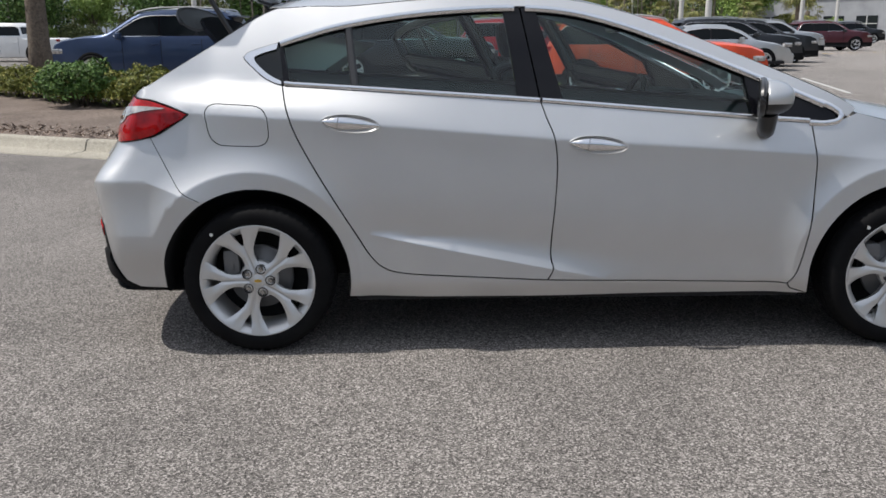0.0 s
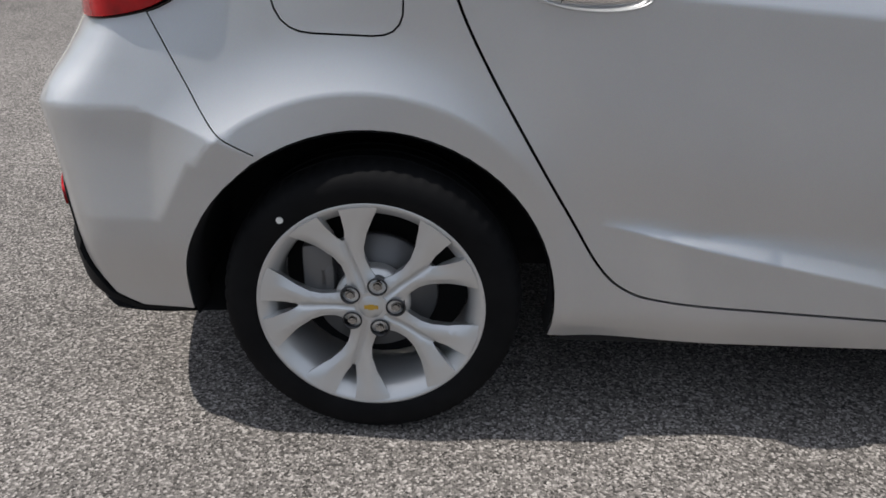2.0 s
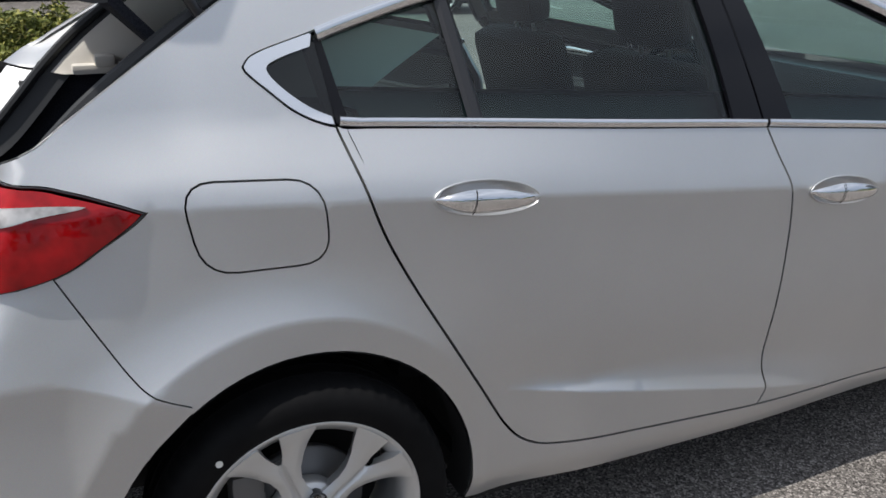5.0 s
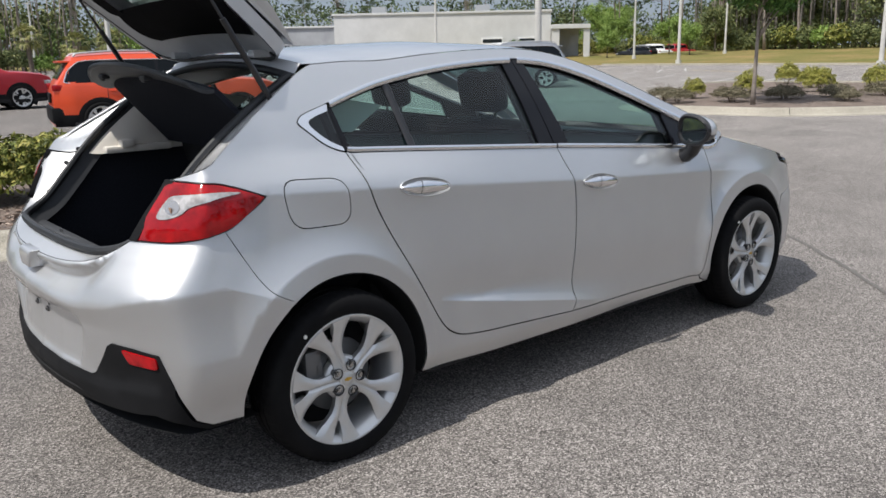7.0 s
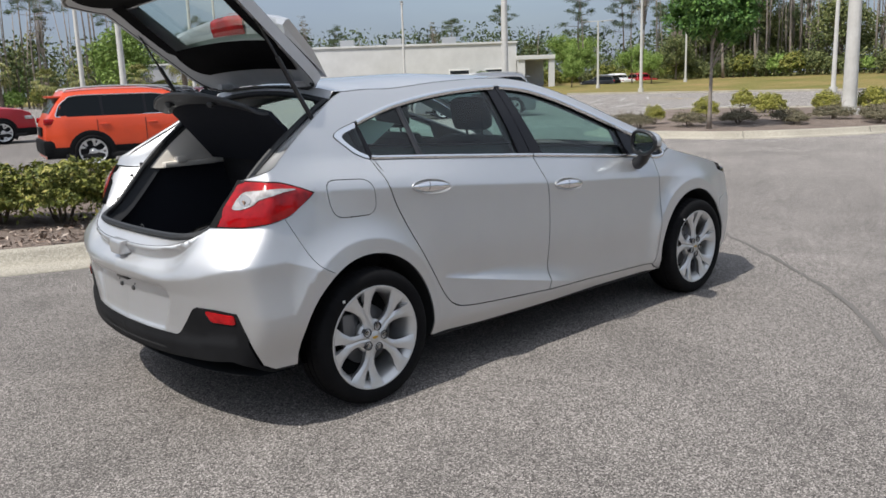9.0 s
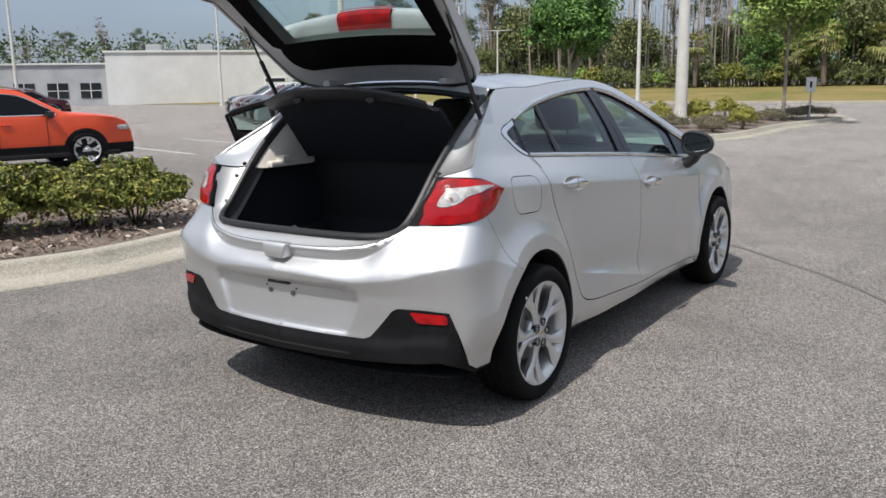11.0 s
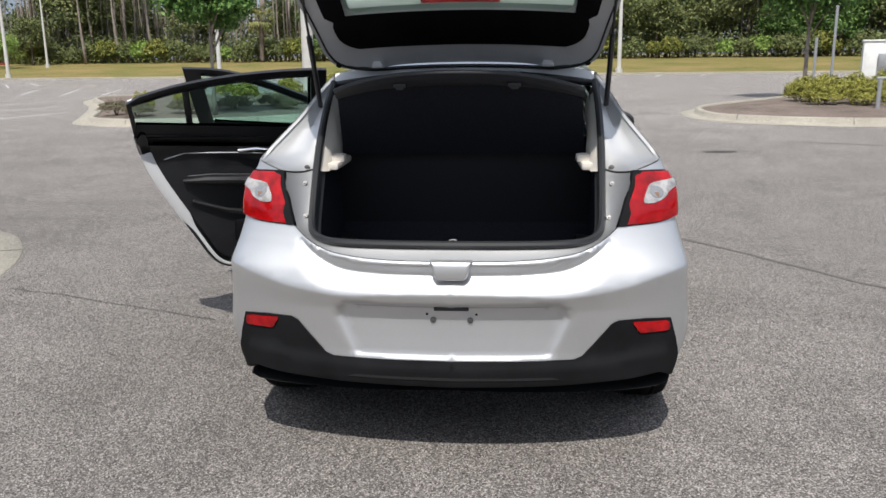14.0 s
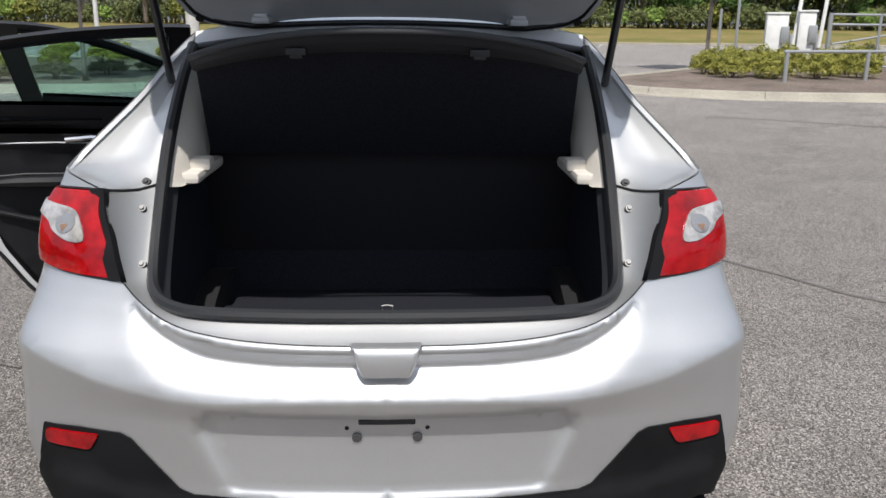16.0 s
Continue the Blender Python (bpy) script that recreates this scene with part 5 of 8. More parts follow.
DOOR_LINES = [[(x, streak_z(x) + dz) for x in np.arange(0.48, 1.6, 0.03)] for dz in (-0.004, 0.004)]
FUEL = round_poly([(-0.188, 1.046), (0.066, 1.030), (0.076, 0.872), (-0.160, 0.880)], 0.062)


def spt(x, z, out=0.0):
    p = skin(x, z)
    return Vector((p[0], p[1] - out, p[2]))


def inner_skin(d):
    return lambda s, z: tuple(np.array(skin(s, z)) + np.array((0, d, 0)))



def body_side(side):
    """Quarter panel, roof rail and A-pillar in one pressing, with the fuel flap in it."""
    ring_rear = [p for p in RING_LOW[::-1] if p[0] <= 0.125]
    outline = (list(TAIL_TOP) + list(HATCH_EDGE[1:]) + list(RAIL[1:]) + [(2.43, 0.965)] + list(RING_TOP[::-1]) + ring_rear[1:]
               + list(SEAM_R[1:]) + list(SILL_TOP[1:]) + [(2.24, 0.255), (2.318, Z_SILL), (0.383, Z_SILL)] + ARCH_R[i_arch:][::-1] + list(BUMP_SEAM[::-1])[1:] + list(TAIL_LOW[tail_i + 1:-1]))
    holes = [FUEL] if side < 0 else []
    b = skin_part("quarter_panel", panel(outline, skin, 0.03, holes, extra=crease_pts, side=side), M_SILVER, car, "silver body side with quarter panel, roof rail and sill")
    if side < 0:
        skin_part("fuel_flap", panel(FUEL, skin, 0.03, gap=0.0009, extra=crease_pts), M_SILVER, b)
    return b


def fender(side):
    pts = [(2.286, 0.944), (2.34, 0.942), (2.385, 0.950), (2.43, 0.965), (2.47, 0.985), (2.62, 0.945), (2.8, 0.905), (3.0, 0.855), (3.04, 0.80), at_nose(0.74, 0.72), at_nose(0.76, 0.66), (3.05, 0.60), (3.03, 0.52)]
    k = min(range(len(ARCH_F)), key=lambda i: abs(ARCH_F[i][1] - 0.50) + (0 if ARCH_F[i][0] > 2.7 else 9))
    outline = pts + ARCH_F[:k + 1][::-1] + [(2.318, Z_SILL), (2.24, 0.255)] + list(SEAM_F[::-1])
    return skin_part("front_fender", panel(outline, skin, 0.035, extra=crease_pts, side=side), M_SILVER, car)


def front_end():
    k = min(range(len(ARCH_F)), key=lambda i: abs(ARCH_F[i][1] - 0.50) + (0 if ARCH_F[i][0] > 2.7 else 9))
    for side in (-1, 1):
        out = [(3.03, 0.52), (3.05, 0.60), at_nose(0.76, 0.66), at_nose(0.6, 0.66), at_nose(0.35, 0.62), at_nose(0.0, 0.60), at_nose(0, 0.2), at_nose(0.5, 0.2), (3.08, 0.2)] + [p for p in ARCH_F[k:]][::-1]
        skin_part("front_bumper_half", panel(out, skin, 0.04, side=side), M_SILVER, car, "silver front bumper")
        hl = [at_nose(0.76, 0.66), at_nose(0.74, 0.72), (3.04, 0.80), at_nose(0.70, 0.80), at_nose(0.55, 0.76), at_nose(0.42, 0.70), at_nose(0.44, 0.655)]
        skin_part("headlight", panel(hl, skin, 0.04, side=side), M_GLOSSB, car, "dark swept-back headlight")
        gr = [at_nose(0.43, 0.655), at_nose(0.41, 0.70), at_nose(0, 0.70), at_nose(0, 0.605), at_nose(0.35, 0.625)]
        skin_part("grille_half", panel(gr, skin, 0.04, side=side), M_BLACK, car, "black grille")
    # bonnet
    V, F = [], []
    xs = np.linspace(2.46, 3.52, 20)
    m = 17
    for x in xs:
        ze = float(np.interp(x, [2.46, 2.62, 2.8, 3.0, 3.2, 3.4, 3.52], [0.985, 0.945, 0.905, 0.855, 0.815, 0.75, 0.70]))
        zm = float(np.interp(x, [2.46, 2.62, 2.8, 3.0, 3.2, 3.4, 3.52], [1.015, 1.005, 0.975, 0.94, 0.885, 0.80, 0.72]))
        ye = half_width(min(x, 3.0), ze) - 0.38 * max(0, (x - 2.95)) ** 1.6 / 0.5
        for j in range(m):
            u = -1 + 2 * j / (m - 1)
            V.append((x + 0.03 * (1 - u * u), u * ye, ze + (zm - ze) * (1 - abs(u) ** 2.6)))
    for i in range(len(xs) - 1):
        for j in range(m - 1):
            F.append((i * m + j, i * m + j + 1, (i + 1) * m + j + 1, (i + 1) * m + j))
    both("bonnet", (V, [f[::-1] for f in F]), M_SILVER, car)
    both("cowl", bm_vf(box(bmesh.new(), 2.45, 0, 0.96, 0.16, 1.20, 0.04, 0.01)), M_BLACK, car)


def roof_z(x):
    return float(np.interp(x, [0.05, 0.2, 0.4, 0.8, 1.2, 1.36, 1.6, 2.0, 2.47], [1.452, 1.474, 1.488, 1.502, 1.487, 1.466, 1.395, 1.222, 1.005]))


def rail_z(x):
    return float(np.interp(x, [p[0] for p in RAIL], [p[1] for p in RAIL]))


def roof_point(x, u, lift=0.0):
    """u from -1 at the right rail to 1 at the left."""
    zr, zm = rail_z(x), roof_z(x) + lift
    yr = half_width(x, zr)
    a = abs(u)
    return (x + 0.05 * (1 - a * a) * sstep(1.2, 1.5, x), math.copysign(yr * a, u), zr + (zm - zr) * (1 - a ** 2.7))


def grid(fn, us, vs):
    V = [fn(u, v) for u in us for v in vs]
    n = len(vs)
    return V, [(i * n + j, (i + 1) * n + j, (i + 1) * n + j + 1, i * n + j + 1) for i in range(len(us) - 1) for j in range(n - 1)]


def roof():
    us = np.concatenate([-1 + np.linspace(0, 1, 10) ** 1.6 * 0.35, np.linspace(-0.6, 0.6, 12), 1 - (np.linspace(1, 0, 10)) ** 1.6 * 0.35])
    V, F = grid(lambda x, u: roof_point(x, u), np.linspace(0.06, 1.34, 30), us)
    both("roof", (V, F), M_SILVER, car)
    V, F = grid(lambda x, u: roof_point(x, u, -0.006), np.linspace(1.345, 2.45, 22), np.linspace(-0.93, 0.93, 20))
    both("windscreen", (V, F), M_GLASS, car, "raked tinted windscreen")
    for s in (-1, 1):
        V, F = grid(lambda x, u: roof_point(x, s * u), np.linspace(1.335, 2.46, 22), np.linspace(0.925, 1.0, 4))
        both("pillar", (V, F if s > 0 else [f[::-1] for f in F]), M_SILVER, car)
    V, F = grid(lambda x, u: tuple(np.array(roof_point(x, u)) - (0, 0, 0.045)), np.linspace(0.08, 1.30, 10), np.linspace(-0.95, 0.95, 13))
    both("headliner", (V, [f[::-1] for f in F]), M_LINER, car)
    # rear header under the roof's trailing edge
    V, F = grid(lambda d, u: tuple(np.array(roof_point(0.06, u)) + (-0.035 * d, 0, -0.05 * d)), np.linspace(0, 1, 4), np.linspace(-0.98, 0.98, 21))
    both("roof_rear_channel", (V, F), M_JAMB, car)
    for s in (-1, 1):
        both("hinge", bm_vf(box(bmesh.new(), 0.02, s * 0.36, 1.452, 0.10, 0.05, 0.018, 0.006)), M_JAMB, car)


def glazing(side):
    """What does not open with a door: the small rear quarter glass and the bright surround's tail."""
    g = round_poly([(0.003, 1.215), (0.109, 1.262), (0.127, 1.118), (0.06, 1.150)], 0.008, 4)
    q = skin_part("quarter_glass", panel(g, inner_skin(0.008), 0.03, gap=0, depth=0.004, side=side), M_PRIVACY, car, "small dark quarter glass")
    tail = [p for p in RING_TOP if p[0] <= 0.100]
    out = list(tail) + [(0.102, 1.273)] + [(0.096, 1.251)] + list(spline([(0.085, 1.248), (0.03, 1.232), (0.006, 1.215), (0.03, 1.182), (0.075, 1.147), (0.118, 1.126)], 5)) + [(0.120, 1.111)] + [p for p in RING_LOW if p[0] <= 0.118]
    skin_part("chrome_corner", panel(out, skin, 0.009, gap=0.0005, lift=0.004, depth=0.01, side=side), M_CHROME, q, "bright chrome window corner")


def chrome_strip(pts, side, parent, w=0.0085, origin=None, name="chrome_strip"):
    P = [spt(x, z, 0.005) for x, z in pts]
    return both(name, sweep(P, w, 8, flat=0.4, up=(0, 1, 0)), M_CHROME, parent, "", side, origin)


def door(which, side, angle):
    """A door with its skin, glass, frame, trim and handle; turned open about its hinge."""
    rear = which == "rear"
    hinge = (1.25, -0.83, 0.6) if rear else (2.32, -0.83, 0.6)
    hinge = (hinge[0], hinge[1] * -side, hinge[2])
    belt_r = [p for p in RING_LOW if 0.124 <= p[0] <= 1.178][::-1]
    belt_f = [p for p in RING_LOW if 1.174 <= p[0] <= 2.288][::-1]
    if rear:
        outline = list(SEAM_R) + list(SPLIT[::-1])[1:] + belt_r[::-1][1:-1]
    else:
        outline = list(SPLIT) + list(SILL_TOP[1:]) + list(SEAM_F[::-1])[1:] + belt_f[::-1][1:-1]
    hx, hz = (0.405, 0.961) if rear else (1.408, 0.868)
    slope = -0.072
    oval = lambda k: [(hx + k * 0.118 * math.cos(a), hz + k * 0.036 * math.sin(a) + slope * k * 0.118 * math.cos(a)) for a in np.linspace(0, 2 * math.pi, 41)[:-1]]
    d = skin_part(which + "_door", panel(outline, skin, 0.028, [oval(0.9)], extra=crease_pts, side=side, lines=DOOR_LINES), M_SILVER, car, "silver %s door standing open" % which if angle else "silver %s door, closed" % which, hinge)
    O = hinge
    # window opening edges
    top = [p for p in RING_TOP if (0.10 <= p[0] <= 1.10 if rear else 1.10 <= p[0] <= 2.36)]
    if rear:
        opening = [(0.150, 1.118)] + [(0.122, 1.262)] + [(x, z - 0.022) for x, z in top if 0.13 < x < 1.03] + [(1.035, 1.394), (1.082, 1.058)]
        frame_out = [(0.127, 1.112), (0.108, 1.262)] + [p for p in top if p[0] > 0.12] + [(1.10, 1.414), (1.172, 1.040)]
    else:
        opening = [(1.268, 1.045)] + [(1.172, 1.390)] + [(x, z - 0.022) for x, z in top if 1.19 < x < 2.05] + [(2.05, 0.975)]
        frame_out = [(1.180, 1.036), (1.108, 1.414)] + list(top) + [(2.385, 0.985), (2.385, 0.957), (2.286, 0.946)]
    fr = skin_part("window_frame", panel(frame_out, inner_skin(0.006), 0.03, [opening], gap=0, depth=0.010, side=side), M_GLOSSB, d, "gloss black window frame", O)
    glass = opening
    g = skin_part("window_glass", panel(glass, inner_skin(0.016), 0.05, gap=-0.004, depth=0.0, side=side), M_GLASS, d, "green-tinted window", O)
    if rear:
        both("division_bar", sweep([spt(0.388, 1.345, -0.008), spt(0.422, 1.085, -0.008)], 0.017, 6, flat=0.5, up=(0, 1, 0)), M_BLACK, d, "", side, O)
        chrome_strip([(x, z - 0.006) for x, z in [p for p in RING_TOP if 0.106 <= p[0] <= 1.09]], side, d, 0.0135, O)
        chrome_strip([(0.131, 1.118)] + [(x, z + 0.009) for x, z in RING_LOW if 0.16 <= x <= 1.17][::-1] + [(1.172, 1.045)], side, d, 0.009, O)
    else:
        chrome_strip([(x, z - 0.006) for x, z in [p for p in RING_TOP if 1.11 <= p[0] <= 2.34]], side, d, 0.0135, O)
        chrome_strip([p for p in RING_TOP if p[0] >= 2.30] + [p for p in RING_LOW if p[0] >= 2.27][1:], side, d, 0.0115, O)
        chrome_strip([(1.182, 1.045)] + [(x, z + 0.009) for x, z in RING_LOW if 1.2 <= x <= 2.28][::-1], side, d, 0.009, O)
    # handle in its oval dish
    def dish(s, z):
        p = skin(s, z)
        e = ((s - hx) / 0.118) ** 2 + ((z - hz - slope * (s - hx)) / 0.036) ** 2
        return (p[0], p[1] - 0.003 + 0.044 * sstep(1.0, 0.35, e), p[2])

    skin_part("handle_dish", panel(oval(1.0), dish, 0.009, gap=0, depth=0, side=side), M_SILVER, d, "", O)
    steps = np.linspace(-1, 1, 17)
    bar = [spt(hx + u * 0.115, hz + slope * u * 0.115 + 0.003 * (1 - u * u), 0.003 + 0.026 * (1 - u ** 4)) for u in steps]
    girth = [0.004 + 0.021 * (1 - abs((u + 0.3) / (0.7 if u < -0.3 else 1.3)) ** 2.0) for u in steps]
    h = both("door_handle", sweep(bar, girth, 12, flat=0.62, up=(0, 1, 0)), M_HANDLE, d, "chrome pull handle", side, O)
    at = spt(hx - 0.047, hz + slope * -0.047 + 0.003, 0.029)
    both("cap_joint", sweep([Vector(at) + Vector((0.004 * math.sin(a), -0.0165 * math.cos(a), 0.0255 * math.sin(a))) for a in np.linspace(-1.3, 1.3, 11)], 0.0008, 5), M_DARK, h, "", side, O)
    both("handle_rim", sweep([spt(x, z, 0.003) for x, z in oval(1.0)], 0.0022, 6, True, up=(0, 1, 0)), M_SILVER, d, "", side, O)
    # inside: shell edge, trim card, armrest, pull
    inner = [tuple(p) for p in offset_poly(np.array(resample(outline, 0.05)) if area2(resample(outline, 0.05)) > 0 else np.array(resample(outline, 0.05))[::-1], 0.035)]
    skin_part("door_shell", panel(outline, inner_skin(0.045), 0.06, gap=0.012, depth=-0.035, side=side), M_BLACK, d, "black-sealed inner door shell", O)
    trim = skin_part("door_card", panel(inner, inner_skin(0.085), 0.05, gap=0.02, depth=-0.04, side=side), M_CARD, d, "black moulded inner door trim", O)
    for ob in (trim,):
        ob.data.flip_normals()
    x0, x1 = (0.42, 1.08) if rear else (1.35, 2.10)
    zb = 0.80 if rear else 0.74
    both("armrest", sweep([(x0 - 0.06, -0.735, zb + 0.045), (x0 + 0.06, -0.705, zb + 0.05), (x0 + 0.30, -0.695, zb + 0.035), (x1 - 0.05, -0.705, zb + 0.02), (x1 + 0.06, -0.74, zb + 0.06)], [0.012, 0.034, 0.040, 0.040, 0.02], 10, flat=0.8), M_CARD, d, "padded black armrest", side, O)
    # thin lighter tube: the highlight along the armrest put into colour
    both("armrest_highlight", sweep([(x0 - 0.04, -0.728, zb + 0.070), (x0 + 0.08, -0.690, zb + 0.078), (x0 + 0.30, -0.680, zb + 0.064), (x1 - 0.05, -0.690, zb + 0.05)], 0.004, 6), M_SILLTRIM, d, "", side, O)
    both("pocket_lip", sweep([(x0 - 0.02, -0.745, zb - 0.07), (x0 + 0.16, -0.735, zb - 0.13), (x1 - 0.05, -0.730, zb - 0.20)], 0.012, 8), M_CARD, d, "moulded lip of the door pocket", side, O)
    both("pull_handle", sweep([(x1 - 0.42, -0.722, zb + 0.195), (x1 - 0.33, -0.700, zb + 0.20), (x1 - 0.22, -0.722, zb + 0.185)], [0.010, 0.013, 0.009], 8), M_CHROME, d, "chrome inner pull", side, O)
    both("trim_line", sweep([(x0 - 0.15, -0.748, zb + 0.165), (x0 - 0.04, -0.738, zb + 0.195), (x0 + 0.20, -0.732, zb + 0.185), (x1 - 0.20, -0.730, zb + 0.165)], 0.0035, 6), M_GREYMETAL, d, "thin grey trim line", side, O)
    both("pocket", bm_vf(box(bmesh.new(), (x0 + x1) / 2 + 0.1, -0.735, zb - 0.26, (x1 - x0) * 0.7, 0.06, 0.14, 0.025)), M_INTERIOR, d, "", side, O)
    # the inner face of the window frame
    liner = [(1.17, 1.03), (1.05, 1.445)] + [(x, z + 0.028) for x, z in top if x > 1.2] + [(2.385, 0.985), (2.385, 0.957), (2.286, 0.946)] if not rear else [(0.122, 1.10), (0.088, 1.278)] + [(x, z + 0.024) for x, z in top if x > 0.14] + [(1.12, 1.437), (1.185, 1.05)]
    fi = skin_part("frame_liner", panel(liner, inner_skin(0.05), 0.04, [opening], gap=0.004, depth=0.02, side=side), M_BLACK, d, "", O)
    cap = [p for p in opening if p[1] < (1.13 if rear else 1.05)]
    cap = sorted(cap)
    cap = [(cap[0][0] - 0.02, cap[0][1] - 0.03), (cap[-1][0] + 0.02, cap[-1][1] - 0.03), (cap[-1][0] + 0.005, cap[-1][1] + 0.045), (cap[0][0] - 0.01, cap[0][1] + 0.045)]
    skin_part("belt_moulding", panel(cap, inner_skin(0.062), 0.06, gap=0, depth=-0.03, side=side), M_CARD, d, "black moulding under the window", O)
    if rear:
        rim_line = [(x + 0.026, z + 0.008) for x, z in SEAM_R if z < 1.0 and x < 0.75]
        both("latch_strip", sweep([spt(x, z, -0.088) for x, z in rim_line], [0.009 + 0.020 * sstep(0.56, 0.66, z) for x, z in rim_line], 6, flat=0.3, up=(0, 1, 0)), M_JAMB, d, "grey painted latch edge", side, O)
        both("door_seal", sweep([spt(x - 0.016, z - 0.004, -0.08) for x, z in rim_line], 0.010, 6), M_BLACK, d, "black rubber door seal", side, O)
        both("latch", bm_vf(box(bmesh.new(), 0.305, -0.765, 0.775, 0.024, 0.03, 0.04, 0.006)), M_BLACK, d, "", side, O)
    d.matrix_basis = Matrix.Translation(hinge) @ Matrix.Rotation(radians(angle) * side, 4, "Z")
    return d


def mirror(side, angle=0):
    """A door mirror with silver cap, black foot and mirror glass facing back."""
    bm = bmesh.new()
    bmesh.ops.create_uvsphere(bm, u_segments=24, v_segments=14, radius=1)

    def shape(x, y, z, k=1.0):
        # blunt towards the tip, flat behind
        yy = 0.110 * k * math.copysign(abs(y) ** 0.8, y)
        return Vector((2.06 + (0.10 * x if x > 0 else 0.03 * x) + 0.36 * yy, -0.905 + yy, 1.054 + 0.068 * k * math.copysign(abs(z) ** 0.8, z) * (1 + 0.22 * y)))

    for v in bm.verts:
        v.co = shape(*v.co)
    for f in bm.faces:
        f.material_index = 1 if f.calc_center_median().z < 1.04 or f.calc_center_median().x < 2.05 + 0.36 * (f.calc_center_median().y + 0.905) else 0
    idx = [f.material_index for f in bm.faces]
    V, F = bm_vf(bm)
    d = both("door_mirror", (V, F), [M_SILVER, M_BLACK], car, "silver door mirror with black base", side)
    d.data.polygons.foreach_set("material_index", idx)
    rim = [shape(0, math.cos(a), math.sin(a), 0.96) + Vector((-0.028, 0, 0)) for a in np.linspace(0, 2 * math.pi, 33)[:-1]]
    both("mirror_bezel", sweep(rim, 0.013, 8, True), M_BLACK, d, "", side)
    c = len(rim)
    V = [p + Vector((-0.004, 0, 0)) for p in rim] + [Vector((2.026, -0.905, 1.054))]
    both("mirror_glass", (V, [(c, (i + 1) % c, i) for i in range(c)]), mat("mirror_glass", (0.55, 0.58, 0.6), 0.02, 1.0), d, "", side)
    both("mirror_foot", sweep([(2.10, -0.785, 0.918), (2.085, -0.832, 0.922), (2.072, -0.872, 0.950), (2.062, -0.90, 1.0)], [0.036, 0.036, 0.036, 0.040], 12), M_BLACK, d, "", side)
    return d


for sd in (-1, 1):
    body_side(sd)
    fender(sd)
    glazing(sd)
front_end()
roof()
door("rear", -1, 0)
door("front", -1, 0)
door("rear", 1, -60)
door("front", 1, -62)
mirror(-1)


# ---- rear of the hatchback ----
TOP_LINE = [at_rear(y, float(sill_z(y))) for y in (0.0, 0.08, 0.15, 0.22, 0.30, 0.36, 0.42, 0.46, 0.50, 0.53, 0.56, 0.58, 0.60)]
VAL_EDGE = [at_rear(0.0, 0.415), at_rear(0.25, 0.415), at_rear(0.44, 0.416), at_rear(0.472, 0.428), at_rear(0.575, 0.545), at_rear(0.60, 0.557), at_rear(0.70, 0.557), at_rear(0.797, 0.548), at_rear(0.812, 0.50), at_corner(-0.605, 0.42), at_corner(-0.555, 0.318), at_corner(-0.50, 0.288), (-0.392, 0.281)]
RIDGES = [[at_rear(y, float(wing_z(y)) + dz) for y in np.arange(0.0, 0.86, 0.02)] for dz in (-0.006, 0.0, 0.006)]
RIDGES += [[(x, side_wing(x) + dz) for x in np.arange(-0.415, -0.22, 0.02)] for dz in (-0.005, 0.005)]
RIDGES += [[at_rear(y, float(ledge_z(y)) + dz) for y in np.arange(0.0, 0.58, 0.02)] for dz in (-0.007, 0.0, 0.007)]
RIDGES += [[at_rear(y, z) for y in np.arange(0.0, w, 0.02)] for w, z in ((0.36, 0.627), (0.35, 0.618), (0.335, 0.609), (0.37, 0.421), (0.35, 0.429), (0.34, 0.437))]
RIDGES += [[at_rear(0.352 + 0.42 * (z - 0.43) - 0.9 * max(0.0, z - 0.575) + dy, z) for z in np.arange(0.445, 0.606, 0.012)] for dy in (-0.015, 0.003, 0.023)]
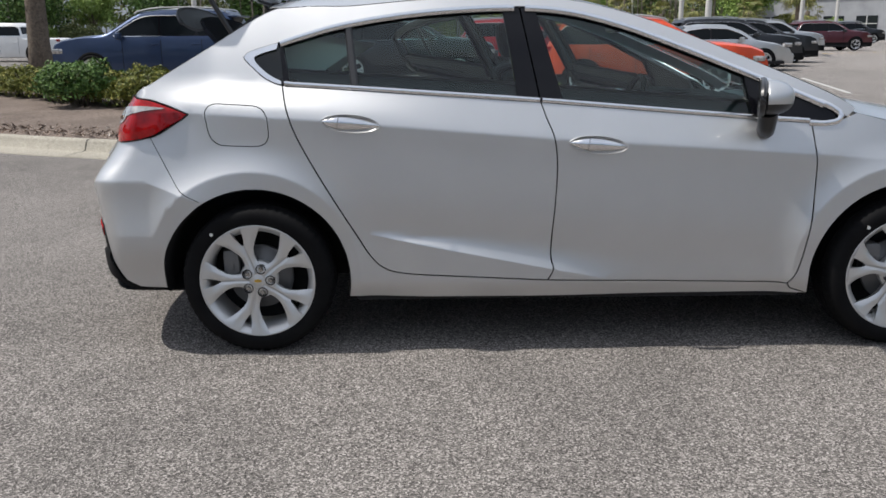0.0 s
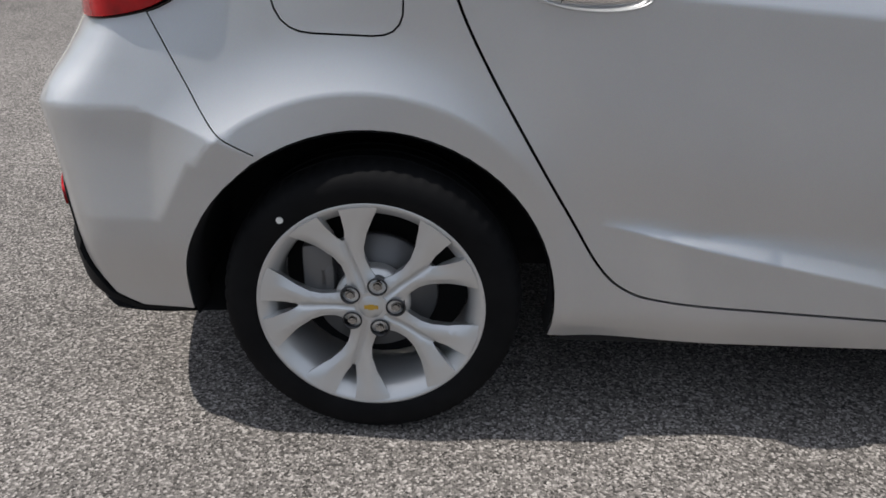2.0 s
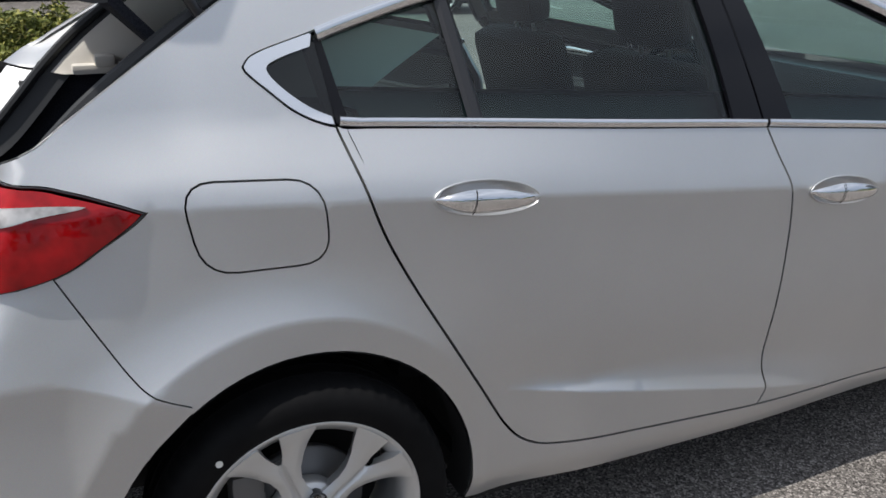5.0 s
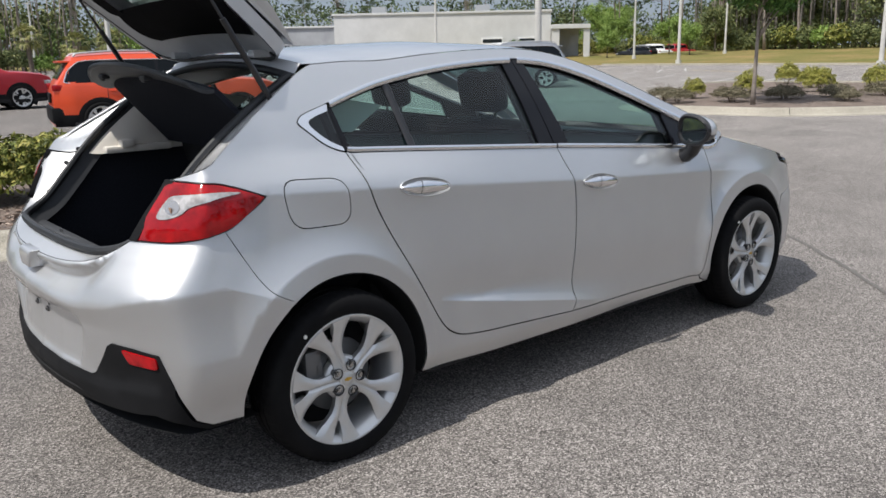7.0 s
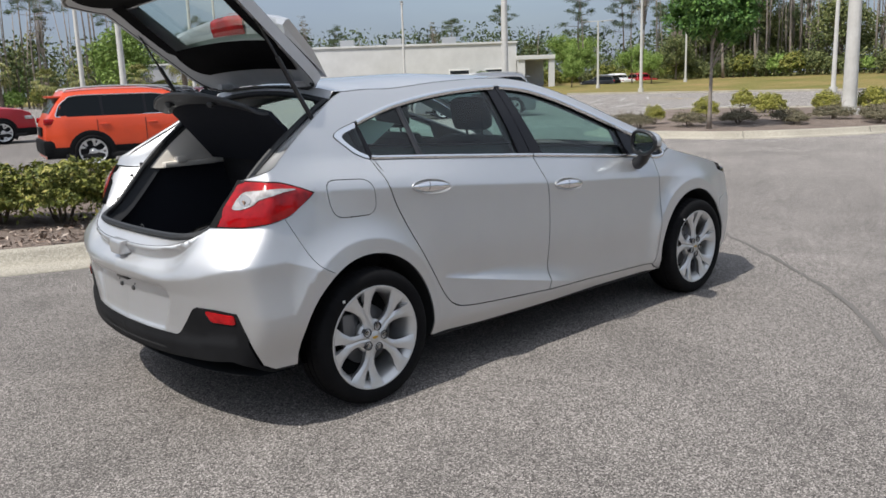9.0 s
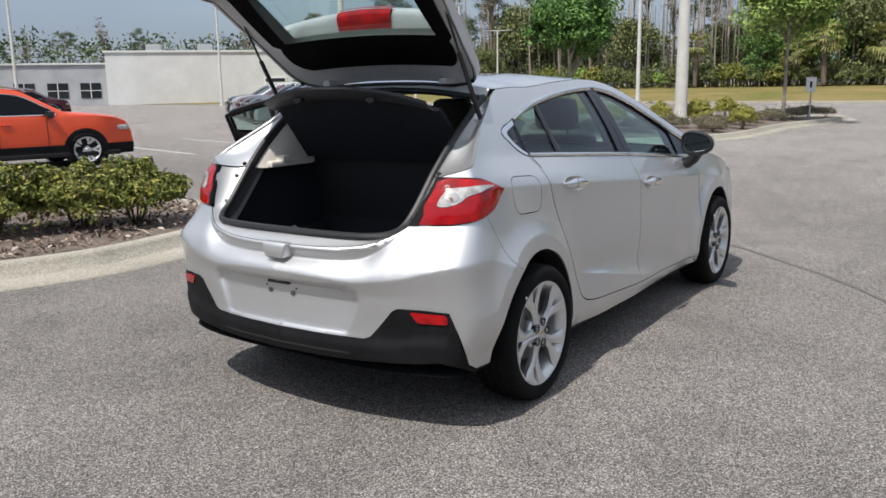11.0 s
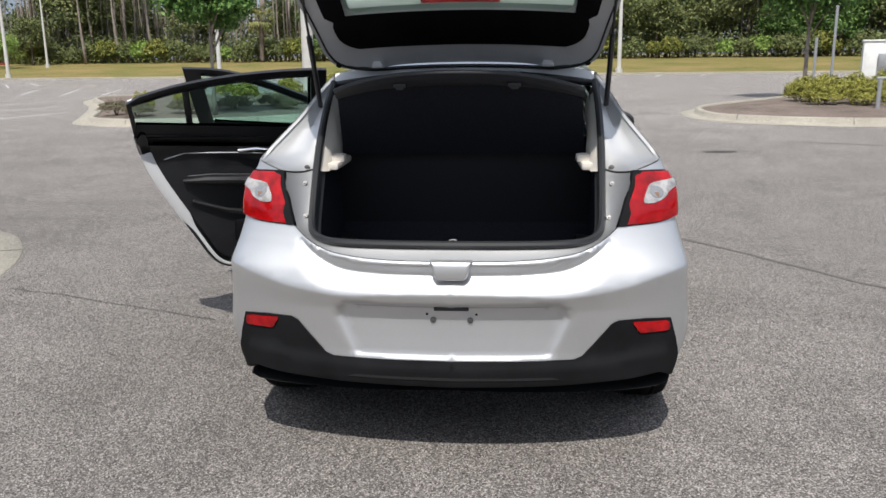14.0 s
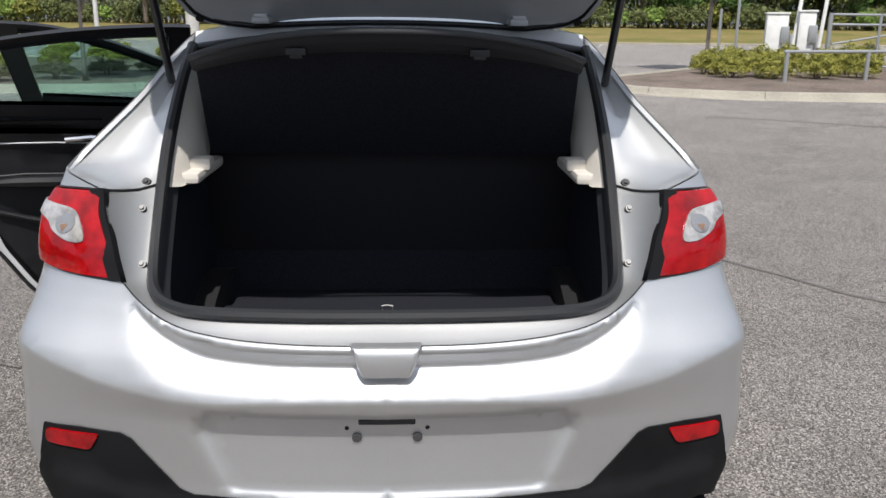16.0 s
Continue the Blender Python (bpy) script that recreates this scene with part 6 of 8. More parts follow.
for sd in (-1, 1):
    out = TOP_LINE + list(TAIL_LOW[1:tail_i + 1]) + list(BUMP_SEAM) + ARCH_R[:i_arch + 1][::-1][1:-1] + VAL_EDGE[::-1]
    out = [p for i, p in enumerate(out) if i == 0 or abs(p[0] - out[i - 1][0]) + abs(p[1] - out[i - 1][1]) > 1e-4]
    halves = (halves if sd > 0 else []) + [panel(out, skin, 0.02, gap=0.0, lines=RIDGES, side=sd)]
    if sd > 0:
        n0 = len(halves[0][0])
        whole = (np.concatenate([h[0] for h in halves]), halves[0][1] + [tuple(k + n0 for k in f) for f in halves[1][1]], np.concatenate([h[2] for h in halves]))
        skin_part("rear_bumper", whole, M_SILVER, car, "silver moulded rear bumper")
    V = list(VAL_EDGE) + [(-0.395, 0.274), at_corner(-0.50, 0.276), at_corner(-0.58, 0.314), at_rear(0.76, 0.342), at_rear(0.66, 0.332), at_rear(0.4, 0.322), at_rear(0.0, 0.318)]
    fold = lambda y: 0.402 + 0.03 * sstep(0.45, 0.8, y)

    def valance_skin(s, z):
        p = np.array(skin(s, z))
        return tuple(p + (-0.004 - 0.010 * sstep(fold(abs(p[1])) + 0.006, fold(abs(p[1])) - 0.006, z), 0, 0))

    fl = [[at_rear(y, fold(y) + dz) for y in np.arange(0.0, 0.8, 0.03)] for dz in (-0.006, 0.006)]
    val = skin_part("rear_valance", panel(V, valance_skin, 0.028, gap=-0.001, depth=0.03, side=sd, lines=fl), M_VALANCE, car, "black grained lower bumper half")
    lip = [at_rear(0.0, 0.356), at_rear(0.36, 0.356), at_rear(0.39, 0.346), at_rear(0.0, 0.344)]
    skin_part("valance_slot", panel(lip, valance_skin, 0.04, gap=0, depth=0, lift=0.002, side=sd), M_DARK, val)
    ref = [at_rear(0.648, 0.549), at_rear(0.788, 0.540), at_rear(0.791, 0.503), at_rear(0.676, 0.505)]
    skin_part("reflector", panel(round_poly(ref, 0.012, 3), skin, 0.02, gap=0, depth=0.012, lift=0.009, side=sd), M_RED, val, "red bumper reflector")
    # under-tray behind the valance
    V, F = grid(lambda a, s: (lambda p: (p[0] + 0.30 * a, p[1] * sd * -1 * (1 - 0.1 * a), 0.270 - 0.03 * a + 0.026 * (1 - abs(p[1]) / 0.8)))(skin(s, 0.272)), np.linspace(0, 1, 3), np.linspace(CORNER - 0.02, CORNER - 1.0, 16))
    both("under_tray", (V, F), M_DARK, car)
    # tail lamp
    def lamp_skin(q, z):
        p = np.array(skin(q, z))
        d = np.array((p[0] + 0.25, p[1] + 0.45))
        d /= np.linalg.norm(d)
        k = 0.020 * math.sin(math.pi * min(1.0, max(0.0, (z - 0.875) / 0.20))) ** 0.8 * sstep(-0.25, -0.37, p[0]) * sstep(0.60, 0.72, -p[1])
        return (p[0] + d[0] * k, p[1] + d[1] * k, z)

    lamp = list(TAIL_TOP) + list(TAIL_LOW[:-1])
    lampb = skin_part("tail_lamp", panel(lamp, lamp_skin, 0.02, gap=0.004, depth=0.03, lift=0.003, side=sd), M_RED, car, "red and clear tail lamp")
    clear = spline([at_rear(0.684, 0.962), at_rear(0.696, 1.006), at_rear(0.712, 1.024), at_rear(0.755, 1.030), (-0.43, 1.035), (-0.335, 1.026), (-0.42, 1.016), at_rear(0.780, 0.996), at_rear(0.760, 0.974), at_rear(0.72, 0.958)], 4, True)
    cl = skin_part("clear_lens", panel(clear, lamp_skin, 0.018, gap=0, depth=0.004, lift=0.0065, side=sd), M_CLEAR, lampb, "clear reversing lens")
    core = [at_rear(0.727 + 0.024 * math.cos(w) - 0.006 * math.sin(w), 0.993 + 0.021 * math.sin(w)) for w in np.linspace(0, 2 * math.pi, 25)[:-1]]
    co = skin_part("reflector_bowl", panel(core, lamp_skin, 0.012, gap=0, depth=0.003, lift=0.0085, side=sd), M_BOWL, cl, "grey reflector bowl")
    both("bulb", bm_vf(box(bmesh.new(), *(Vector(lamp_skin(*at_rear(0.728, 0.988))) + Vector((-0.010, -0.002, 0))), 0.003, 0.016, 0.018, 0.001)), M_AMBER, cl, "", sd)
    fill = [at_rear(0.655, 1.072), at_rear(0.625, 0.97), at_rear(0.594, 0.882), at_rear(0.628, 0.882), at_rear(0.658, 0.97), at_rear(0.690, 1.066)]
    skin_part("lamp_filler", panel(fill, skin, 0.02, gap=0, depth=0.02, lift=0.007, side=sd), M_VALANCE, lampb, "black lamp filler strip")
    both("lamp_edge", sweep([Vector(skin(*p)) + Vector((-0.001, -0.001, 0)) for p in lamp], 0.002, 6, True), M_BLACK, lampb, "", sd)

for k, y in enumerate((0.067, -0.067)):
    x = skin(*at_rear(0.067, 0.568))[0]
    sc = part("plate_screw", cyl(cyl(bmesh.new(), (x + 0.004, y, 0.566), (x - 0.006, y, 0.566), 0.011, 0.011, 12), (x - 0.004, y, 0.566), (x - 0.010, y, 0.566), 0.0055, 0.005, 6), M_METAL, car)
    part("plate_hole", cyl(bmesh.new(), (x + 0.01, y + (0.022 if y > 0 else -0.022), 0.588), (x - 0.0025, y + (0.022 if y > 0 else -0.022), 0.588), 0.005, 0.005, 8), M_DARK, car)
x = skin(*at_rear(0.0, 0.60))[0]
part("plate_lamp", box(bmesh.new(), x - 0.004, 0, 0.612, 0.03, 0.125, 0.012, 0.004), M_BLACK, car, "black plate lamp strip")

# dark tube between bumper and sill, the edge's shade put into its colour
gap = [Vector(skin(*p)) + Vector((0.004, 0, 0.001)) for p in spline(TOP_LINE, 3)]
gap = [Vector((p.x, -p.y, p.z)) for p in gap[:0:-1]] + gap
part("sill_edge_shade", mesh_of("sill_edge_shade", *sweep(gap, 0.0016, 6), M_DARK, True), None, car)

# the latch pad that bridges the ledge
pad_v = []
for z, x_in, x_out, w_in, w_out in ((0.789, -0.73, -0.797, 0.084, 0.076), (0.780, -0.73, -0.806, 0.082, 0.066), (0.755, -0.73, -0.809, 0.076, 0.062), (0.722, -0.73, -0.807, 0.062, 0.050)):
    pad_v += [(x_in, -w_in, z), (x_out, -w_out, z), (x_out, w_out, z), (x_in, w_in, z)]
bm = bmesh.new()
pv = [bm.verts.new(v) for v in pad_v]
bm.faces.new(pv[0:4])
bm.faces.new(pv[12:16][::-1])
for i in range(3):
    for j in range(4):
        bm.faces.new([pv[4 * i + j], pv[4 * i + (j + 1) % 4], pv[4 * i + 4 + (j + 1) % 4], pv[4 * i + 4 + j]])
bmesh.ops.bevel(bm, geom=list(bm.edges), offset=0.009, segments=3, affect="EDGES", profile=0.6)
part("latch_pad", bm, M_SILVER, car, "silver moulded pad under the latch")

# the frame of the tailgate opening
right_out = [Vector(skin(*p)) for p in HATCH_EDGE[::-1]]
tail_in = [Vector(skin(*at_rear(0.66 - 0.06 * t, 1.07 - 0.188 * t))) for t in np.linspace(0.12, 1, 8)]
low_out = [Vector(skin(*p)) for p in spline(TOP_LINE[::-1], 4)[1:]]
OUT = right_out + tail_in + low_out
inner_ctrl = [(0.02, -0.56, 1.372), (-0.10, -0.562, 1.295), (-0.20, -0.562, 1.222), (-0.30, -0.560, 1.142), (-0.385, -0.556, 1.06), (-0.465, -0.552, 0.97), (-0.545, -0.545, 0.885), (-0.600, -0.53, 0.845), (-0.650, -0.485, 0.828), (-0.685, -0.40, 0.823), (-0.706, -0.2, 0.822), (-0.710, 0.0, 0.822)]
INN = [Vector(p) for p in spline(inner_ctrl, 8)]


def by_length(P, n):
    P = [np.array(p) for p in P]
    s = np.concatenate([[0], np.cumsum([np.linalg.norm(b - a) for a, b in zip(P, P[1:])])])
    t = np.linspace(0, s[-1], n)
    return [np.array([np.interp(u, s, [p[k] for p in P]) for k in range(3)]) for u in t]


# matched by share of length along the upper, lamp and lower stretches
def stretch(P, cuts, counts):
    out = []
    for (a, b), n in zip(zip(cuts, cuts[1:]), counts):
        seg = by_length(P[a:b + 1], n + 1)
        out += seg if not out else seg[1:]
    return out


i1, i2 = len(right_out) - 1, len(right_out) + len(tail_in) - 1
j1 = min(range(len(INN)), key=lambda i: abs(INN[i].z - 1.06))
j2 = min(range(len(INN)), key=lambda i: abs(INN[i].x + 0.575) + (0 if INN[i].z > 0.84 else 1))
OA = stretch(OUT, (0, i1, i2, len(OUT) - 1), (28, 14, 28))
IA = stretch(INN, (0, j1, j2, len(INN) - 1), (28, 14, 28))
for sd in (-1, 1):
    V, F = [], []
    prof = [(0.0, 0.0), (0.03, 0.012), (0.30, 0.030), (0.55, 0.034), (0.80, 0.012), (0.93, 0.0), (1.0, 0.004)]
    for a, b in zip(OA, IA):
        for t, d in prof:
            p = a + (b - a) * t
            k = 0.05 + 0.35 * sstep(0.86, 0.93, a[2]) + 0.4 * sstep(1.05, 1.16, a[2])
            V.append(Vector((p[0] + d * 0.6 * k, p[1], p[2] - d * 0.7 * k)))
    m = len(prof)
    for i in range(len(OA) - 1):
        for j in range(m - 1):
            F.append((i * m + j, i * m + j + 1, (i + 1) * m + j + 1, (i + 1) * m + j))
    ap = both("opening_frame", (V, F), M_SILVER, car, "bare silver frame of the tailgate opening", sd)
    def on_frame(i, t, off=0.0):
        p = OA[i] + (IA[i] - OA[i]) * t
        d = float(np.interp(t, [q[0] for q in prof], [q[1] for q in prof]))
        d *= 0.05 + 0.35 * sstep(0.86, 0.93, OA[i][2]) + 0.4 * sstep(1.05, 1.16, OA[i][2])
        return p + np.array((d * 0.6 - off * 0.75, 0.0, -d * 0.7 + off * 0.65))

    for i, t, nm in ((27, 0.72, "plug"), (31, 0.62, "lamp_nut"), (39, 0.62, "lamp_nut")):
        c = on_frame(i, t, 0.0)
        ax = np.array((-0.75, 0.0, 0.65))
        r = 0.012 if nm == "plug" else 0.011
        both(nm, bm_vf(cyl(cyl(bmesh.new(), c - ax * 0.004, c + ax * 0.004, r, r * 0.85, 14), c + ax * 0.003, c + ax * 0.009, r * 0.55, r * 0.5, 6)), M_BLACK if nm == "plug" else M_METAL, ap, "", sd)
    both("pocket_seam", sweep([on_frame(28, t, 0.001) for t in np.linspace(0.0, 0.9, 12)], 0.0035, 5), M_DARK, ap, "", sd)
    # weatherstrip
    both("weatherstrip", sweep([tuple(p + np.array((-0.008, 0, 0.010))) for p in IA], 0.0145, 8), M_SEAL, ap, "", sd)
    # plastic just inside the seal
    V, F = grid(lambda d, i: tuple(IA[int(i)] + np.array((0.05 * d, 0.02 * d if IA[int(i)][1] < -0.4 else 0.0, -0.035 * d))), np.linspace(0, 1, 3), range(len(IA)))
    both("sill_trim", (V, [f[::-1] for f in F]), M_SILLTRIM, car, "dark grey load sill trim", sd)
    # headers of the opening next to the roof
    both("striker", sweep([(-0.668, -0.012, 0.826), (-0.668, -0.012, 0.838), (-0.668, 0.0, 0.840)], 0.0025, 6), M_METAL, car, "", sd)
top_seal = [(0.03, y, 1.372 + 0.045 * (1 - (y / 0.56) ** 2)) for y in np.linspace(-0.56, 0.56, 15)]
part("weatherstrip", mesh_of("weatherstrip", *sweep(top_seal, 0.0145, 8), M_SEAL, True), None, car)

# load space: carpeted floor and sides, seat back, beige pillar trims
both("load_floor", bm_vf(box(bmesh.new(), -0.25, 0, 0.60, 0.78, 1.12, 0.05, 0.01)), M_CARPET, car, "black carpeted load floor")
both("load_lip", bm_vf(box(bmesh.new(), -0.625, 0, 0.70, 0.05, 1.04, 0.20, 0.012)), M_SILLTRIM, car)
for sd in (-1, 1):
    edge_x = lambda z: float(np.interp(z, [0.83, 0.885, 0.97, 1.06, 1.142], [-0.60, -0.53, -0.45, -0.37, -0.285])) if z > 0.8 else -0.58
    both("load_side", grid(lambda k, z: (edge_x(z) + (0.16 - edge_x(z)) * k, -0.562, z), np.linspace(0, 1, 5), np.linspace(0.58, 1.065, 9)), M_CARPET, car, "black carpeted side of the load space", sd)
    up = [p for p in IA if p[2] > 1.055]
    cols = ((0.012, 0.010, -0.010), (0.045, 0.034, -0.028), (0.13, 0.042, -0.07), (0.40, 0.01, -0.12))
    V = [tuple(np.array((p[0] + c[0], p[1] + c[1] * min(1.0, 0.35 + (1.40 - p[2]) * 3), max(1.045, p[2] + c[2])))) for p in up for c in cols]
    F = [(4 * i + j, 4 * i + j + 1, 4 * i + j + 5, 4 * i + j + 4) for i in range(len(up) - 1) for j in range(3)]
    both("pillar_trim", (V, F), M_BEIGE, car, "light beige inner pillar trim", sd)
    both("shelf_bracket", bm_vf(box(box(bmesh.new(), -0.165, -0.522, 1.060, 0.30, 0.072, 0.03, 0.012), -0.22, -0.50, 1.085, 0.06, 0.06, 0.035, 0.014)), M_BEIGE, car, "beige parcel-shelf bracket", sd)
bm = box(bmesh.new(), 0, 0, 0, 0.12, 1.16, 0.62, 0.04)
V, F = bm_vf(bm)
V = [Vector((v.x + 0.20 + 0.22 * v.z, v.y, v.z + 0.80)) for v in V]
sb = both("rear_seat_back", (V, F), M_CARPET, car, "black carpeted back of the rear seat")
for y in (-0.36, 0.0, 0.36):
    part("child_seat_anchor", box(bmesh.new(), 0.140, y, 0.87, 0.02, 0.034, 0.018, 0.005), M_GREYMETAL, sb)
# raised parcel shelf
def shelf(u, v, t=0.0):
    k = abs(u) ** 2.5
    if v > 1:
        # the turned-back rim, about 10 cm deep
        w = v - 1
        return (-0.33 + 0.085 * k - (0.10 - 0.007 * k) * w, u * (0.492 - 0.007 * w), 1.38 - 0.053 * k + (0.045 - 0.016 * k) * w - 0.012 * w * (1 - w) * 4 + t)
    return (-0.02 - (0.31 - 0.085 * k) * v + 0.7 * t, u * (0.52 - 0.028 * v), 1.08 + (0.30 - 0.053 * k) * v + 0.7 * t)


def slab(us, vs, thick):
    """A sheet of the shelf with its upper face, lower face and edges."""
    V, F = grid(lambda u, v: shelf(u, v), us, vs)
    V2, F2 = grid(lambda u, v: shelf(u, v, thick), us, vs)
    n, q = len(V), len(vs)
    F = F + [tuple(k + n for k in f[::-1]) for f in F2]
    ring = [i * q for i in range(len(us))] + [(len(us) - 1) * q + j for j in range(1, q)] + [i * q + q - 1 for i in range(len(us) - 2, -1, -1)] + [j for j in range(q - 2, 0, -1)]
    return V + V2, F + [(ring[i], ring[(i + 1) % len(ring)], ring[(i + 1) % len(ring)] + n, ring[i] + n) for i in range(len(ring))]


us = np.linspace(-1, 1, 25)
ps = part("parcel_shelf", mesh_of("parcel_shelf", *slab(us, np.linspace(0, 1, 7), 0.02), M_CARPET), None, car, "black parcel shelf lifted on its cords")
rim_part = part("shelf_rim", mesh_of("shelf_rim", *slab(us, np.linspace(1.0001, 2.0, 5), 0.012), M_SILLTRIM), None, ps, "dark grey turned-back shelf rim")
part("rim_edge", mesh_of("rim_edge", *sweep([Vector(shelf(u, 2.0, 0.006)) for u in us], 0.009, 8), M_SILLTRIM, True), None, rim_part)
for y in (-0.22, 0.22):
    c = shelf(y / 0.487, 1.6)
    part("cord_clip", box(box(bmesh.new(), c[0], y, c[2] - 0.006, 0.03, 0.05, 0.018, 0.005), c[0] - 0.006, y, c[2] - 0.016, 0.012, 0.03, 0.012, 0.003), M_SEAL, rim_part)

# ---- tailgate, turned up on its roof hinges ----
H0, TD, TN = Vector((0.03, 0, 1.455)), Vector((-0.755, 0, 0.656)), Vector((0.656, 0, 0.755))


def gate_w(d):
    return float(np.interp(d, [-0.02, 0.0, 0.02, 0.05, 0.12, 0.3, 0.45, 0.6, 0.66, 0.75, 0.85, 0.90, 0.93], [0.40, 0.47, 0.515, 0.55, 0.575, 0.60, 0.625, 0.648, 0.652, 0.635, 0.595, 0.50, 0.30]))


def gate_pt(d, y, h):
    """d along the gate from its hinge, h out of it; the part below the glass folds inward."""
    bend = max(0.0, d - 0.64)
    crown = 0.045 * (1 - (y / 0.62) ** 2)
    return H0 + TD * (d - 0.12 * bend) + TN * (h + crown - 0.62 * bend) + Vector((0, y, 0))


ds = np.concatenate([np.linspace(-0.02, 0.12, 8), np.linspace(0.16, 0.93, 20)])


def gate_shell(h, scale=1.0):
    V, F = [], []
    m = 25
    for d in ds:
        for j in range(m):
            u = -1 + 2 * j / (m - 1)
            V.append(gate_pt(d, u * gate_w(d) * scale, h - 0.03 * abs(u) ** 6))
    for i in range(len(ds) - 1):
        for j in range(m - 1):
            F.append((i * m + j, i * m + j + 1, (i + 1) * m + j + 1, (i + 1) * m + j))
    return V, F, m


def in_glass(d, y, grow=0.0):
    w = float(np.interp(d, [0.275, 0.31, 0.4, 0.62], [0.40, 0.47, 0.485, 0.50])) + grow
    return 0.275 - grow < d < 0.625 + grow and abs(y) < w


V, F, m = gate_shell(0.035)
keep = []
for f in F:
    c = [k // m for k in f]
    d = sum(ds[k] for k in c) / 4
    y = sum(V[k].y for k in f) / 4
    if not in_glass(d, y):
        keep.append(f)
gate_body = part("tailgate", mesh_of("tailgate", V, keep, M_SILVER, True), None, car, "raised silver tailgate")
V2, F2, m = gate_shell(-0.015)
keep2 = [f[::-1] for f in F2 if not in_glass(sum(ds[k // m] for k in f) / 4, sum(V2[k].y for k in f) / 4)]
part("inner_frame", mesh_of("inner_frame", V2, keep2, M_JAMB, True), None, gate_body, "grey painted inner frame")
# rim between the two
loop = [(ds[i], -1) for i in range(len(ds))] + [(ds[-1], u) for u in np.linspace(-0.9, 0.9, 15)] + [(ds[i], 1) for i in range(len(ds) - 1, -1, -1)] + [(ds[0], u) for u in np.linspace(0.9, -0.9, 15)]
A = [gate_pt(d, u * gate_w(d), 0.035 - 0.03 * abs(u) ** 6) for d, u in loop]
B = [gate_pt(d, u * gate_w(d), -0.015 - 0.03 * abs(u) ** 6) for d, u in loop]
nl = len(A)
part("gate_edge", mesh_of("gate_edge", A + B, [(i, (i + 1) % nl, nl + (i + 1) % nl, nl + i) for i in range(nl)], M_JAMB, True), None, gate_body)
part("gate_seal", mesh_of("gate_seal", *sweep([gate_pt(d, u * (gate_w(d) - 0.012), -0.035) for d, u in loop], 0.009, 6, True), M_BLACK, True), None, gate_body, "black edge moulding")
# rear window
V, F = grid(lambda d, u: gate_pt(d, u * (float(np.interp(d, [0.26, 0.31, 0.4, 0.64], [0.42, 0.49, 0.505, 0.52]))), 0.028), np.linspace(0.26, 0.64, 9), np.linspace(-1, 1, 13))
part("rear_window", mesh_of("rear_window", V, F, M_GLASS_REAR, True), None, gate_body, "pale green rear window")
# black inner trim by the hinges and round the glass
def trim_strip(name, rows, h, label=""):
    V, F = [], []
    for i, (d, y0, y1) in enumerate(rows):
        for j in range(17):
            u = j / 16
            y = y0 + (y1 - y0) * u
            V.append(gate_pt(d, y, h - 0.012 * math.sin(math.pi * i / (len(rows) - 1)) ** 0.5))
    for i in range(len(rows) - 1):
        for j in range(16):
            F.append((i * 17 + j, (i + 1) * 17 + j, (i + 1) * 17 + j + 1, i * 17 + j + 1))
    part(name, mesh_of(name, V, F, M_INTERIOR, True), None, gate_body, label)


trim_strip("upper_trim", [(d, -w, w) for d, w in zip(np.linspace(0.10, 0.30, 9), (0.43, 0.462, 0.485, 0.50, 0.507, 0.512, 0.515, 0.51, 0.488))], -0.022, "black upper tailgate trim")
for s in (-1, 1):
    trim_strip("side_trim", [(d, s * (0.455 + 0.02 * (d - 0.27)), s * (0.538 + 0.10 * (d - 0.27))) for d in np.linspace(0.25, 0.66, 8)], -0.024)
trim_strip("lower_trim", [(d, -w, w) for d, w in zip(np.linspace(0.615, 0.90, 8), (0.50, 0.55, 0.57, 0.57, 0.56, 0.54, 0.50, 0.42))], -0.02, "black lower tailgate trim")
# spoiler with the high brake lamp in its trailing edge
def spoiler(u, k):
    a = abs(u)
    tip = 1 - 0.22 * a ** 3
    top = gate_pt(-0.015, u * 0.50, 0.036)
    t1 = gate_pt(0.335 - 0.02 * a, u * 0.545, 0.118 * tip)
    t2 = gate_pt(0.345 - 0.02 * a, u * 0.54, 0.100 * tip)
    base = gate_pt(0.285, u * 0.53, 0.03)
    ctrl = [top, top.lerp(t1, 0.5) + TN * 0.012 - TD * 0.02, t1, t2, t2.lerp(base, 0.5) + TD * 0.015, base]
    return ctrl[k]


us = np.linspace(-1, 1, 25)
V, F = grid(lambda u, k: spoiler(u, int(k)), us, range(6))
sp = part("spoiler", mesh_of("spoiler", V, [f[::-1] for f in F], M_SILVER, True), None, gate_body, "silver roof spoiler")
sp.data.set_sharp_from_angle(angle=radians(40))
for u0 in (-1.0, 1.0):
    part("spoiler_end", mesh_of("spoiler_end", [spoiler(u0, k) for k in range(6)], [tuple(range(6)) if u0 > 0 else tuple(range(6))[::-1]], M_SILVER), None, sp)
V, F = grid(lambda u, k: spoiler(u, 2).lerp(spoiler(u, 3), -0.05 + 1.1 * k) + TD * 0.012, np.linspace(-0.30, 0.30, 9), (0.0, 1.0))
part("brake_lamp", mesh_of("brake_lamp", V, F, M_RED, True), None, sp, "red high-level brake lamp")
V, F = grid(lambda u, k: spoiler(u, 3).lerp(spoiler(u, 5), -0.03 + 1.0 * k) + TD * 0.022 * math.sin(math.pi * k) + Vector((-0.006, 0, 0)), np.linspace(-0.30, 0.30, 9), np.linspace(0, 1, 5))
part("brake_lamp_base", mesh_of("brake_lamp_base", V, F, M_RED, True), None, sp)
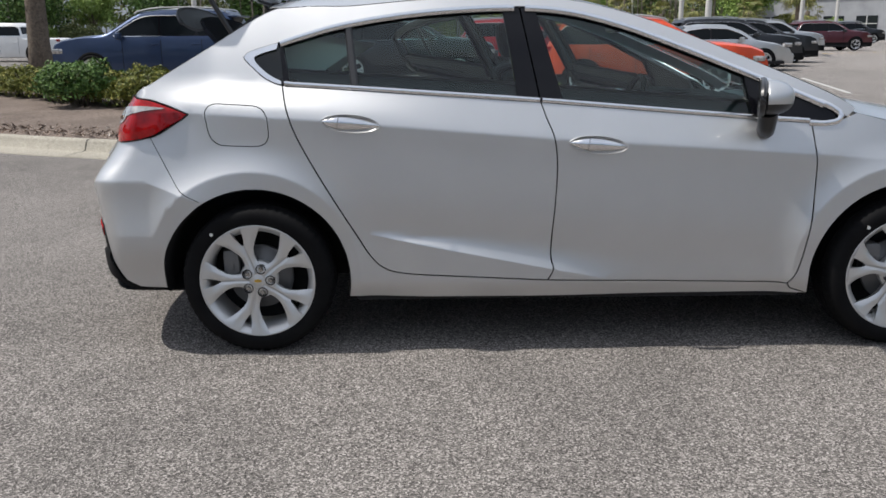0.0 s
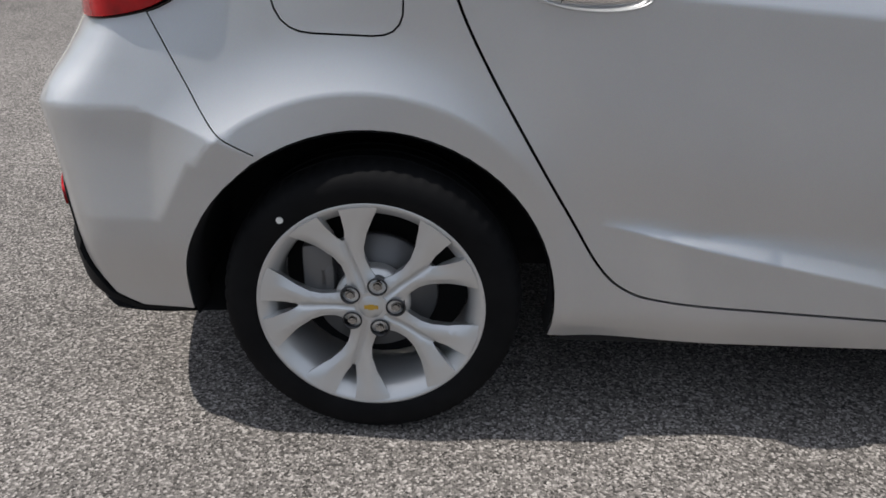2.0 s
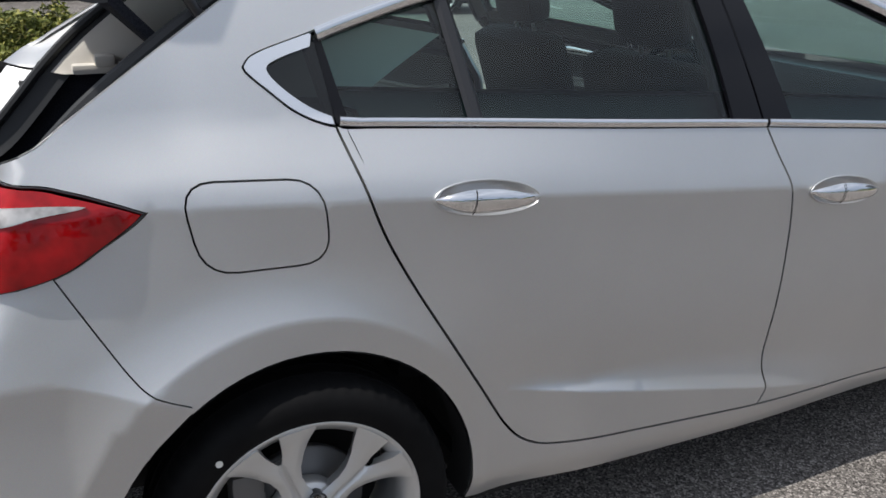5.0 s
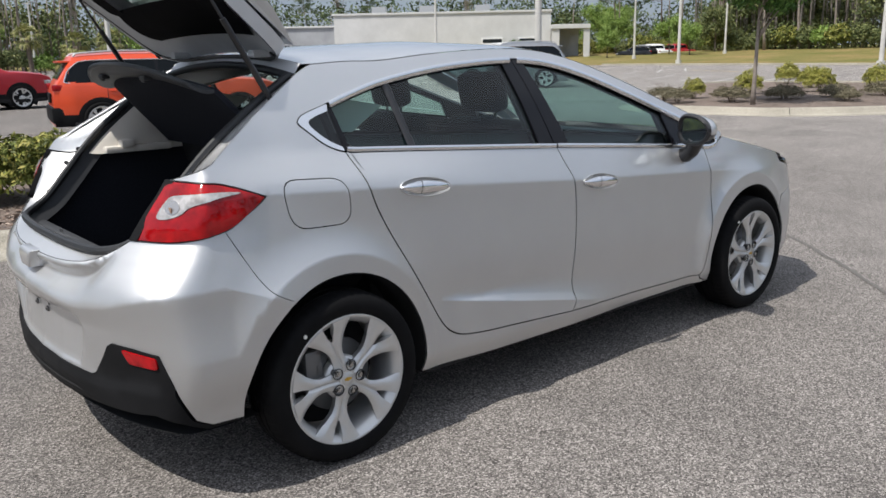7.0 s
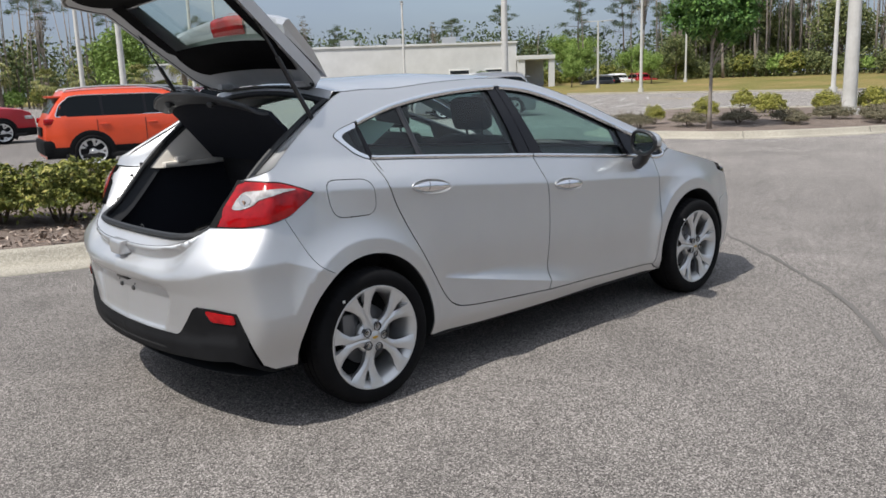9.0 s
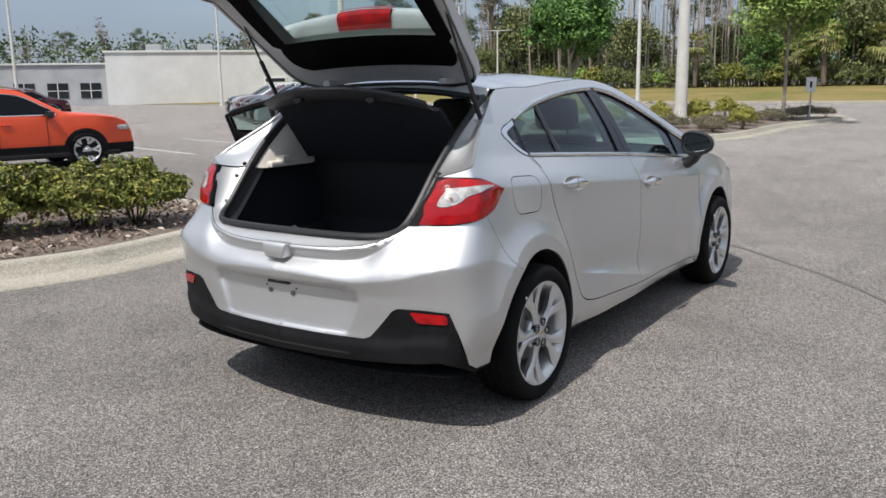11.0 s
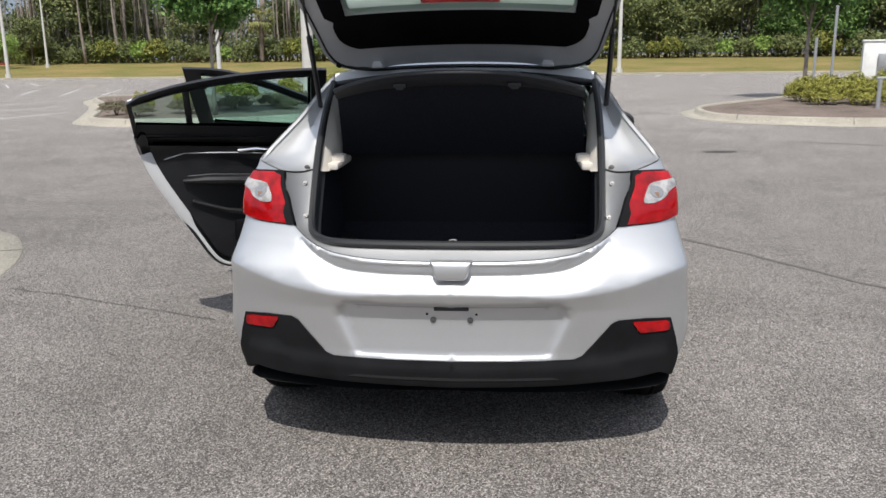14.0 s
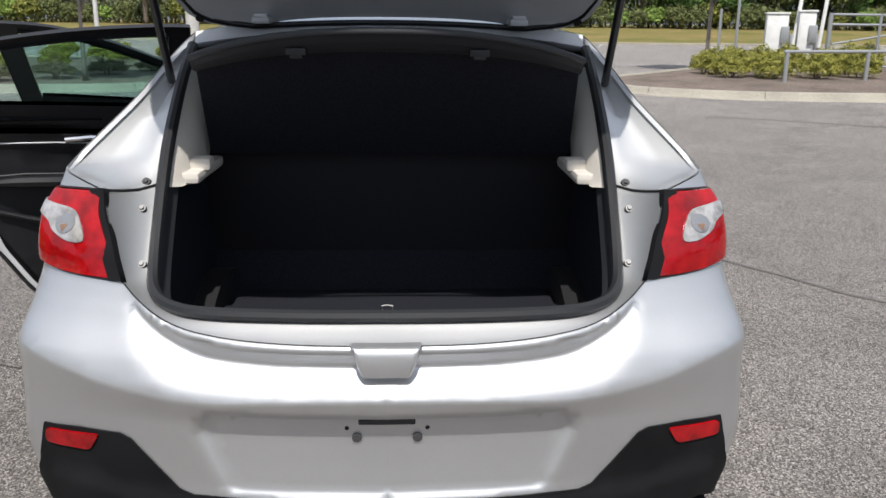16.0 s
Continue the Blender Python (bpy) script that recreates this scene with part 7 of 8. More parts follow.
for s in (-1, 1):
    a, b = Vector((-0.08, s * 0.60, 1.285)), Vector((-0.365, s * 0.597, 1.779))
    st = part("gas_strut", cyl(cyl(bmesh.new(), a, a.lerp(b, 0.58), 0.011, 0.011, 10), a.lerp(b, 0.55), b, 0.0055, 0.0055, 8), M_BLACK, car, "black gas strut")
    part("ball_joint", cyl(bmesh.new(), b + Vector((0, s * -0.02, 0)), b + Vector((0, s * 0.015, 0)), 0.012, 0.012, 10), M_METAL, st)
    part("hinge_arm", box(bmesh.new(), 0.01, s * 0.36, 1.464, 0.08, 0.04, 0.014, 0.005), M_JAMB, gate_body)
    hole = gate_pt(0.045, s * 0.525, -0.05)
    part("frame_hole", cyl(bmesh.new(), hole, hole + TN * -0.004, 0.012, 0.012, 12), M_DARK, gate_body)

# ---- wheels ----
def lathe(prof, seg=72, warp=None):
    V, F = [], []
    m = len(prof)
    for i in range(seg):
        a = 2 * math.pi * i / seg
        for j, (r, o) in enumerate(prof):
            rr = r + (warp(i, j) if warp else 0)
            V.append((rr * math.cos(a), -o, rr * math.sin(a)))
    for i in range(seg):
        k = (i + 1) % seg
        for j in range(m - 1):
            F.append((i * m + j, k * m + j, k * m + j + 1, i * m + j + 1))
    return V, F


TYRE = [(0.225, -0.03), (0.236, -0.010), (0.242, -0.006), (0.250, -0.0012), (0.262, 0.0015), (0.272, 0.0022), (0.287, 0.0002), (0.300, -0.006), (0.309, -0.018), (0.314, -0.032), (0.3165, -0.055), (0.3168, -0.063), (0.310, -0.064), (0.310, -0.071), (0.317, -0.072), (0.3172, -0.103), (0.310, -0.104), (0.310, -0.111), (0.3172, -0.112), (0.317, -0.143), (0.310, -0.144), (0.310, -0.151), (0.3168, -0.152), (0.3165, -0.160), (0.312, -0.184), (0.300, -0.208), (0.27, -0.216), (0.236, -0.205), (0.225, -0.185)]
RIM = [(0.223, -0.20), (0.216, -0.19), (0.205, -0.12), (0.203, -0.06), (0.211, -0.030), (0.222, -0.020), (0.229, -0.012), (0.236, -0.007), (0.241, -0.007), (0.242, -0.012), (0.238, -0.022)]


def tread(i, j):
    return -0.004 if (i % 3 == 0 and (8 <= j <= 10 or 23 <= j <= 24)) else 0.0


def spoke_outline():
    half = [(0.030, 0.0), (0.034, 0.050), (0.027, 0.080), (0.0265, 0.105), (0.034, 0.130), (0.053, 0.160), (0.080, 0.190), (0.098, 0.2085)]
    top = [(0.098, 0.2085), (0.072, 0.2205), (0.048, 0.2270), (0.023, 0.2305)]
    notch = [(0.0205, 0.212), (0.013, 0.182), (0.003, 0.158)]
    right = half + top[1:] + notch
    return [(t, r) for t, r in right] + [(-t, r) for t, r in right[::-1]]


def ridge_t(r):
    """How far a finger's crest lies from the middle of its spoke."""
    return 0.010 + 0.046 * sstep(0.10, 0.222, r)


def spoke_face(t, r):
    """Twin crests that part towards the rim, with a narrow groove between them."""
    o = -0.005 - 0.022 * (1 - (r / 0.225) ** 2) + 0.010 * sstep(0.10, 0.03, r)
    q = abs(t) - ridge_t(r)
    o -= (0.48 if q > 0 else 0.30) * max(0.0, abs(q) - 0.003) * sstep(0.035, 0.08, r) * (1 - 0.85 * sstep(0.165, 0.215, r))
    o -= 0.008 * max(0.0, 1 - abs(t) / 0.005) * sstep(0.18, 0.16, r)
    return (t, -o, r)


SP = panel(spoke_outline(), lambda t, r: spoke_face(t, r), 0.009, gap=0, depth=0.026, lines=[[(t, 0.04), (t, 0.158)] for t in (-0.005, 0.0, 0.005)] + [[(sd * ridge_t(r), r) for r in np.arange(0.05, 0.215, 0.012)] for sd in (-1, 1)])
W_TYRE = mesh_of("tyre", *lathe(TYRE, 180, tread), M_RUBBER, True)
W_TYRE.set_sharp_from_angle(angle=radians(40))
W_RIM = mesh_of("rim", *lathe(RIM, 80), M_ALLOY, True)
W_BARREL = mesh_of("brake_disc", *lathe([(0.0, -0.085), (0.135, -0.085), (0.138, -0.10), (0.06, -0.11), (0.06, -0.16)], 48), M_IRON, True)
W_BACK = mesh_of("wheel_back", *lathe([(0.0, -0.175), (0.21, -0.175)], 32), M_DARK, True)
Vs, Fs, Ns = SP
# the spoke's walls splay outwards behind its face
rims = [k for k in range(len(Vs) - 1) if abs(np.linalg.norm(Vs[k + 1] - Vs[k]) - 0.026) < 1e-6 and np.allclose(Ns[k], Ns[k + 1])]
for k in rims:
    Vs[k + 1] = Vs[k + 1] + Ns[k] * 0.008 * (1 if Vs[k][2] < 0.20 and abs(Vs[k][0]) > ridge_t(Vs[k][2]) else 0)
flip = np.mean(Ns[: len(Vs) // 3, 1]) > 0
me = mesh_of("spoke", Vs, [f[::-1] for f in Fs] if flip else Fs, M_ALLOY, True)
me.normals_split_custom_set_from_vertices([tuple(-n if flip else n) for n in Ns])
SPOKE = me
NUT = part("wheel_nut", cyl(cyl(bmesh.new(), (0, 0.01, 0), (0, -0.012, 0), 0.0125, 0.0115, 6), (0, -0.010, 0), (0, -0.016, 0), 0.0095, 0.007, 12), M_NUT)
NUT_ME = NUT.data
bpy.data.objects.remove(NUT)
# wells round the nuts, their shade put into the black colour
RECESS = mesh_of("nut_recess", *lathe([(0.0215, 0.0125), (0.0200, 0.0155), (0.0180, 0.0145), (0.0175, -0.02), (0.0, -0.02)], 18), M_BLACK, True)
HUB = mesh_of("hub", *lathe([(0.0, 0.008), (0.026, 0.0075), (0.029, 0.004), (0.031, 0.001), (0.036, -0.004), (0.078, -0.014), (0.082, -0.024), (0.078, -0.05)], 40), M_ALLOY, True)
BADGE = part("badge", box(box(bmesh.new(), 0, -0.0085, 0, 0.030, 0.002, 0.009, 0.0008), 0, -0.0085, 0, 0.012, 0.0021, 0.013, 0.0008), M_GOLD)
BADGE_ME = BADGE.data
bpy.data.objects.remove(BADGE)
CAL = part("brake_caliper", box(box(bmesh.new(), -0.115, 0.085, 0.06, 0.07, 0.07, 0.13, 0.02), -0.10, 0.075, 0.05, 0.04, 0.05, 0.06, 0.012), M_IRON)
CAL_ME = CAL.data
bpy.data.objects.remove(CAL)


def wheel_at(x, side, spin, sticker=False):
    tyre = part("wheel", W_TYRE, None, car, "black low-profile tyre on a silver alloy wheel")
    tyre.matrix_basis = pose(x, 0.8845 * side, 0.317, 0, 0, 0 if side < 0 else 180)
    rim = part("rim", W_RIM, None, tyre, "silver five-spoke alloy rim")
    part("brake_disc", W_BARREL, None, tyre)
    part("wheel_back", W_BACK, None, tyre)
    part("brake_caliper", CAL_ME, None, tyre)
    hub = part("hub", HUB, None, tyre)
    hub.matrix_basis = pose(0, -0.0, 0)
    hub.location = (0, 0.024, 0)
    b = part("badge", BADGE_ME, None, tyre, "small gold wheel badge")
    b.location = (0, 0.024, 0)
    for i in range(5):
        s = part("spoke", SPOKE, None, tyre)
        s.matrix_basis = Matrix.Rotation(radians(-(spin + 72 * i - 90)), 4, "Y")
        a = radians(spin - 108 + 72 * i)
        n = part("wheel_nut", NUT_ME, None, tyre)
        n.location = (0.052 * math.cos(a), 0.028, 0.052 * math.sin(a))
        r = part("nut_recess", RECESS, None, tyre)
        r.location = (0.052 * math.cos(a), 0.026, 0.052 * math.sin(a))
    if sticker:
        p = part("sticker", cyl(bmesh.new(), (-0.174, 0.004, 0.204), (-0.174, -0.004, 0.204), 0.007, 0.007, 12), M_STICKER, tyre, "small round white sticker")


wheel_at(0.0, -1, 110, True)
wheel_at(2.70, -1, 95, True)
wheel_at(0.0, 1, 70)
wheel_at(2.70, 1, 50)

# wheel housings and floor
for sd in (-1, 1):
    for hx in (0.0, 2.70):
        both("wheel_housing", grid(lambda a, y: (hx + 0.40 * math.cos(a), y, 0.313 + 0.40 * math.sin(a)), np.linspace(0.0, math.pi + 0.06, 24), (-0.815, -0.70, -0.50)), M_DARK, car, "dark wheel housing", sd)
        both("housing_wall", grid(lambda r, a: (hx + r * math.cos(a), -0.50, 0.313 + r * math.sin(a)), (0.0, 0.4), np.linspace(0.0, math.pi + 0.06, 24)), M_DARK, car, "", sd)
for sd in (-1, 1):
    for hx, arch in ((0.0, ARCH_R), (2.70, ARCH_F)):
        lip = [(hx + (x - hx) * 0.994, z if z < 0.3 else 0.313 + (z - 0.313) * 0.994) for x, z in arch]
        both("arch_liner", grid(lambda p, k: (lip[int(p)][0], -(half_width(lip[int(p)][0], lip[int(p)][1]) - 0.003 - 0.10 * k), lip[int(p)][1]), range(len(lip)), (0.0, 0.12, 1.0)), M_DARK, car, "black felt wheel arch liner", sd)
both("floor_pan", bm_vf(box(box(bmesh.new(), 1.35, 0, 0.235, 1.9, 1.62, 0.06, 0.02), 1.35, 0, 0.27, 3.9, 0.98, 0.08, 0.02)), M_DARK, car, "dark underbody")

# ---- cabin ----
def seat(x, y, w=0.50):
    bm = bmesh.new()
    box(bm, x, y, 0.52, 0.52, w, 0.16, 0.06)
    s = part("seat_cushion", bm, M_SEAT, car, "dark cloth seat")
    bm = box(bmesh.new(), 0, 0, 0.30, 0.13, w, 0.64, 0.055, Matrix.Translation((x - 0.22, y, 0.55)) @ Matrix.Rotation(radians(-17), 4, "Y"))
    part("seat_back", bm, M_SEAT, s)
    m2 = Matrix.Translation((x - 0.22, y, 0.55)) @ Matrix.Rotation(radians(-13), 4, "Y")
    part("headrest", box(bmesh.new(), 0.0, 0, 0.735, 0.10, 0.265, 0.19, 0.05, m2), M_SEAT, s)
    for d in (-0.06, 0.06):
        part("headrest_post", cyl(bmesh.new(), m2 @ Vector((0, d, 0.58)), m2 @ Vector((0, d, 0.68)), 0.007, 0.007, 8), M_METAL, s)


seat(1.52, -0.36)
seat(1.52, 0.36)
bm = box(bmesh.new(), 0.55, 0, 0.50, 0.52, 1.2, 0.16, 0.06)
rs = part("rear_bench", bm, M_SEAT, car, "dark rear bench seat")
part("bench_back", box(bmesh.new(), 0, 0, 0.30, 0.12, 1.18, 0.60, 0.05, Matrix.Translation((0.24, 0, 0.55)) @ Matrix.Rotation(radians(-14), 4, "Y")), M_SEAT, rs)
for y in (-0.36, 0.36):
    part("headrest", box(bmesh.new(), 0.12, y, 1.16, 0.10, 0.25, 0.16, 0.045), M_SEAT, rs)
dash = part("dashboard", box(box(bmesh.new(), 2.12, 0, 0.86, 0.50, 1.40, 0.26, 0.09), 1.98, 0.36, 0.97, 0.22, 0.34, 0.08, 0.035), M_INTERIOR, car, "dark moulded dashboard")
part("console", box(bmesh.new(), 1.65, 0, 0.52, 0.9, 0.2, 0.3, 0.05), M_INTERIOR, car)
ring = [(1.80 + 0.06 * math.sin(a), 0.36 + 0.185 * math.cos(a), 0.90 + 0.175 * math.sin(a)) for a in np.linspace(0, 2 * math.pi, 33)[:-1]]
st = part("steering_wheel", mesh_of("steering_wheel", *sweep(ring, 0.015, 8, True), M_INTERIOR, True), None, car, "black steering wheel")
part("steering_hub", box(bmesh.new(), 1.82, 0.36, 0.89, 0.05, 0.2, 0.10, 0.02), M_INTERIOR, st)
part("steering_spoke", box(bmesh.new(), 1.81, 0.36, 0.89, 0.02, 0.35, 0.035, 0.008), M_GREYMETAL, st)
part("inner_mirror", box(bmesh.new(), 1.62, 0, 1.335, 0.03, 0.24, 0.065, 0.012), M_BLACK, car)


# ---- other vehicles on the lot ----
def car_paint(name, c, metal=0.4):
    m = mat(name, c, 0.35, metal, coat=0.5, coat_rough=0.04)
    return paint(m, ramp(m, noise_tex(m, 2.0, 4), [(0.3, tuple(k * 0.92 for k in c)), (0.7, tuple(min(1, k * 1.06) for k in c))]))


P_ORANGE = car_paint("orange_paint", (0.72, 0.075, 0.02), 0.1)
P_RED = car_paint("red_car_paint", (0.42, 0.015, 0.025), 0.3)
P_BLUE = car_paint("blue_paint", (0.035, 0.06, 0.13), 0.5)
P_WHITE = car_paint("white_car_paint", (0.75, 0.75, 0.74), 0.0)
P_GREY = car_paint("grey_car_paint", (0.30, 0.31, 0.33), 0.8)
P_DARK = car_paint("charcoal_car_paint", (0.025, 0.027, 0.032), 0.5)
P_MAROON = car_paint("maroon_car_paint", (0.10, 0.02, 0.03), 0.4)
P_LIGHT = car_paint("light_silver_car_paint", (0.55, 0.56, 0.57), 0.8)
M_WINDOW = mat("dark_car_window", (0.006, 0.008, 0.010), 0.06, spec=0.12)

SUV_TOP = [(0.0, 0.58), (0.03, 0.96), (0.10, 1.14), (0.36, 1.55), (0.42, 1.64), (0.62, 1.675), (1.2, 1.705), (2.0, 1.70), (2.45, 1.65), (2.8, 1.44), (3.18, 1.21), (3.3, 1.165), (3.8, 1.13), (4.25, 1.07), (4.48, 0.98), (4.58, 0.78), (4.62, 0.5)]
PICKUP_TOP = [(0.0, 0.60), (0.02, 1.05), (0.2, 1.13), (1.75, 1.14), (1.80, 1.16), (1.95, 1.72), (2.2, 1.86), (3.3, 1.88), (3.7, 1.80), (4.3, 1.25), (4.6, 1.17), (5.5, 1.10), (5.75, 0.95), (5.85, 0.62)]
SEDAN_TOP = [(0.0, 0.62), (0.04, 0.93), (0.45, 1.0), (0.75, 1.12), (1.25, 1.38), (1.8, 1.45), (2.5, 1.43), (2.95, 1.27), (3.4, 0.98), (4.1, 0.86), (4.5, 0.72), (4.65, 0.5)]


def vehicle(name, label, at, turn, paint_m, top=SUV_TOP, W=1.86, H=1.0, L=1.0, belt=1.06, wheels=(0.86, 3.58), r=0.36, rails=True, cladding=True, category="car", shut=(1.0, 1.95, 2.85)):
    """A parked vehicle: lofted body with glass, wheels in dark arches, lamps, handles and mirrors. Local x runs from tail to nose."""
    e = thing(name, label, category, at, turn, "parked vehicles")
    e.scale = (L, 1, H)
    xs = np.array([p[0] for p in top])
    zs = np.array([p[1] for p in top])
    long = xs[-1]
    w = W / 2
    tz = lambda x: float(np.interp(x, xs, zs))

    def hw(x, z):
        end = 1 - 0.10 * sstep(0.45, 0.0, x) - 0.16 * sstep(long - 0.75, long, x)
        k = w * end * (1 - 0.05 * sstep(0.42, 0.2, z))
        return k - (0.40 if top is not PICKUP_TOP else 0.34) * max(0, z - belt) * (1 - 0.1) - 0.02 * sstep(0.8, belt, z)

    def section(x):
        t = tz(x)
        zz = [0.24, 0.34, 0.55, 0.8, belt - 0.03, belt + 0.03]
        pts = [(hw(x, min(z, t - 0.05)), min(z, t - 0.05)) for z in zz]
        hi = max(t - 0.07, min(belt + 0.03, t - 0.05))
        pts += [(hw(x, hi), hi), (hw(x, hi) - 0.05, max(t - 0.025, hi)), (hw(x, hi) * 0.6, t), (0.0, t + 0.012)]
        return pts

    st = sorted(set(list(np.round(np.linspace(0, long, 34), 3)) + [float(v) for v in xs]))
    V, F = [], []
    m = 19
    for x in st:
        s = section(x)
        for y, z in s[:-1]:
            V.append((x, -y, z))
        V.append((x, 0, s[-1][1]))
        for y, z in s[:-1][::-1]:
            V.append((x, y, z))
    for i in range(len(st) - 1):
        for j in range(m - 1):
            F.append((i * m + j, i * m + j + 1, (i + 1) * m + j + 1, (i + 1) * m + j))
    F += [tuple(range(m)), tuple(range((len(st) - 1) * m, len(st) * m))[::-1]]
    me = mesh_of("body", V, F, paint_m, True)
    me.set_sharp_from_angle(angle=radians(32))
    part("body", me, None, e)
    roof0 = [x for x in st if tz(x) > belt + 0.42]
    x0, x1 = min(roof0), max(roof0)
    # glass in the sides, front and back
    cuts = [c for c in shut if x0 - 0.3 < c < x1 + 0.6]
    roofline = lambda x: min(tz(x) - 0.125, belt + 0.50)
    low = belt + 0.055
    span = [x for x in np.linspace(x0 - 0.1, x1 + 0.9, 60) if roofline(x) > low + 0.09]
    xa, xb = span[0] + 0.06, span[-1]
    pillars = [xa + 0.02, 1.12, cuts[1] + 0.03, xb - 0.02] if top is SUV_TOP else [xa + 0.02] + [c + 0.03 for c in cuts[1:-1]] + [xb - 0.02]
    band = [(xa - 0.10, low)] + [(x, roofline(x)) for x in np.linspace(xa, xb, 14)] + [(xb + 0.12, low)]
    for sd in (-1, 1):
        dlo = round_poly(band, 0.05, 3)
        gl = skin_part("window_surround", panel(dlo, lambda x, z: (x, -hw(x, z) - 0.003, z), 0.2, gap=0, depth=0.0, side=sd), M_GLOSSB, e, "black window surround")
        for a, b in zip(pillars, pillars[1:]):
            a2, b2 = a + 0.03, b - 0.03
            pts = [(a2 - (0.08 if a == pillars[0] else 0.0), low + 0.02)] + [(x, roofline(x) - 0.022) for x in np.linspace(a2, b2, 6)] + [(b2 + (0.06 if b == pillars[-1] else 0.0), low + 0.02)]
            skin_part("side_window", panel(round_poly(pts, 0.05, 3), lambda x, z: (x, -hw(x, z) - 0.007, z), 0.2, gap=0, depth=0.0, side=sd), M_WINDOW, gl)
        both("window_trim", sweep([(x, -hw(x, z) - 0.006, z) for x, z in dlo], 0.011, 5, True, up=(0, 1, 0)), M_CHROME, gl, "bright window trim", sd)
        for c in cuts:
            p0 = [(c, -hw(c, z) - 0.002, z) for z in np.linspace(0.40, belt - 0.02, 6)]
            both("door_gap", sweep(p0, 0.006, 4), M_DARK, e, "", sd)
        for c in cuts[:-1]:
            both("door_handle", bm_vf(box(bmesh.new(), c + 0.14, -hw(c, 0.93) - 0.012, 0.935, 0.20, 0.03, 0.035, 0.01)), paint_m, e, "", sd)
        xm = x1 + 0.22
        both("door_mirror", bm_vf(box(bmesh.new(), xm, -hw(xm, belt) - 0.11, belt + 0.06, 0.13, 0.22, 0.15, 0.045)), paint_m if not cladding else M_BLACK, e, "", sd)
        both("tail_lamp", bm_vf(box(bmesh.new(), 0.14, -hw(0.1, 1.0) + 0.03, 1.02, 0.26, 0.10, 0.13, 0.03)), M_RED, e, "", sd)
        both("headlight", bm_vf(box(bmesh.new(), long - 0.22, -hw(long - 0.22, 0.78) + 0.06, 0.80, 0.26, 0.20, 0.12, 0.035)), M_CLEAR, e, "", sd)
        if rails:
            rp = [(x, -(hw(x, tz(x) - 0.07) - 0.05), tz(x) + 0.035) for x in np.linspace(x0 + 0.15, x1 - 0.15, 8)]
            rp = [(rp[0][0] - 0.06, rp[0][1], rp[0][2] - 0.05)] + rp + [(rp[-1][0] + 0.06, rp[-1][1], rp[-1][2] - 0.06)]
            both("roof_rail", sweep(rp, 0.022, 6), M_GREYMETAL, e, "", sd)
        for hx in wheels:
            dk = grid(lambda q, a: (hx + q * math.cos(a), -w - 0.004 - (0.012 if r * 0.98 < q < r + 0.06 else 0.0), r + q * math.sin(a)), (0.0, r * 0.97, r + 0.03, r + (0.095 if cladding else 0.06)), np.linspace(-0.6, math.pi + 0.6, 22))
            both("wheel_arch", dk, M_VALANCE, e, "", sd)
        if cladding:
            V, F = grid(lambda x, z: (x, -hw(x, z) - 0.012, z), st, (0.235, 0.30, 0.40, 0.475))
            both("side_cladding", (V, F), M_VALANCE, e, "", sd)
            both("sill_cladding", bm_vf(box(bmesh.new(), (wheels[0] + wheels[1]) / 2, -hw(2, 0.3) - 0.004, 0.30, wheels[1] - wheels[0] - 0.6, 0.05, 0.16, 0.02)), M_VALANCE, e, "", sd)
        # near-black box closing the underside; shade below the body put into its colour
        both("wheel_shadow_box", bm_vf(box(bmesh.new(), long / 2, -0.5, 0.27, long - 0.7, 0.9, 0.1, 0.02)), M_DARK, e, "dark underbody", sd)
    # windscreen and back light follow the loft
    for nm, a, b in (("windscreen", x1 + 0.02, x1 + 0.52 if top is SUV_TOP else x1 + 0.75), ("rear_window", max(0.06, x0 - 0.28), x0 - 0.02)):
        us = np.linspace(-0.86, 0.86, 9)
        V, F = grid(lambda x, u: (x, u * hw(x, tz(x) - 0.03), tz(x) + 0.010 + 0.012 * (1 - u * u)), [x for x in np.linspace(a, b, 7) if tz(x) > belt + 0.03], us)
        if F:
            part(nm, mesh_of(nm, V, F, M_WINDOW, True), None, e)
    if top is SUV_TOP:
        part("roof_spoiler", box(bmesh.new(), x0 - 0.03, 0, tz(x0) - 0.015, 0.30, 2 * hw(x0, tz(x0) - 0.07) - 0.06, 0.045, 0.018), paint_m, e)
        part("number_recess", box(bmesh.new(), 0.0, 0, 0.80, 0.05, 0.62, 0.2, 0.02), M_VALANCE, e)
    part("front_bumper", box(bmesh.new(), long - 0.12, 0, 0.42, 0.30, W * 0.80, 0.26, 0.06), M_VALANCE if cladding else paint_m, e)
    part("grille", box(bmesh.new(), long - 0.03, 0, 0.74, 0.10, W * 0.48, 0.15, 0.03), M_BLACK, e)
    part("rear_bumper", box(bmesh.new(), 0.13, 0, 0.47, 0.36, W * 0.93, 0.34, 0.07), M_VALANCE if cladding else paint_m, e)
    for hx in wheels:
        for sd in (-1, 1):
            k = r / 0.317
            t = part("wheel", W_TYRE, None, e, "black tyre on an alloy wheel")
            t.matrix_basis = Matrix.Translation((hx, sd * (w + 0.036), r)) @ Matrix.Rotation(0 if sd < 0 else math.pi, 4, "Z") @ Matrix.Diagonal((k, 1, k, 1))
            part("rim", W_RIM, None, t)
            part("wheel_back", W_BACK, None, t)
            for i in range(5):
                s = part("spoke", SPOKE, None, t)
                s.matrix_basis = Matrix.Rotation(radians(72 * i + 20), 4, "Y")
                s.location.y = 0.004
            h = part("hub", HUB, None, t)
            h.location = (0, 0.02, 0)
    return e


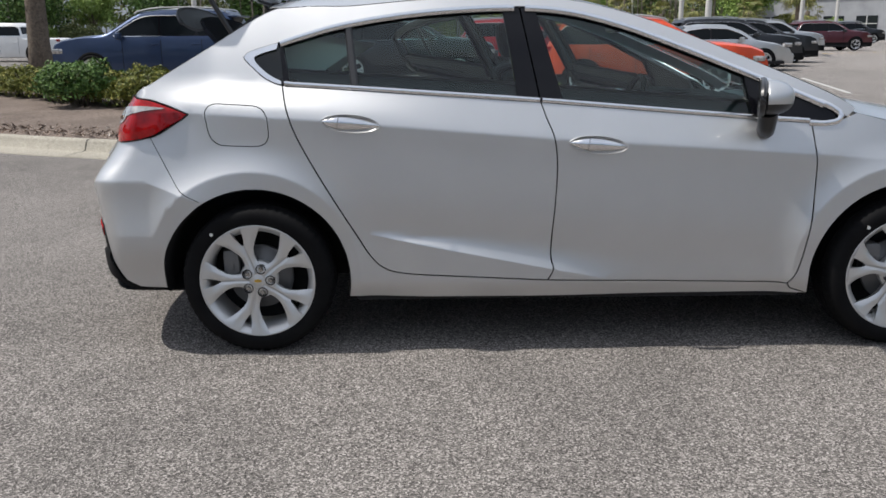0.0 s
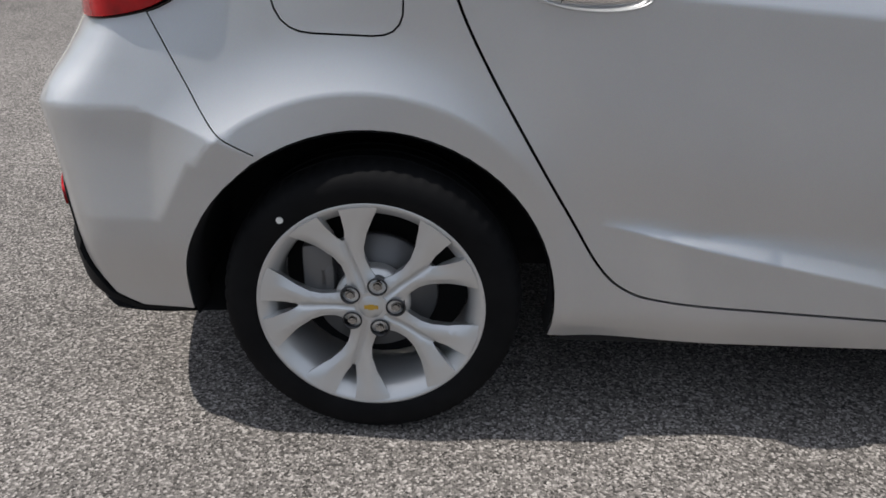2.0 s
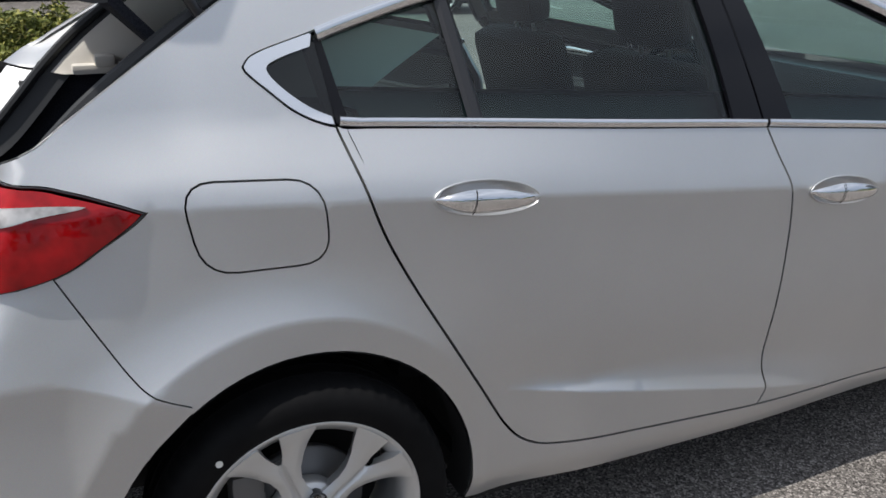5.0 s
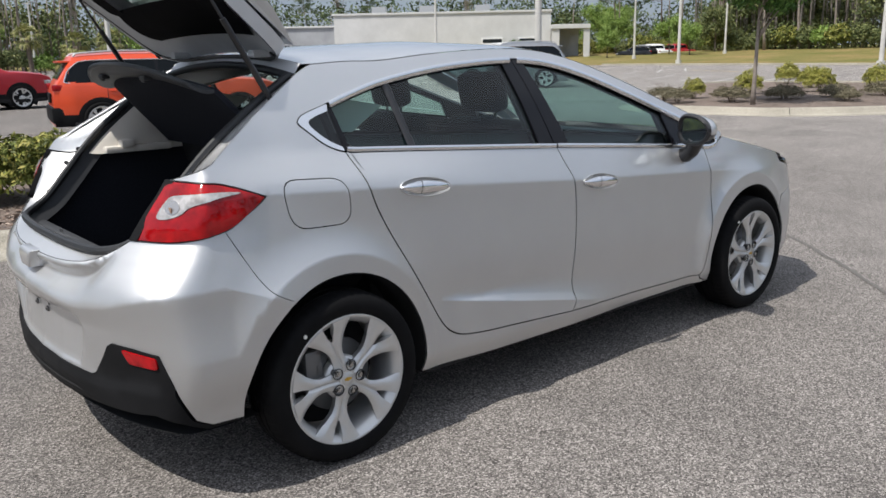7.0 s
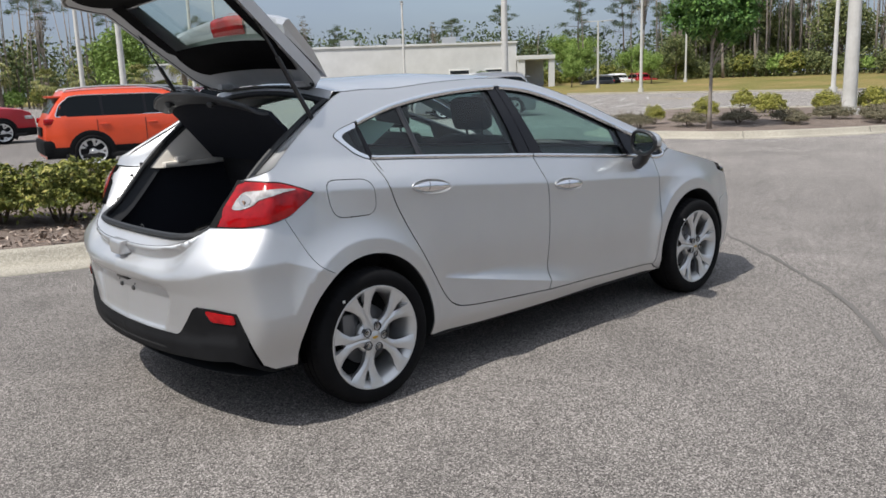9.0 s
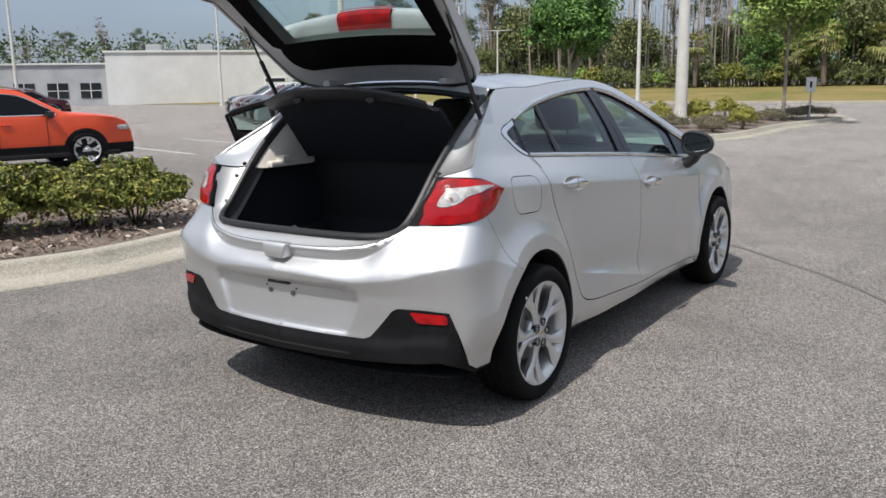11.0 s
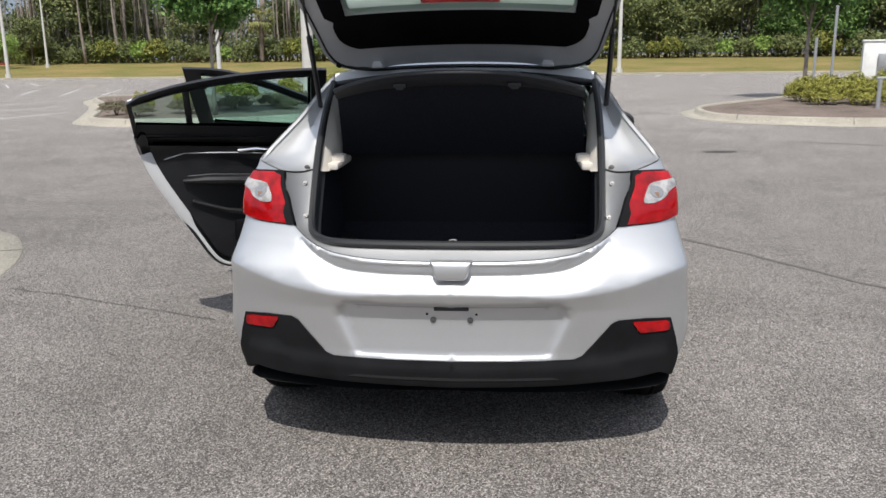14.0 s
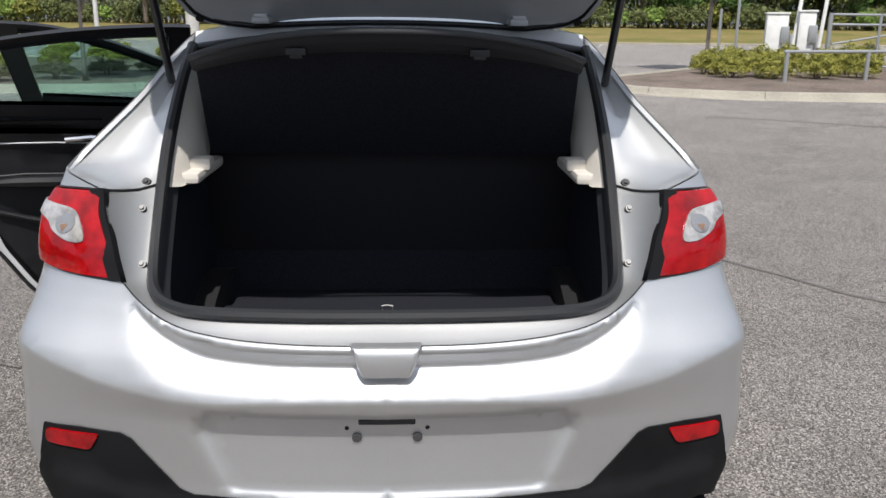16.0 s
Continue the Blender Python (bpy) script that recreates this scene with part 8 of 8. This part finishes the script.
def tail_at(cx, cy, turn, long):
    """Where the tail stands when the middle is at cx, cy."""
    a = radians(turn)
    return (cx - math.cos(a) * long / 2, cy - math.sin(a) * long / 2, 0.0)


vehicle("suv", "orange compact SUV with black cladding parked across the lot", (3.17, 14.25, 0), -12, P_ORANGE, H=0.92, L=0.97)
vehicle("suv", "dark red SUV parked behind the orange one", (1.6, 25.6, 0), 0, P_RED)
vehicle("suv", "charcoal SUV parked at the edge of the lot", (-2.2, 18.6, 0), 0, P_DARK)
vehicle("suv", "dark blue SUV parked behind the hedge", (-4.0, 18.3, 0), 180, P_BLUE, H=1.12, L=1.08, W=1.95, cladding=False)
vehicle("pickup_truck", "white pickup truck parked far behind the hedge", (-17.6, 38.9, 0), 180, P_WHITE, PICKUP_TOP, W=2.0, belt=1.20, wheels=(1.25, 4.85), r=0.40, rails=False, cladding=False, category="pickup truck", shut=(2.0, 2.95, 3.95))
vehicle("pickup_truck", "dark pickup truck parked far off", (-12.0, 43.5, 0), 180, P_DARK, PICKUP_TOP, W=2.0, belt=1.20, wheels=(1.25, 4.85), r=0.40, rails=False, cladding=False, category="pickup truck", shut=(2.0, 2.95, 3.95))
vehicle("suv", "black compact SUV in the far row", (11.0, 29.4, 0), 0, P_DARK, H=0.97)
vehicle("sedan", "pale silver saloon in the far row", (7.4, 23.2, 0), 0, P_LIGHT, SEDAN_TOP, W=1.80, belt=0.92, wheels=(0.95, 3.65), r=0.33, rails=False, cladding=False, shut=(1.05, 1.95, 2.85))
vehicle("suv", "charcoal SUV beside the orange one", (9.0, 26.2, 0), 0, P_DARK, H=0.98)
vehicle("suv", "silver SUV in the far row", (15.4, 38.5, 0), 0, P_LIGHT)
vehicle("suv", "dark SUV at the end of the far row", (21.6, 46, 0), 0, P_MAROON)
vehicle("suv", "dark off-road vehicle in front of the building", (34, 68, 0), 0, P_DARK, H=1.05)
for k, (pm, lb) in enumerate([(P_GREY, "grey metallic SUV at the end of a parked row"), (P_DARK, "black SUV in a parked row"), (P_DARK, "black SUV in a parked row"), (P_MAROON, "maroon SUV in a parked row"), (P_LIGHT, "pale silver SUV in a parked row"), (P_DARK, "black SUV in a parked row")]):
    vehicle("suv", lb, tail_at(22.2 + 1.75 * k, 21.2 + 2.35 * k, 143, 4.85), 143, pm, L=1.05, H=1.03, W=1.94, cladding=False)
vehicle("suv", "white SUV behind the grey one", tail_at(33.6, 31.6, 143, 4.6), 143, P_WHITE)
vehicle("pickup_truck", "red pickup truck far across the lot", tail_at(90, 60.0, 68, 5.8), 68, P_RED, PICKUP_TOP, W=2.0, belt=1.20, wheels=(1.25, 4.85), r=0.40, rails=False, cladding=False, category="pickup truck", shut=(2.0, 2.95, 3.95))
vehicle("pickup_truck", "white pickup truck far across the lot", tail_at(86, 60.5, 68, 5.8), 68, P_WHITE, PICKUP_TOP, W=2.0, belt=1.20, wheels=(1.25, 4.85), r=0.40, rails=False, cladding=False, category="pickup truck", shut=(2.0, 2.95, 3.95))
vehicle("suv", "black SUV far across the lot", tail_at(80, 58.5, 100, 4.6), 100, P_DARK)
